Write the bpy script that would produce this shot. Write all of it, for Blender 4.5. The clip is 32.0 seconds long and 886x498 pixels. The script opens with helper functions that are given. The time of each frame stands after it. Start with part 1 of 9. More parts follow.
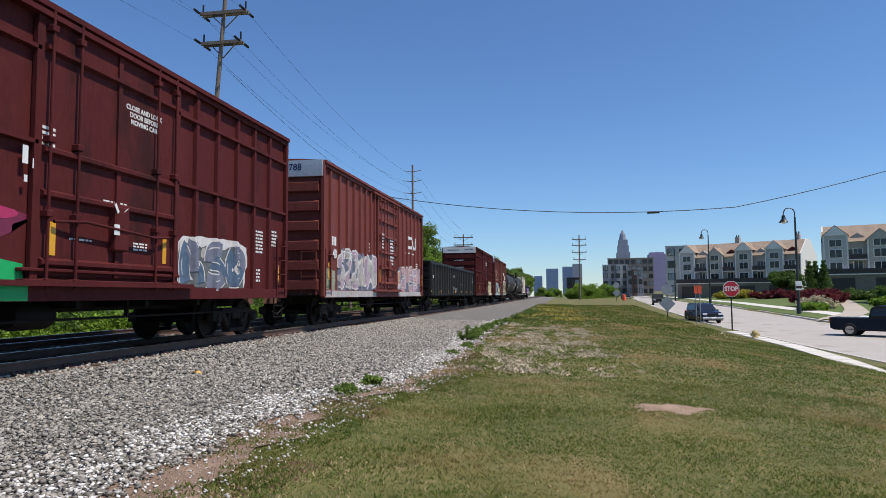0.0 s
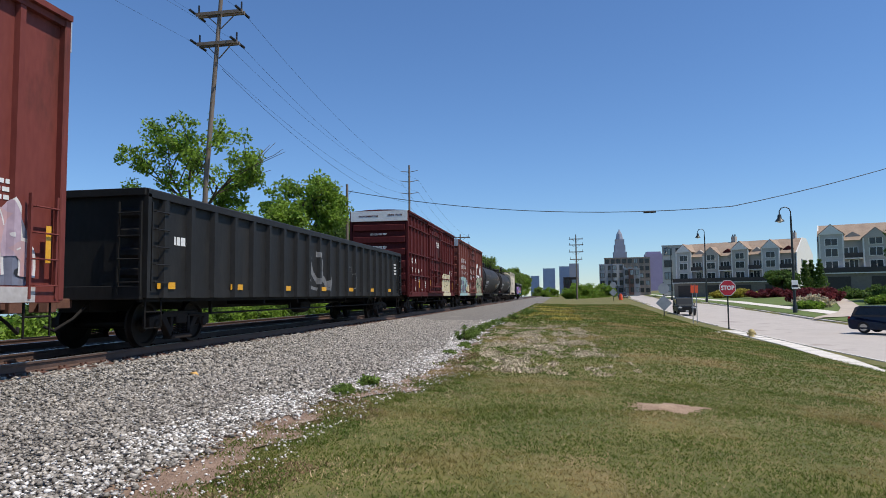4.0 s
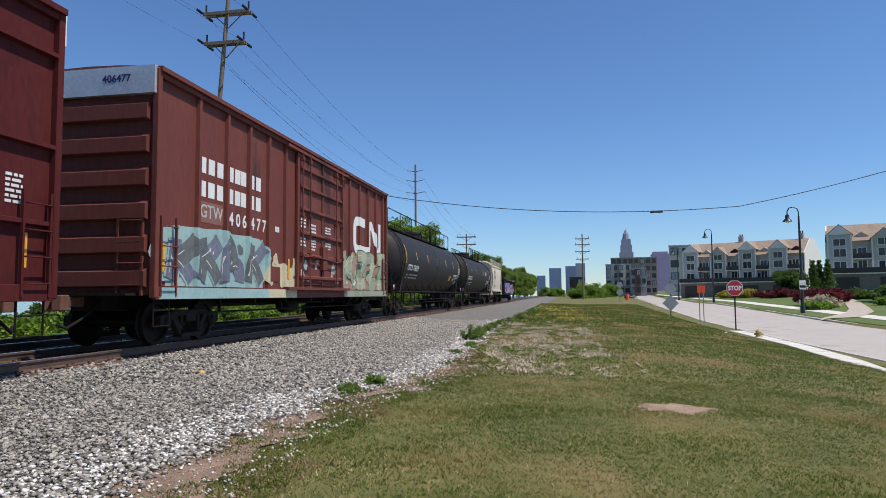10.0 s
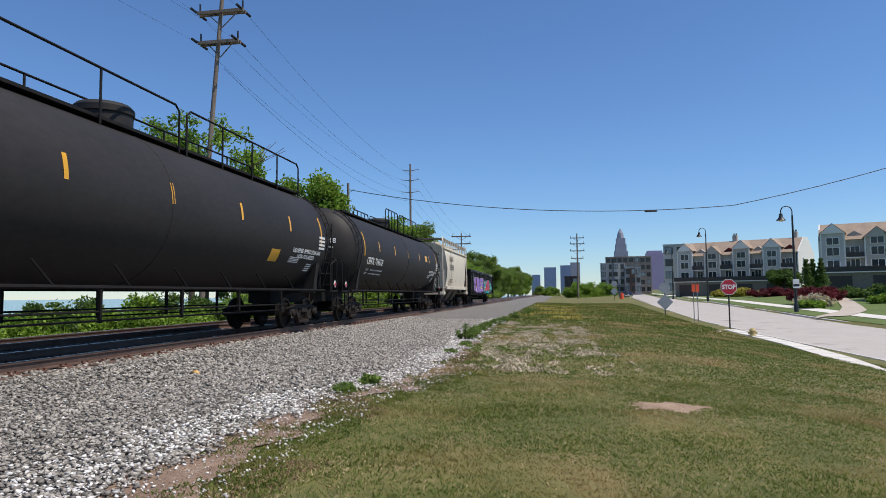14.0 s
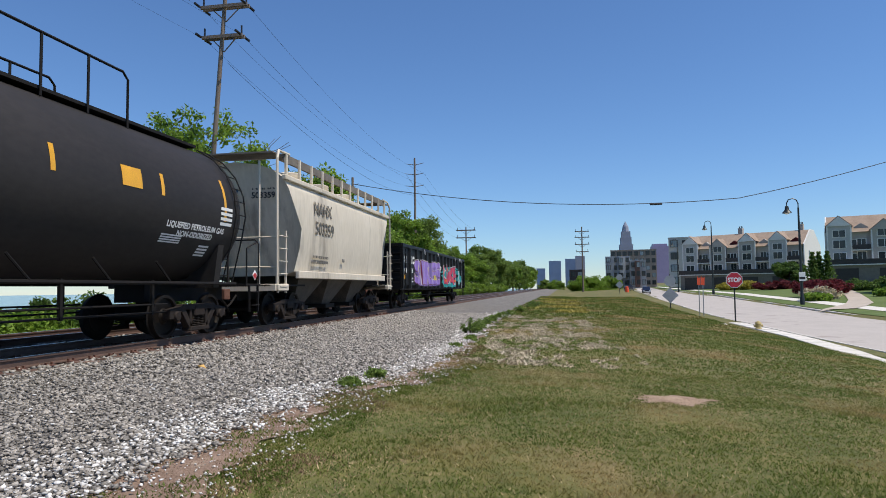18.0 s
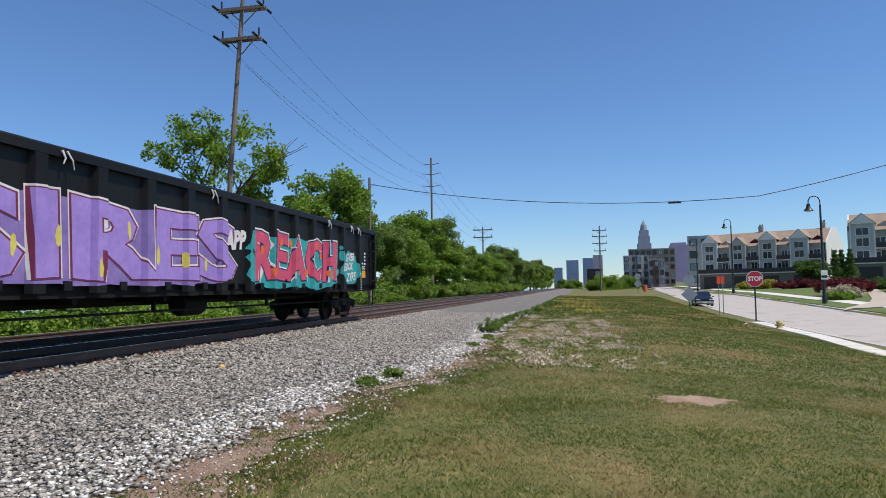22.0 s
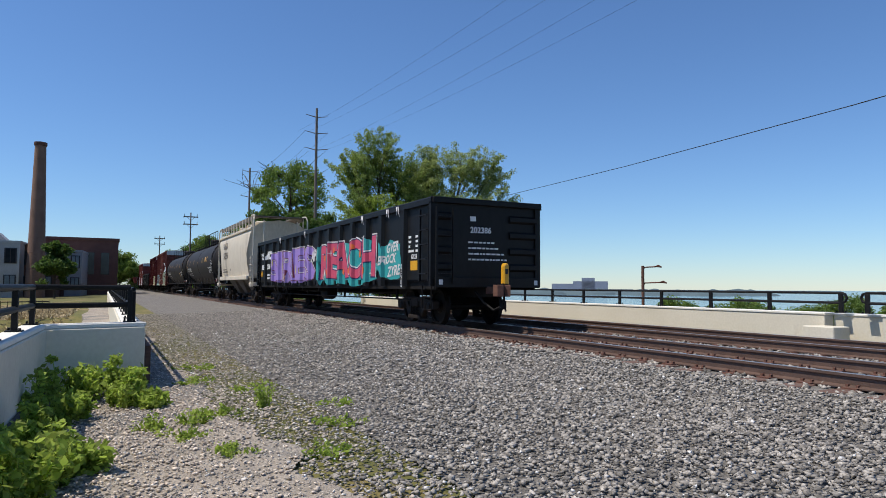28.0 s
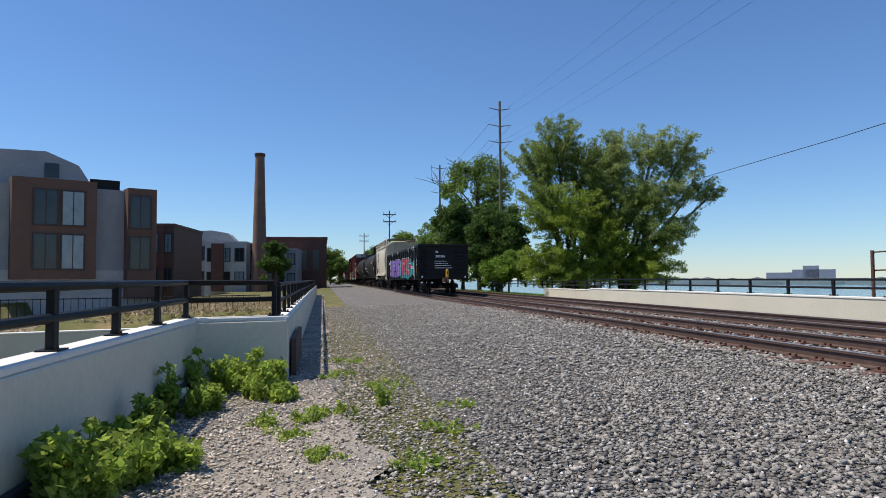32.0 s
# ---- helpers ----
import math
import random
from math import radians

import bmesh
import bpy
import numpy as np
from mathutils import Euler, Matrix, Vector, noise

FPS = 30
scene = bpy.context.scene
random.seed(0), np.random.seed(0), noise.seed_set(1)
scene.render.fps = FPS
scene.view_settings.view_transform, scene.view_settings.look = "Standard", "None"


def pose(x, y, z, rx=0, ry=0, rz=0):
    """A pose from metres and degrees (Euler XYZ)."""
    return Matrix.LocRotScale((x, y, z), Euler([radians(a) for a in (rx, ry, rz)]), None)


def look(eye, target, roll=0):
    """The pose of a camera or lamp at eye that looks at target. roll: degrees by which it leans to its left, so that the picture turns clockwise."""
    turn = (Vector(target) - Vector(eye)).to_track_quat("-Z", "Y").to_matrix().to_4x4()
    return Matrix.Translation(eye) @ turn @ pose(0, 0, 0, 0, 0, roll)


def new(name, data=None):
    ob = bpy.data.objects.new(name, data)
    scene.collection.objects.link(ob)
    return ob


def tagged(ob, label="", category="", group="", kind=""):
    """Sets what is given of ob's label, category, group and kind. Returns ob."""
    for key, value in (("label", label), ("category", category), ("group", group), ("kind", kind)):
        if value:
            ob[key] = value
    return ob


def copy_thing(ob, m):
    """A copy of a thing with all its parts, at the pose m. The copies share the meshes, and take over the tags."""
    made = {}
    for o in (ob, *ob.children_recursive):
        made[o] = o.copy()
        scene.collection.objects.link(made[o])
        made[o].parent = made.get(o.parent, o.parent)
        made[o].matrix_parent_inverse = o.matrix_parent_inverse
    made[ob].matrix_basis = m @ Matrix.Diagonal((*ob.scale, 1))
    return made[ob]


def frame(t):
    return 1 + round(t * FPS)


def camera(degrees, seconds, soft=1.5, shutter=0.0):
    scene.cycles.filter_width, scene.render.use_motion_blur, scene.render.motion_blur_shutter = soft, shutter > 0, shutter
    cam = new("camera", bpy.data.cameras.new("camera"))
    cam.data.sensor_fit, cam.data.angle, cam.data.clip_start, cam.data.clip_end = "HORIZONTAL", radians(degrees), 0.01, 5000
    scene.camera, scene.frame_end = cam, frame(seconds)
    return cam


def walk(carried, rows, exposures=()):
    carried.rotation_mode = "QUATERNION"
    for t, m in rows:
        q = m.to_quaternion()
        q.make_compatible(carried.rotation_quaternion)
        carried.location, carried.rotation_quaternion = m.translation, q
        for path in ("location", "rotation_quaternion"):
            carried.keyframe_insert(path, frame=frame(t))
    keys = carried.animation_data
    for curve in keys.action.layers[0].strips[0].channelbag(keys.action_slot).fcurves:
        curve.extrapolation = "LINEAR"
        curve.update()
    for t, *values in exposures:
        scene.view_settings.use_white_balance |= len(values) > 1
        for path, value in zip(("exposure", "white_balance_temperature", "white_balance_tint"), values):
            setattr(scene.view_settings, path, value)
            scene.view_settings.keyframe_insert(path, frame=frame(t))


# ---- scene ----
cam = camera(67.65, 32.0, soft=0.9)
EYE = 0.967
# seconds, x, y, yaw, pitch, roll
PATH = [
    (0.0, 0, 0, 9.94, 4, -0.41), (1.0, 0, 0, 9.84, 4.08, -0.47), (2.0, 0, 0, 9.83, 4.06, -0.57), (3.0, 0, 0, 9.76, 4.06, -0.63),
    (3.5, 0, 0, 9.7, 4.03, -0.64), (5.5, 0, 0, 9.72, 3.97, -0.54), (6.0, 0, 0, 9.78, 3.9, -0.53), (7.0, 0, 0, 10.17, 4.02, -0.44),
    (8.0, 0, 0, 10.31, 3.88, -0.43), (9.0, 0, 0, 10.34, 4.01, -0.42), (10.0, 0, 0, 10.2, 3.97, -0.46), (11.0, 0, 0, 10.01, 3.97, -0.5),
    (12.0, 0, 0, 9.96, 3.89, -0.46), (13.0, 0, 0, 9.84, 3.88, -0.48), (14.0, 0, 0, 9.77, 3.91, -0.57), (14.5, 0, 0, 9.79, 3.89, -0.6),
    (16.5, 0, 0, 9.91, 3.56, -0.79), (17.0, 0, 0, 9.87, 3.44, -0.76), (18.0, 0, 0, 10.19, 3.39, -0.75), (19.0, 0, 0, 10.35, 3.4, -0.74),
    (20.0, 0, 0, 10.47, 3.5, -0.79), (21.0, 0, 0, 10.7, 3.44, -0.86), (22.0, 0, 0, 11.66, 3.39, -0.91), (22.5, 0, 0, 15.29, 3.42, -1.11),
    (23.0, 0, 0, 20.55, 3.55, -0.89), (23.5, 0, 0, 25.89, 3.37, -0.27), (24.0, 0, 0, 32.59, 3.16, 0.45), (24.5, 0, 0.05, 45.57, 2.72, 0.78),
    (26.5, -0.2, 0.34, 113.6, 3.6, 0.3), (26.6, -0.22, 0.35, 117.7, 3.62, 0.3), (26.8, -0.25, 0.36, 126.2, 3.7, 0.28),
    (27.0, -0.28, 0.36, 134.81, 3.74, 0.28), (27.5, -0.42, 0.34, 147.24, 3.52, -0.28), (28.0, -0.48, 0.2, 152.92, 3.27, 0.34),
    (28.5, -0.53, 0.08, 157.56, 3.17, -0.09), (29.0, -0.64, 0, 164.78, 3.82, 0.29), (29.5, -0.76, -0.05, 164.91, 3.78, -0.03),
    (30.0, -0.89, -0.1, 161.97, 3.38, -0.11), (30.5, -1.06, -0.14, 162.56, 3.59, -0.47), (31.0, -1.28, -0.15, 166.11, 3.36, -0.25),
    (31.5, -1.42, -0.17, 168.06, 3.17, -0.76), (32.0, -1.47, -0.25, 169.65, 2.57, -0.33),
]
walk(cam, [(t, pose(x, y, EYE, 90 + p, -r, w)) for t, x, y, w, p, r in PATH],
     exposures=((0.0, 0.0), (22.0, 0.0), (24.0, 0.15), (27.0, 0.0), (32.0, 0.0)))

# ---- light ----
SUN = Vector((0.52, -0.12, 1.0)).normalized()
world = bpy.data.worlds.new("sky")
scene.world = world
world.use_nodes = True
nt = world.node_tree
sky = nt.nodes.new("ShaderNodeTexSky")
sky.sky_type, sky.sun_disc = "NISHITA", False
sky.sun_elevation, sky.sun_rotation = math.asin(SUN.z), math.atan2(SUN.x, SUN.y)
sky.altitude, sky.air_density, sky.dust_density, sky.ozone_density = 400, 1.1, 0.0, 8.0
tint = nt.nodes.new("ShaderNodeMix")
tint.data_type, tint.blend_type = "RGBA", "MULTIPLY"
tint.inputs["Factor"].default_value = 1.0
tint.inputs["B"].default_value = (0.86, 0.965, 1.085, 1)
nt.links.new(sky.outputs[0], tint.inputs["A"])
nt.links.new(tint.outputs["Result"], nt.nodes["Background"].inputs[0])
nt.nodes["Background"].inputs[1].default_value = 0.120
sun = new("sun", bpy.data.lights.new("sun", "SUN"))
sun.data.energy, sun.data.angle, sun.data.color = 4.75, radians(0.53), (1.0, 0.93, 0.82)
sun.matrix_world = look(SUN * 100, (0, 0, 0))
scene.view_settings.exposure = 0.0
# ---- tools ----
TRACK_X = -8.93      # centre of the near track
TRACK2_X = -12.43    # centre of the far track


def box(bm, x0, x1, y0, y1, z0, z1):
    v = [bm.verts.new(p) for p in ((x0, y0, z0), (x1, y0, z0), (x1, y1, z0), (x0, y1, z0), (x0, y0, z1), (x1, y0, z1), (x1, y1, z1), (x0, y1, z1))]
    for f in ((3, 2, 1, 0), (4, 5, 6, 7), (0, 1, 5, 4), (1, 2, 6, 5), (2, 3, 7, 6), (3, 0, 4, 7)):
        bm.faces.new([v[i] for i in f])
    return bm


def prism(bm, pts, axis, a, b):
    """Extrudes a 2D outline along an axis from a to b. The outline's plane: x -> (y, z), y -> (x, z), z -> (x, y)."""
    def at(p, d):
        return (d, p[0], p[1]) if axis == "x" else (p[0], d, p[1]) if axis == "y" else (p[0], p[1], d)
    lo, hi = [bm.verts.new(at(p, a)) for p in pts], [bm.verts.new(at(p, b)) for p in pts]
    n = len(pts)
    for i in range(n):
        bm.faces.new((lo[i], lo[(i + 1) % n], hi[(i + 1) % n], hi[i]))
    bm.faces.new(lo[::-1])
    bm.faces.new(hi)
    return bm


def tube(bm, pts, r, n=8, r_end=None):
    """A round bar along a line of points, tapering to r_end."""
    pts = [Vector(p) for p in pts]
    rings = []
    for i, p in enumerate(pts):
        d = (pts[min(i + 1, len(pts) - 1)] - pts[max(i - 1, 0)]).normalized()
        u = d.orthogonal().normalized() if i == 0 else (rings[-1][1] - d * rings[-1][1].dot(d)).normalized()
        w = d.cross(u)
        q = r if r_end is None else r + (r_end - r) * i / (len(pts) - 1)
        rings.append(([bm.verts.new(p + (u * math.cos(2 * math.pi * k / n) + w * math.sin(2 * math.pi * k / n)) * q) for k in range(n)], u))
    for (a, _), (b, _) in zip(rings, rings[1:]):
        for k in range(n):
            bm.faces.new((a[k], a[(k + 1) % n], b[(k + 1) % n], b[k]))
    bm.faces.new(rings[0][0][::-1])
    bm.faces.new(rings[-1][0])
    return bm


def lathe(bm, prof, axis="z", n=24, origin=(0, 0, 0)):
    """Turns a profile of (radius, height) about an axis."""
    rings = []
    for r, h in prof:
        ring = []
        for k in range(n):
            c, s = math.cos(2 * math.pi * k / n) * r, math.sin(2 * math.pi * k / n) * r
            p = (c, s, h) if axis == "z" else (s, h, c) if axis == "y" else (h, c, s)
            ring.append(bm.verts.new(Vector(origin) + Vector(p)))
        rings.append(ring)
    for a, b in zip(rings, rings[1:]):
        for k in range(n):
            bm.faces.new((a[k], a[(k + 1) % n], b[(k + 1) % n], b[k]))
    if prof[0][0] > 1e-6:
        bm.faces.new(rings[0][::-1])
    if prof[-1][0] > 1e-6:
        bm.faces.new(rings[-1])
    return bm


def mesh_of(name, bm, material, smooth=False, bevel=0.0):
    bmesh.ops.remove_doubles(bm, verts=bm.verts, dist=1e-5)
    if bevel:
        bmesh.ops.bevel(bm, geom=[e for e in bm.edges if len(e.link_faces) == 2 and e.calc_face_angle(0) > 0.6], offset=bevel, segments=1, affect="EDGES")
    bmesh.ops.recalc_face_normals(bm, faces=bm.faces)
    me = bpy.data.meshes.new(name)
    bm.to_mesh(me)
    bm.free()
    me.materials.append(material)
    if smooth:
        me.shade_smooth()
        me.set_sharp_from_angle(angle=0.7)
    return me


def part(name, bm, material, parent, label="", smooth=False, bevel=0.0):
    ob = new(name, bm if isinstance(bm, bpy.types.Mesh) else mesh_of(name, bm, material, smooth, bevel))
    ob.parent = parent
    if label:
        ob["label"] = label
    return ob


def thing(name, label, category, m=None, group="", kind=""):
    ob = tagged(new(name), label, category, group, kind)
    if m is not None:
        ob.matrix_basis = m
    return ob


def solid(name, bm, material, label, category, kind="", group="", smooth=False, bevel=0.0):
    return tagged(new(name, mesh_of(name, bm, material, smooth, bevel)), label, category, group, kind)


def raw(name, verts, faces, material):
    me = bpy.data.meshes.new(name)
    if isinstance(verts, np.ndarray):
        k = faces.shape[1]
        me.vertices.add(len(verts))
        me.vertices.foreach_set("co", np.ascontiguousarray(verts, np.float32).ravel())
        me.loops.add(faces.size)
        me.loops.foreach_set("vertex_index", np.ascontiguousarray(faces, np.int32).ravel())
        me.polygons.add(len(faces))
        me.polygons.foreach_set("loop_start", np.arange(0, faces.size, k, dtype=np.int32))
        me.update(calc_edges=True)
        me.materials.append(material)
        return me
    me.from_pydata(verts, [], faces)
    me.materials.append(material)
    me.validate()
    return me


LETTERS = {}


def letters(body, size, material, bold=0.0, width=1.0, depth=0.002):
    """Lettering as a thin mesh, its middle at the origin, in the x-y plane."""
    key = (body, size, material.name, bold, width)
    if key not in LETTERS:
        c = bpy.data.curves.new("lettering", "FONT")
        c.body, c.size, c.offset, c.extrude, c.align_x, c.align_y = body, size, bold, depth, "CENTER", "CENTER"
        c.resolution_u = 3
        ob = bpy.data.objects.new("lettering", c)
        scene.collection.objects.link(ob)
        me = bpy.data.meshes.new_from_object(ob.evaluated_get(bpy.context.evaluated_depsgraph_get()))
        me.transform(Matrix.Diagonal((width, 1, 1, 1)))
        me.name = "lettering"
        me.materials.clear()
        me.materials.append(material)
        bpy.data.objects.remove(ob)
        LETTERS[key] = me
    return LETTERS[key]


SIDE = Matrix(((0, 0, 1, 0), (1, 0, 0, 0), (0, 1, 0, 0), (0, 0, 0, 1)))      # letters onto a face that looks along +x
FRONT = Matrix(((1, 0, 0, 0), (0, 0, -1, 0), (0, 1, 0, 0), (0, 0, 0, 1)))    # onto a face that looks along -y
REAR = Matrix(((-1, 0, 0, 0), (0, 0, 1, 0), (0, 1, 0, 0), (0, 0, 0, 1)))     # onto a face that looks along +y


def write(parent, body, size, material, at, face=None, bold=0.0, width=1.0, name="lettering", label=""):
    ob = new(name, letters(body, size, material, bold, width))
    ob.parent = parent
    ob.matrix_basis = Matrix.Translation(at) @ (SIDE if face is None else face)
    if label:
        ob["label"] = label
    return ob


# ---- materials ----
def nodes_of(name):
    m = bpy.data.materials.new(name)
    m.use_nodes = True
    return m, m.node_tree.nodes, m.node_tree.links


def surface(name, a, b, rough=0.6, metal=0.0, scale=3.0, fine=40.0, bump=0.15, spots=None, spot_scale=1.2, spot_amount=0.55, per_object=0.0, per_island=0.0, stretch=(1, 1, 1), depth=0.01, spec=0.5):
    """A worn surface: two colours mixed by coarse and fine noise, stains of a third colour, fine relief."""
    m, n, l = nodes_of(name)
    p = n["Principled BSDF"]
    tc = n.new("ShaderNodeTexCoord")
    mp = n.new("ShaderNodeMapping")
    mp.inputs["Scale"].default_value = stretch
    l.new(tc.outputs["Object"], mp.inputs[0])
    n1, n2 = n.new("ShaderNodeTexNoise"), n.new("ShaderNodeTexNoise")
    for nn, s, d in ((n1, scale, 4), (n2, fine, 3)):
        nn.inputs["Scale"].default_value, nn.inputs["Detail"].default_value = s, d
        l.new(mp.outputs[0], nn.inputs["Vector"])
    add = n.new("ShaderNodeMath")
    add.operation = "MULTIPLY_ADD"
    add.inputs[1].default_value = 0.5
    l.new(n1.outputs["Fac"], add.inputs[0])
    half = n.new("ShaderNodeMath")
    half.operation = "MULTIPLY"
    half.inputs[1].default_value = 0.5
    l.new(n2.outputs["Fac"], half.inputs[0])
    l.new(half.outputs[0], add.inputs[2])
    ramp = n.new("ShaderNodeValToRGB")
    ramp.color_ramp.elements[0].position, ramp.color_ramp.elements[1].position = 0.36, 0.64
    ramp.color_ramp.elements[0].color, ramp.color_ramp.elements[1].color = (*a, 1), (*b, 1)
    l.new(add.outputs[0], ramp.inputs[0])
    col = ramp.outputs[0]
    if spots:
        n3 = n.new("ShaderNodeTexNoise")
        n3.inputs["Scale"].default_value, n3.inputs["Detail"].default_value, n3.inputs["Roughness"].default_value = spot_scale, 6, 0.65
        l.new(mp.outputs[0], n3.inputs["Vector"])
        r3 = n.new("ShaderNodeValToRGB")
        r3.color_ramp.elements[0].position, r3.color_ramp.elements[1].position = spot_amount, spot_amount + 0.12
        l.new(n3.outputs["Fac"], r3.inputs[0])
        mix = n.new("ShaderNodeMix")
        mix.data_type = "RGBA"
        l.new(r3.outputs[0], mix.inputs["Factor"])
        l.new(col, mix.inputs["A"])
        mix.inputs["B"].default_value = (*spots, 1)
        col = mix.outputs["Result"]
    if per_object or per_island:
        src = n.new("ShaderNodeObjectInfo").outputs["Random"] if per_object else n.new("ShaderNodeNewGeometry").outputs["Random Per Island"]
        amount = per_object or per_island
        mr = n.new("ShaderNodeMapRange")
        mr.inputs["To Min"].default_value, mr.inputs["To Max"].default_value = 1 - amount, 1 + amount
        l.new(src, mr.inputs["Value"])
        hs = n.new("ShaderNodeHueSaturation")
        l.new(mr.outputs[0], hs.inputs["Value"])
        l.new(col, hs.inputs["Color"])
        col = hs.outputs[0]
    l.new(col, p.inputs["Base Color"])
    p.inputs["Roughness"].default_value, p.inputs["Metallic"].default_value = rough, metal
    p.inputs["Specular IOR Level"].default_value = spec
    if bump:
        bp = n.new("ShaderNodeBump")
        bp.inputs["Strength"].default_value, bp.inputs["Distance"].default_value = bump, depth
        l.new(n2.outputs["Fac"], bp.inputs["Height"])
        l.new(bp.outputs[0], p.inputs["Normal"])
    return m


def plain(name, c, rough=0.5, metal=0.0, d=0.12):
    return surface(name, tuple(v * (1 - d) for v in c), tuple(min(1, v * (1 + d)) for v in c), rough, metal, bump=0.05)


MAROON = surface("maroon_paint", (0.076, 0.014, 0.0145), (0.101, 0.0205, 0.0195), 0.65, scale=0.8, fine=14, spots=(0.042, 0.013, 0.012), spot_scale=0.9, stretch=(1, 1, 0.35), spec=0.12)
REDOX = surface("red_oxide_paint", (0.152, 0.035, 0.028), (0.192, 0.048, 0.037), 0.6, scale=0.8, fine=14, spots=(0.085, 0.026, 0.019), spot_scale=0.8, stretch=(1, 1, 0.3), spec=0.25)
BROWN = surface("faded_brown_paint", (0.135, 0.038, 0.029), (0.182, 0.053, 0.04), 0.65, scale=0.9, fine=12, spots=(0.065, 0.028, 0.021), spot_scale=0.9, stretch=(1, 1, 0.3), spec=0.25)
BLACK = surface("black_paint", (0.0055, 0.0052, 0.0052), (0.0095, 0.009, 0.009), 0.5, scale=0.9, fine=12, spots=(0.013, 0.012, 0.011), spot_scale=0.7, stretch=(1, 1, 0.4), spec=0.25)
GREYBLK = surface("charcoal_paint", (0.0135, 0.0128, 0.012), (0.021, 0.020, 0.019), 0.55, scale=0.9, fine=12, spots=(0.028, 0.026, 0.024), spot_scale=0.7, stretch=(1, 1, 0.4), spec=0.25)
TANKBLK = surface("black_tank_paint", (0.0215, 0.0187, 0.0175), (0.032, 0.028, 0.0258), 0.6, scale=0.7, fine=10, spots=(0.021, 0.019, 0.017), spot_scale=0.6, stretch=(1, 0.5, 1), spec=0.25)
CREAM = surface("dusty_cream_paint", (0.56, 0.49, 0.38), (0.68, 0.605, 0.485), 0.6, scale=0.6, fine=10, spots=(0.36, 0.31, 0.24), spot_scale=0.8, stretch=(1, 1, 0.25))
UNDER = surface("grimy_steel", (0.006, 0.0052, 0.0048), (0.013, 0.0105, 0.009), 0.75, scale=3, fine=30, spec=0.25)
TRUCKM = surface("rusty_cast_steel", (0.014, 0.011, 0.0095), (0.03, 0.021, 0.016), 0.8, scale=4, fine=40, spec=0.25)
WHEELM = surface("wheel_steel", (0.009, 0.0075, 0.0065), (0.02, 0.015, 0.012), 0.6, 0.4, scale=5, fine=40, spec=0.25)
WHITE = surface("white_paint", (0.66, 0.66, 0.64), (0.8, 0.8, 0.78), 0.5, scale=2, fine=20, bump=0.03)
YELLOW = plain("yellow_reflector", (0.72, 0.36, 0.02), 0.35)
RAILM = surface("rail_steel", (0.085, 0.052, 0.040), (0.14, 0.085, 0.064), 0.6, 0.2, scale=4, fine=60)
SHINE = surface("worn_rail_head", (0.30, 0.27, 0.25), (0.42, 0.39, 0.36), 0.3, 0.7, scale=4, fine=60, bump=0.02)
TIE = surface("tie_timber", (0.085, 0.052, 0.040), (0.17, 0.098, 0.074), 0.9, scale=3, fine=30, per_object=0.3, stretch=(0.3, 4, 4), bump=0.4)
PLATE = surface("rusty_plate", (0.10, 0.042, 0.028), (0.17, 0.08, 0.055), 0.85, scale=8, fine=60)
# ---- ground ----
GRAVEL = surface("ballast_bed", (0.085, 0.077, 0.068), (0.24, 0.22, 0.196), 0.95, scale=9, fine=45, bump=0.9, depth=0.03, spots=(0.28, 0.255, 0.225), spot_scale=0.5, spot_amount=0.6)
STONE = surface("ballast_stone", (0.165, 0.150, 0.132), (0.39, 0.355, 0.312), 0.9, scale=6, fine=60, per_island=0.55, bump=0.3)
PALE = surface("pale_limestone", (0.56, 0.535, 0.50), (0.78, 0.755, 0.72), 0.9, scale=6, fine=60, per_island=0.3, bump=0.3)
TURF = surface("turf", (0.078, 0.088, 0.018), (0.165, 0.142, 0.04), 0.95, scale=0.7, fine=9, bump=0.3, depth=0.03, spots=(0.25, 0.18, 0.08), spot_scale=0.3, spot_amount=0.54)
DRY = surface("dry_soil", (0.20, 0.125, 0.08), (0.40, 0.29, 0.20), 0.95, scale=3, fine=30, bump=0.6, depth=0.02)
ROADM = surface("concrete_road", (0.38, 0.34, 0.305), (0.48, 0.435, 0.395), 0.9, scale=0.5, fine=20, spots=(0.30, 0.26, 0.23), spot_scale=0.5)
PAVEM = surface("concrete_pavement", (0.58, 0.54, 0.48), (0.70, 0.66, 0.6), 0.9, scale=1, fine=25)
LAWN = surface("mown_lawn", (0.075, 0.115, 0.018), (0.12, 0.16, 0.034), 0.95, scale=0.4, fine=6, bump=0.5, depth=0.04)
WATER = surface("lake_water", (0.10, 0.17, 0.17), (0.14, 0.21, 0.20), 0.15, scale=0.02, fine=0.5, bump=0.2, depth=0.2)


def lerp(x, *kn):
    """Straight lines through the knots x0, z0, x1, z1, ..."""
    xs, zs = kn[0::2], kn[1::2]
    return float(np.interp(x, xs, zs))


STREET = 1.28        # the street is planned in units of 1.28 m, seen from the standpoint


def road_edges(y):
    y /= STREET
    lo, hi = lerp(y, -60, 8.6, 40, 8.5, 75, 10.0, 150, 15.5, 230, 23, 460, 45), lerp(y, -60, 15.6, 40, 15.8, 55, 16.6, 75, 17.4, 150, 22.5, 230, 30, 460, 52)
    return lo * STREET, hi * STREET


def road_z(y):
    return EYE + STREET * (lerp(y / STREET, -60, -1.05, 25, -1.0, 45, -0.86, 80, -0.4, 230, 0.1, 460, 0.3) - EYE)


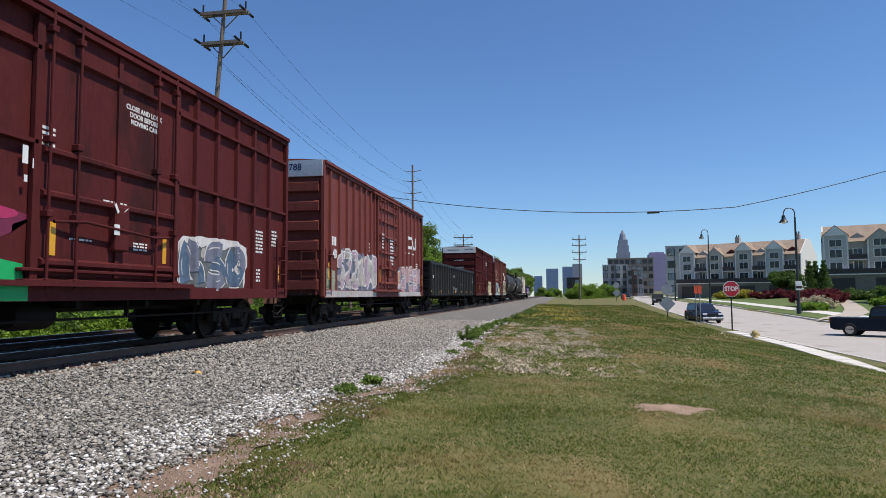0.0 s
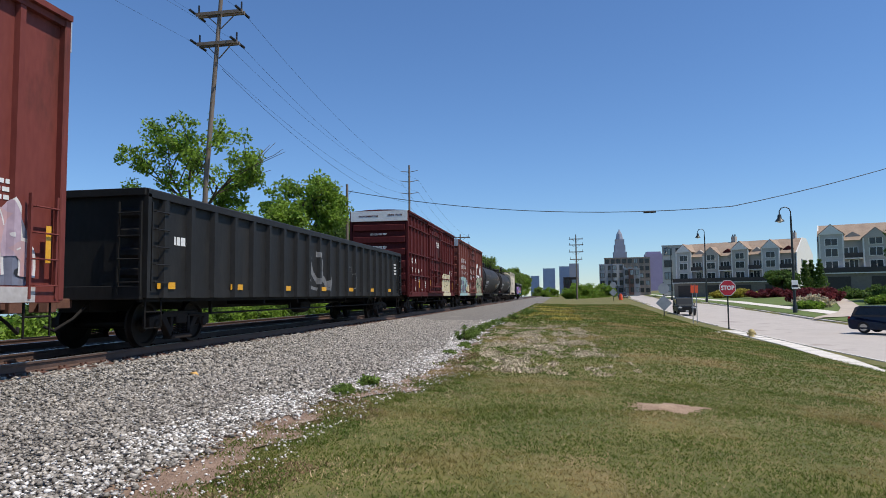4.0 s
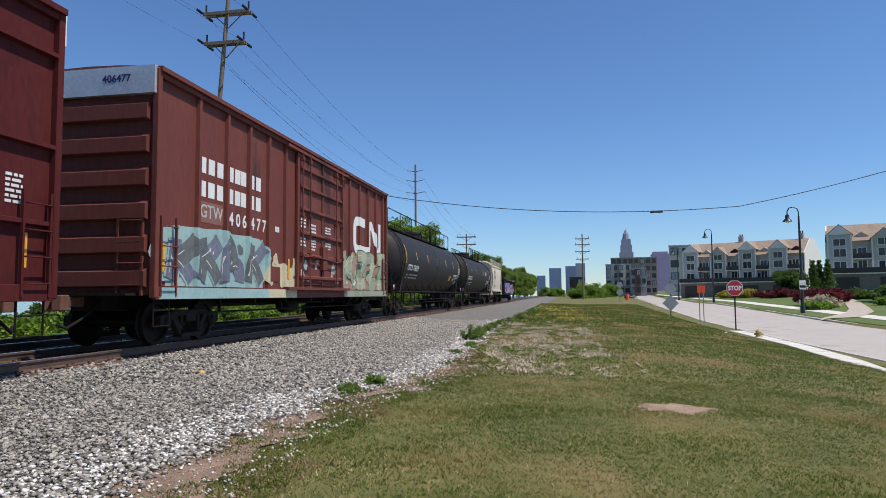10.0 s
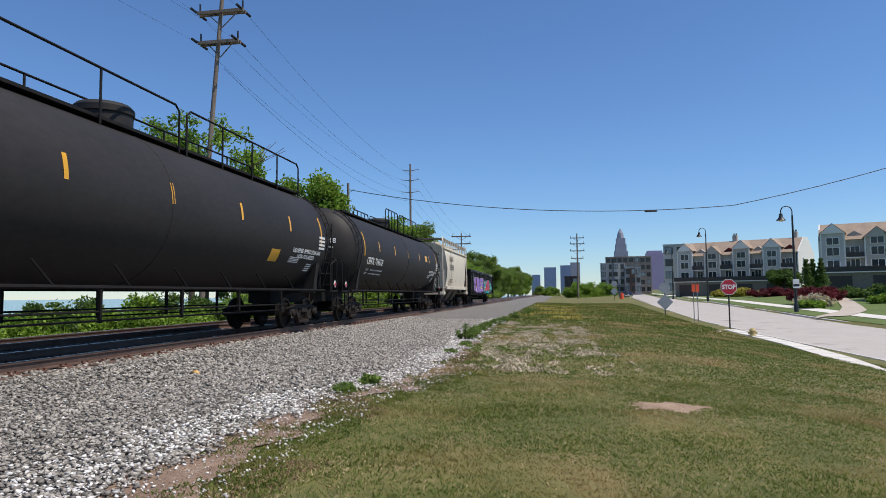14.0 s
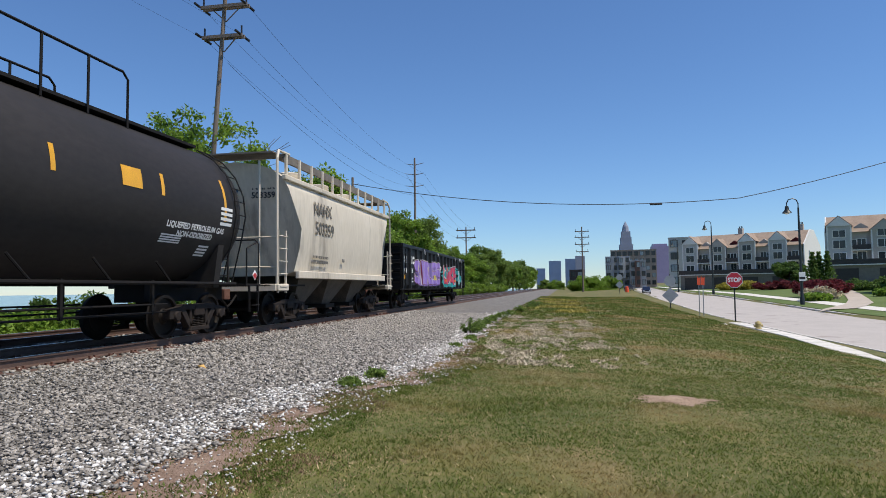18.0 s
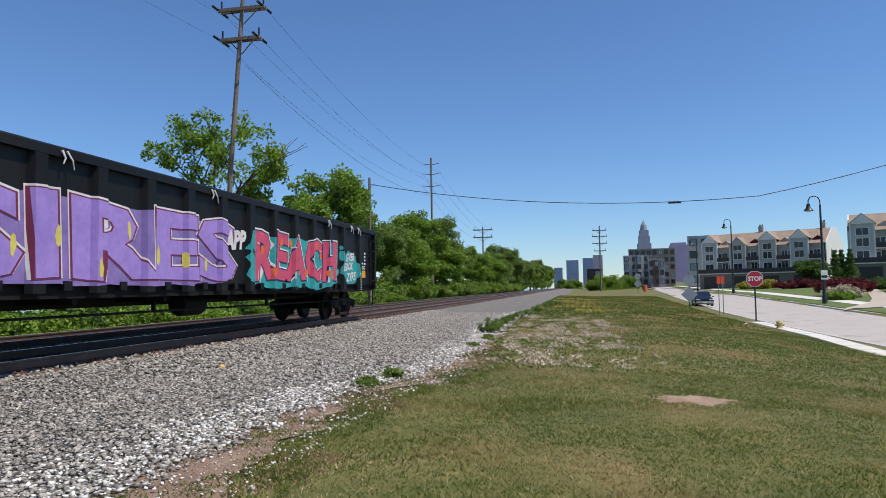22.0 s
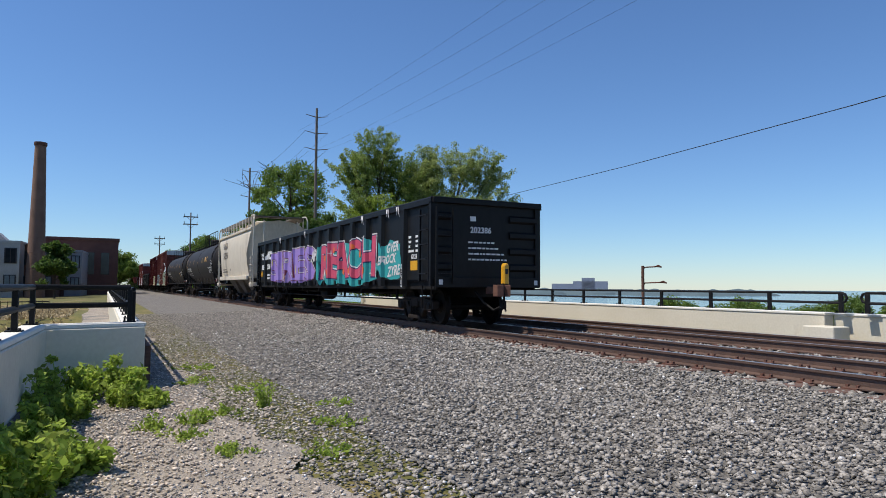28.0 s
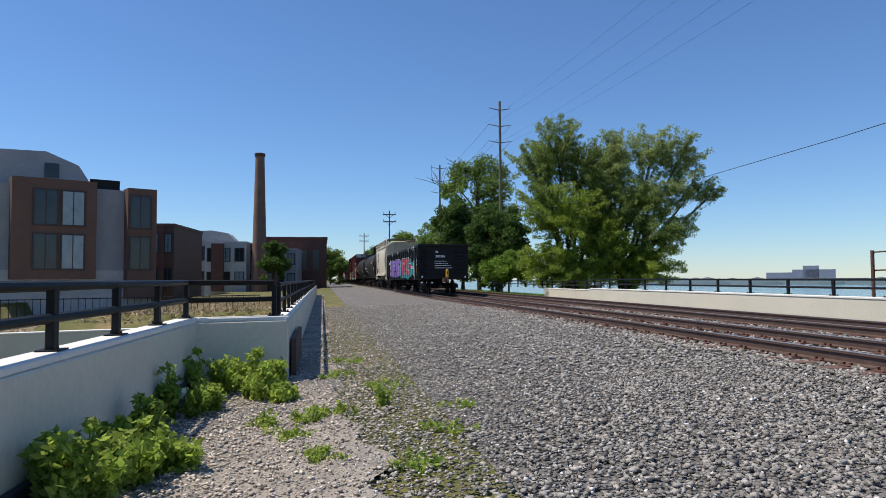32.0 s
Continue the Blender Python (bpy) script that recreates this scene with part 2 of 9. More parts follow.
def edge_of(y):
    """Where the ballast ends and the grass begins."""
    return np.interp(y, (2, 4.1, 5, 8.2, 9.2, 10.4, 11.2, 14.2, 18, 25, 34, 52, 100), (-3.0, -3.09, -3.2, -3.2, -2.95, -2.77, -2.45, -2.5, -2.56, -2.85, -2.9, -2.1, -2.1)) + 0.07 * np.sin(y * 2.7) + 0.05 * np.sin(y * 6.1)


def ground_z(x, y):
    lo, hi = road_edges(y)
    rz = road_z(y)
    if x > lo:
        if x <= hi:
            return rz
        z = rz + 0.18 + 0.035 * min(x - hi, 5.1) + 0.055 * max(0, min(x - hi - 5.1, 77))
    else:
        z = lerp(x, -150, -16, -72, -12.5, -60, -9.5, -34, -6.0, -24, -0.9, -15.2, -0.4, -14.2, -0.21, -7.5, -0.21, -6.3, -0.36, -2.8, -0.42, 3, -0.62, lo - 1.4, rz + 0.16, lo - 0.1, rz + 0.14, lo, rz)
    if y < -3 and x > 0.3:          # the sunken street by the bridge
        d = lerp(y, -6, 1.0, -3, 0.0)
        z = z * (1 - d) + d * (lerp(x, 0.3, -2.3, 9, -2.0, 14, -1.1, 60, -0.8) if y > -34 else lerp(x, 0.3, -0.5, 6, -0.7, 60, -0.5))
    return z


def street_z(x, y):
    """The ground's height at a place of the street's plan, in the plan's units."""
    return EYE + (ground_z(x * STREET, y * STREET) - EYE) / STREET


def grow(ob):
    """Takes a thing from the street's plan into the world."""
    ob.matrix_basis = Matrix.Translation((0, 0, EYE)) @ Matrix.Scale(STREET, 4) @ Matrix.Translation((0, 0, -EYE)) @ ob.matrix_basis
    return ob


def grid_sheet(name, xs, ys, material, lift=0.0, label="", category="ground", kind="structure", rough=0.0):
    verts, faces = [], []
    for y in ys:
        for x in xs:
            verts.append((x, y, ground_z(x, y) + lift + (noise.noise((x * 0.8, y * 0.8, 3.1)) * rough if abs(x) < 40 and not (name == "ground" and -1.6 < x < 0.4 and y < 3) else 0) - (0.2 if name == "ground" and -14.8 < x < -3.2 else 0)))
    w = len(xs)
    for j in range(len(ys) - 1):
        for i in range(w - 1):
            a = j * w + i
            faces.append((a, a + 1, a + w + 1, a + w))
    ob = tagged(new(name, raw(name, verts, faces, material)), label, category, "", kind)
    ob.data.shade_smooth()
    return ob


def spread(*stops):
    """Coordinates from coarse to fine: start, then pairs of (step, end)."""
    out = [stops[0]]
    for step, end in zip(stops[1::2], stops[2::2]):
        k = max(1, round((end - out[-1]) / step))
        out += list(np.linspace(out[-1], end, k + 1)[1:])
    return [float(v) for v in out]


XS = spread(-60, 6, -34, 2, -16, 0.5, -6, 0.35, 22, 2, 46, 10, 160)
YS_ALL = spread(-400, 40, -80, 5, -30, 1, 40, 5, 100, 20, 500)
grid_sheet("ground", [-2500, -600, -150] + XS + [400, 1200, 2500], [-2500, -1000] + YS_ALL + [1200, 2500], TURF, label="wide flat ground of rough grass and earth", rough=0.006)
# ballast, pale gravel strip

DUSTY = surface("dusty_stone", (0.20, 0.178, 0.15), (0.45, 0.405, 0.345), 0.95, scale=6, fine=60, per_island=0.5, bump=0.3)
PATHM = surface("stony_dirt", (0.24, 0.203, 0.163), (0.41, 0.352, 0.288), 0.95, scale=2.5, fine=40, bump=0.9, depth=0.03, spots=(0.17, 0.16, 0.148), spot_scale=0.9, spot_amount=0.5)
# road, kerbs, pavements
def ribbon(name, ys, x_of, material, lift, label, category, n=6):
    verts, faces = [], []
    for y in ys:
        x0, x1 = x_of(y)
        for k in range(n + 1):
            x = x0 + (x1 - x0) * k / n
            verts.append((x, y, ground_z(x, y) + lift))
    for j in range(len(ys) - 1):
        for i in range(n):
            q = j * (n + 1) + i
            faces.append((q, q + 1, q + n + 2, q + n + 1))
    return tagged(new(name, raw(name, verts, faces, material)), label, category, "", "structure")


BY = spread(-260, 10, -60, 4, -30, 0.5, 40, 4, 120, 20, 460)
ribbon("ballast_bed", BY, lambda y: (-15.0, float(edge_of(y)) if y > 1.5 else -2.7), GRAVEL, 0.014, "grey crushed stone ballast along the tracks", "ballast", 30)
ribbon("dirt_path", spread(-60, 4, -20, 0.25, 1.9), lambda y: (lerp(y, -60, -1.5, -12, -1.55, -6, -1.8, 2, -2.2) - 0.3 * noise.noise((0.0, y * 1.7, 0.5)), 0.36 - max(0.0, y + 1.2) * 0.85 + 0.12 * math.sin(y * 4.3)), PATHM, 0.042, "pale stony dirt beside the ballast", "dirt path", 12)
SOIL = surface("reddish_soil", (0.155, 0.10, 0.07), (0.285, 0.195, 0.14), 0.95, scale=3, fine=40, bump=0.8, depth=0.02, spots=(0.42, 0.34, 0.26), spot_scale=2.2, spot_amount=0.6)
ribbon("soil_rim", spread(2, 0.25, 34), lambda y: (float(edge_of(y)) - 0.12, float(edge_of(y)) + lerp(y, 2, 0.8, 6, 0.6, 8, 0.25, 9, 0.55, 12, 0.5, 14, 0.25, 34, 0.2) + 0.16 * math.sin(y * 2.1) + 0.1 * math.sin(y * 5.3)), SOIL, 0.02, "reddish bare soil between the stones and the grass", "bare soil", 8)
RY = spread(-60, 5, 0, 2, 80, 4, 160, 20, 580)
ribbon("road", RY, lambda y: (road_edges(y)[0] + 0.01, road_edges(y)[1] - 0.01), ROADM, 0.02, "pale concrete two-lane street", "road")
ribbon("far_pavement", RY, lambda y: (road_edges(y)[1] + 2.4, road_edges(y)[1] + 4.2), PAVEM, 0.06, "concrete pavement across the street", "pavement", 3)
bm = bmesh.new()
for side in (0, 1):
    for y in range(-48, 204, 3):
        if side == 0 and 42 < y < 47:
            continue
        x0, x1 = road_edges(y)[side], road_edges(y + 2.98)[side]
        w = -0.17 if side == 0 else 0.17
        z0, z1 = road_z(y), road_z(y + 2.98)
        v = [bm.verts.new(p) for p in ((x0, y, z0 - 0.2), (x0 + w, y, z0 - 0.2), (x1 + w, y + 2.98, z1 - 0.2), (x1, y + 2.98, z1 - 0.2), (x0, y, z0 + 0.15), (x0 + w, y, z0 + 0.17), (x1 + w, y + 2.98, z1 + 0.17), (x1, y + 2.98, z1 + 0.15))]
        for f in ((3, 2, 1, 0), (4, 5, 6, 7), (0, 1, 5, 4), (1, 2, 6, 5), (2, 3, 7, 6), (3, 0, 4, 7)):
            bm.faces.new([v[i] for i in f])
solid("kerb", bm, PAVEM, "concrete kerb along the street", "kerb", "structure")
ribbon("street_lawn", RY, lambda y: (road_edges(y)[1] + 0.17, road_edges(y)[1] + 90), LAWN, 0.03, "mown green lawn rising from the street", "lawn", 24)
PAVE = tagged(new("pavement"), "white concrete slab pavement beside the grass", "pavement", "", "structure")
slab = raw("slab", [(x, y, z) for z in (-0.1, 0.0) for x, y in ((0, 0), (0.82, 0), (0.82, 1.5), (0, 1.5))], [(3, 2, 1, 0), (4, 5, 6, 7), (0, 1, 5, 4), (1, 2, 6, 5), (2, 3, 7, 6), (3, 0, 4, 7)], PAVEM)
for k in range(25):
    q = new("slab", slab)
    q.parent = PAVE
    y = 4 + k * 1.52
    q.matrix_basis = pose(lerp(y, 4, 6.9, 17.5, 8.1, 25, 9.2, 31, 9.72, 42, 9.72), y, road_z(y) + 0.2, 0, 0.6, -math.degrees(math.atan(lerp(y, 4, 0.09, 17, 0.11, 24, 0.14, 26, 0.09, 31, 0.0, 42, 0.0))))
for k, (x, y, a) in enumerate(((8.25, 39.4, -8), (7.6, 39.7, -8))):
    q = new("slab", slab)
    q.parent = PAVE
    q.matrix_basis = pose(x, y, road_z(y) + 0.26 + 0.05 * k, 0, 3, a)
# lake and far shore
bm = bmesh.new()
box(bm, -4800, -75, -4500, 4500, -13, -12)
solid("lake_water", bm, WATER, "calm green-blue lake to the horizon", "water", "structure")
# ---- tracks ----
def rail_mesh(length):
    prof = [(-0.07, -0.17), (0.07, -0.17), (0.07, -0.155), (0.012, -0.135), (0.012, -0.045), (0.036, -0.035), (0.036, -0.004), (-0.036, -0.004), (-0.036, -0.035), (-0.012, -0.045), (-0.012, -0.135), (-0.07, -0.155)]
    return mesh_of("rail", prism(bmesh.new(), prof, "y", 0, length), RAILM)


def head_mesh(length):
    return mesh_of("rail_head", prism(bmesh.new(), [(-0.033, -0.004), (0.033, -0.004), (0.027, 0.0), (-0.027, 0.0)], "y", 0, length), SHINE)


def build_track(cx, label):
    tr = thing("railway_track", label, "railway track", pose(cx, 0, 0), "railway tracks", "structure")
    y = -260.0
    for length, n in ((26.0, 8), (60.0, 8)):
        rm, hm = rail_mesh(length - 0.006), head_mesh(length - 0.006)
        for k in range(n):
            for sx in (-0.7175 - 0.036, 0.7175 + 0.036):
                r = part("rail", rm, RAILM, tr)
                r.location = (sx, y, 0)
                part("rail_head", hm, SHINE, r, "worn bright rail head")
            y += length
    return tr


TRACKS = [build_track(TRACK_X, "near railway track of rusty rails on timber ties"), build_track(TRACK2_X, "far railway track of rusty rails on timber ties")]
bm = box(bmesh.new(), -1.3, 1.3, -0.115, 0.115, -0.36, -0.175)
TIEMESH = mesh_of("tie", bm, TIE, bevel=0.012)
PLATEMESH = mesh_of("tie_plate", box(bmesh.new(), -0.17, 0.17, -0.09, 0.09, -0.175, -0.158), PLATE)
bm = bmesh.new()
for sx in (-0.09, 0.09):
    for sy in (-0.06, 0.06):
        box(bm, sx - 0.02, sx + 0.02, sy - 0.015, sy + 0.015, -0.16, -0.125)
SPIKEMESH = mesh_of("spikes", bm, PLATE)
rng = random.Random(4)
for tr, near in ((TRACKS[0], True), (TRACKS[1], False)):
    y = -58.0
    rest = bmesh.new()
    while y < 120:
        inside = -32 < y < (30 if near else 10)
        if inside:
            t = part("tie", TIEMESH, TIE, tr)
            t.matrix_basis = pose(rng.uniform(-0.05, 0.05), y + rng.uniform(-0.03, 0.03), rng.uniform(-0.012, 0.004), 0, 0, rng.uniform(-1.2, 1.2))
            if near or y > -25:
                for sx in (-0.7535, 0.7535):
                    part("tie_plate", PLATEMESH, PLATE, t).location = (sx, 0, 0)
                    if near:
                        part("spikes", SPIKEMESH, PLATE, t).location = (sx, 0, 0)
        else:
            box(rest, -1.3, 1.3, y - 0.115, y + 0.115, -0.36, -0.178)
        y += 0.53
    tagged(part("ties", rest, TIE, tr), kind="stuff")
# ---- train ----
HOURS = [(0, 0.0), (3.5, 23.5), (8, 53.0), (13, 87.2), (18, 120.8), (23, 154.3), (24.5, 163.9), (27, 178.7), (32, 211.9)]
CARS = []            # (thing, y of its front at 0 s)
WHEELS = []
WHEEL_R = 0.457


def truck_meshes():
    bm = bmesh.new()
    tube(bm, [(-0.95, 0, 0), (0.95, 0, 0)], 0.085, 10)
    for s in (-1, 1):
        lathe(bm, [(0.06, s * 0.68), (0.30, s * 0.70), (0.33, s * 0.69), (0.37, s * 0.71), (0.47, s * 0.705), (0.49, s * 0.715), (WHEEL_R, s * 0.735), (WHEEL_R - 0.008, s * 0.835), (0.385, s * 0.835), (0.36, s * 0.785), (0.17, s * 0.775), (0.11, s * 0.83), (0.06, s * 0.83)], "x", 28)
    wheel = mesh_of("wheelset", bm, WHEELM, True)
    # cast side frame with two window openings, journal boxes at its ends
    bm = bmesh.new()
    for s in (-1, 1):
        prism(bm, [(s * 1.12, 0.40), (s * 1.12, 0.60), (s * 0.66, 0.66), (s * 0.52, 0.60), (s * 0.72, 0.54), (s * 0.74, 0.40)], "x", -0.09, 0.09)
        prism(bm, [(s * 0.70, 0.56), (s * 0.36, 0.16), (s * 0.20, 0.16), (s * 0.54, 0.62)], "x", -0.075, 0.075)
        prism(bm, [(s * 0.36, 0.62), (s * 0.36, 0.2), (s * 0.27, 0.2), (s * 0.27, 0.62)], "x", -0.075, 0.075)
    prism(bm, [(-0.70, 0.58), (0.70, 0.58), (0.64, 0.70), (-0.64, 0.70)], "x", -0.09, 0.09)
    prism(bm, [(-0.40, 0.13), (0.40, 0.13), (0.36, 0.22), (-0.36, 0.22)], "x", -0.11, 0.11)
    side = mesh_of("side_frame", bm, TRUCKM, bevel=0.012)
    bm = box(bmesh.new(), -1.1, 1.1, -0.2, 0.2, 0.44, 0.68)
    box(bm, -0.3, 0.3, -0.26, 0.26, 0.66, 0.86)
    bolster = mesh_of("truck", bm, TRUCKM, bevel=0.02)
    bm = bmesh.new()
    for dy in (-0.17, 0, 0.17):
        for k in range(7):
            lathe(bm, [(0.06, 0.2 + k * 0.036), (0.078, 0.212 + k * 0.036), (0.06, 0.224 + k * 0.036)], "z", 10, (0, dy, 0))
    spring = mesh_of("spring", bm, TRUCKM, True)
    bm = lathe(bmesh.new(), [(0.0, 0), (0.105, 0.0), (0.105, 0.05), (0.09, 0.07), (0.05, 0.075), (0.0, 0.075)], "x", 14)
    cap = mesh_of("bearing_cap", bm, TRUCKM, True)
    return bolster, side, wheel, spring, cap


BOLSTER, SIDEFRAME, WHEELSET, SPRING, CAP = truck_meshes()


def add_truck(car, y):
    t = part("truck", BOLSTER, None, car)
    t.location = (0, y, 0)
    for s in (-1, 1):
        part("side_frame", SIDEFRAME, None, t).location = (s * 1.0, 0, 0)
        tagged(part("spring", SPRING, None, t), kind="stuff").location = (s * 1.0, 0, 0)
        for d in (-0.875, 0.875):
            c = part("bearing_cap", CAP, None, t)
            c.matrix_basis = pose(s * 1.06, d, WHEEL_R, 0, 0, 0 if s > 0 else 180)
    for d in (-0.875, 0.875):
        w = part("wheelset", WHEELSET, None, t)
        w.location = (0, d, WHEEL_R)
        WHEELS.append((w, d))


def coupler(car, y, s):
    bm = bmesh.new()
    box(bm, -0.09, 0.09, min(y, y + s * 0.5), max(y, y + s * 0.5), 0.8, 0.98)
    prism(bm, [(-0.17, y + s * 0.48), (0.17, y + s * 0.48), (0.2, y + s * 0.72), (0.05, y + s * 0.78), (-0.02, y + s * 0.64), (-0.16, y + s * 0.76)], "z", 0.74, 1.02)
    part("coupler", bm, PLATE, car, "rusty knuckle coupler", bevel=0.012)
    bm = tube(bmesh.new(), [(0.3, y - s * 0.1, 0.85), (0.32, y + s * 0.25, 0.62), (0.22, y + s * 0.6, 0.42), (0.12, y + s * 0.72, 0.5)], 0.028, 8)
    part("air_hose", bm, UNDER, car, "black rubber air hose", smooth=True)


def ladder(car, x, y0, y1, z0, z1, n, material, face="side", name="ladder"):
    """A ladder of rungs between two stiles, on a side (across y) or on an end (across x)."""
    bm = bmesh.new()
    if face == "side":
        for y in (y0, y1):
            box(bm, x - 0.02, x + 0.03, y - 0.02, y + 0.02, z0, z1)
        for k in range(n):
            z = z0 + (z1 - z0) * (k + 0.5) / n
            tube(bm, [(x - 0.04, y0, z), (x + 0.07, y0 + 0.03, z), (x + 0.07, y1 - 0.03, z), (x - 0.04, y1, z)], 0.014, 6)
    else:
        for xx in (y0, y1):
            box(bm, xx - 0.02, xx + 0.02, min(x, x + 0.05), max(x, x + 0.05), z0, z1)
        for k in range(n):
            z = z0 + (z1 - z0) * (k + 0.5) / n
            tube(bm, [(y0, x, z), (y1, x, z)], 0.014, 6)
    return part(name, bm, material, car)


def under_gear(car, L, sill=0.98):
    part("center_sill", box(bmesh.new(), -0.32, 0.32, 0.5, L - 0.5, 0.72, sill + 0.02), UNDER, car)
    m = mesh_of("cross_bearer", box(bmesh.new(), -1.35, 1.35, -0.05, 0.05, 0.8, sill), UNDER)
    for k in range(5):
        part("cross_bearer", m, UNDER, car).location = (0, L * (0.28 + 0.11 * k), 0)
    bm = lathe(bmesh.new(), [(0, 0), (0.2, 0.02), (0.23, 0.1), (0.23, 0.75), (0.2, 0.83), (0, 0.85)], "y", 16, (0.75, L * 0.45, 0.7))
    part("air_tank", bm, UNDER, car, smooth=True)
    bm = tube(bmesh.new(), [(1.1, 2.6, 0.62), (1.1, L - 2.6, 0.62)], 0.022, 6)
    for k in range(4):
        y = 3.5 + (L - 7) * k / 3
        box(bm, 1.07, 1.13, y - 0.03, y + 0.03, 0.6, sill)
    part("brake_rod", bm, UNDER, car)
    for s, y in ((-1, 0.35), (1, L - 0.35)):
        coupler(car, y, s)
    add_truck(car, 2.35)
    add_truck(car, L - 2.35)


def steps(car, L, x, z1):
    for y in (0.45, L - 1.0):
        bm = bmesh.new()
        tube(bm, [(x, y, z1), (x, y, 0.42), (x, y + 0.5, 0.42), (x, y + 0.5, z1)], 0.018, 6)
        tube(bm, [(x, y, 0.72), (x, y + 0.5, 0.72)], 0.016, 6)
        part("stirrup_step", bm, UNDER, car)


def flat_letters(body, size, bold=0.0):
    c = bpy.data.curves.new("lettering", "FONT")
    c.body, c.size, c.offset, c.align_x, c.align_y, c.resolution_u = body, size, bold, "CENTER", "CENTER", 2
    ob = bpy.data.objects.new("lettering", c)
    scene.collection.objects.link(ob)
    me = bpy.data.meshes.new_from_object(ob.evaluated_get(bpy.context.evaluated_depsgraph_get()))
    bpy.data.objects.remove(ob)
    return me


def sprayed(car, bm, material, x, ribs, rib_out, layer, name="graffiti", label="", slope=0.05):
    """Lays a flat shape in (y, z) on a side at x, bent over the ribs that stand out of it. ribs: (y0, y1)."""
    for i, f in enumerate(bm.faces):
        for v in f.verts:
            v.co.x = 0.00025 * (i % 11)
    if bm.faces:
        bmesh.ops.triangulate(bm, faces=bm.faces)
    cuts = sorted({v for a, b in ribs for v in (a - slope, a, b, b + slope)})
    lo, hi = min((v.co.y for v in bm.verts), default=0), max((v.co.y for v in bm.verts), default=0)
    for c in cuts:
        if lo < c < hi:
            bmesh.ops.bisect_plane(bm, geom=bm.verts[:] + bm.edges[:] + bm.faces[:], plane_co=(0, c, 0), plane_no=(0, 1, 0))
    knots = sorted((v, o) for a, b in ribs for v, o in ((a - slope, 0), (a, 1), (b, 1), (b + slope, 0))) or [(0, 0)]
    ky, ko = [k[0] for k in knots], [k[1] for k in knots]
    verts, faces = [], []
    for f in bm.faces:
        vs = [v.co for v in f.verts]
        if (vs[1] - vs[0]).cross(vs[2] - vs[0]).x < 0:
            vs = vs[::-1]
        base = len(verts)
        verts += [(x + rib_out * float(np.interp(v.y, ky, ko)) + layer * 0.003 + v.x, v.y, v.z) for v in vs]
        faces.append(tuple(range(base, base + len(vs))))
    bm.free()
    ob = tagged(new(name, raw(name, verts, faces, material)), kind="stuff" if name == "graffiti" else "")
    ob.parent = car
    if label:
        ob["label"] = label
    return ob


def stroke(bm, pts, w):
    """A brush line of width w through points (y, z)."""
    prev = None
    for k, (y, z) in enumerate(pts):
        a, b = pts[max(k - 1, 0)], pts[min(k + 1, len(pts) - 1)]
        dy, dz = b[0] - a[0], b[1] - a[1]
        q = math.hypot(dy, dz) or 1
        ny, nz = -dz / q * w / 2, dy / q * w / 2
        cur = (bm.verts.new((0, y + ny, z + nz)), bm.verts.new((0, y - ny, z - nz)))
        if prev:
            bm.faces.new((prev[0], prev[1], cur[1], cur[0]))
        prev = cur


def spray_text(car, body, size, y, z, material, x, ribs, rib_out, layer, bold=0.0, shear=0.0, width=1.0, grow=1.0, label=""):
    me = flat_letters(body, size, bold)
    bm = bmesh.new()
    bm.from_mesh(me)
    for v in bm.verts:
        a, b = v.co.x * width, v.co.y * grow
        v.co = (0, y + a + b * shear, z + b + 0.03 * math.sin(a * 3.1))
    return sprayed(car, bm, material, x, ribs, rib_out, layer, label=label)


def blob(bm, y, z, ry, rz, rng, n=16, jag=0.15, square=0.0):
    vs = []
    for k in range(n):
        a = 2 * math.pi * k / n
        c, s = math.cos(a), math.sin(a)
        q = 1 + rng.uniform(-jag, jag)
        if square:
            m = max(abs(c), abs(s)) ** square
            q /= m
        vs.append(bm.verts.new((0, y + ry * c * q, z + rz * s * q)))
    bm.faces.new(vs)


def curve_of(a, b, c, n=8):
    """A bent line from a over b to c."""
    return [((1 - t) ** 2 * a[0] + 2 * t * (1 - t) * b[0] + t * t * c[0], (1 - t) ** 2 * a[1] + 2 * t * (1 - t) * b[1] + t * t * c[1]) for t in (k / (n - 1) for k in range(n))]


BAR_FORMS = (      # strokes across a letter's cell, from 0, 0 to 1, 1
    (((0.1, 0), (0.0, 0.6), (0.25, 1)), ((0.25, 1), (0.5, 0.9), (0.55, 0.3)), ((0.55, 0.3), (0.95, 0.6), (0.9, 0))),
    (((0.05, 0.95), (0.6, 1.05), (0.95, 0.9)), ((0.95, 0.9), (0.5, 0.5), (0.1, 0.1)), ((0.1, 0.1), (0.5, -0.02), (1.0, 0.1))),
    (((0.2, 0.1), (-0.15, 0.55), (0.3, 0.95)), ((0.3, 0.95), (1.0, 1.0), (0.9, 0.5)), ((0.9, 0.5), (0.8, 0.0), (0.2, 0.1))),
    (((0.1, 0.0), (0.2, 0.5), (0.1, 1.0)), ((0.15, 0.5), (0.6, 0.6), (0.9, 1.0)), ((0.3, 0.5), (0.6, 0.4), (0.95, 0.0))),
    (((0.9, 0.95), (0.0, 1.1), (0.15, 0.6)), ((0.15, 0.6), (0.95, 0.5), (0.9, 0.2)), ((0.9, 0.2), (0.6, -0.1), (0.05, 0.1))),
)


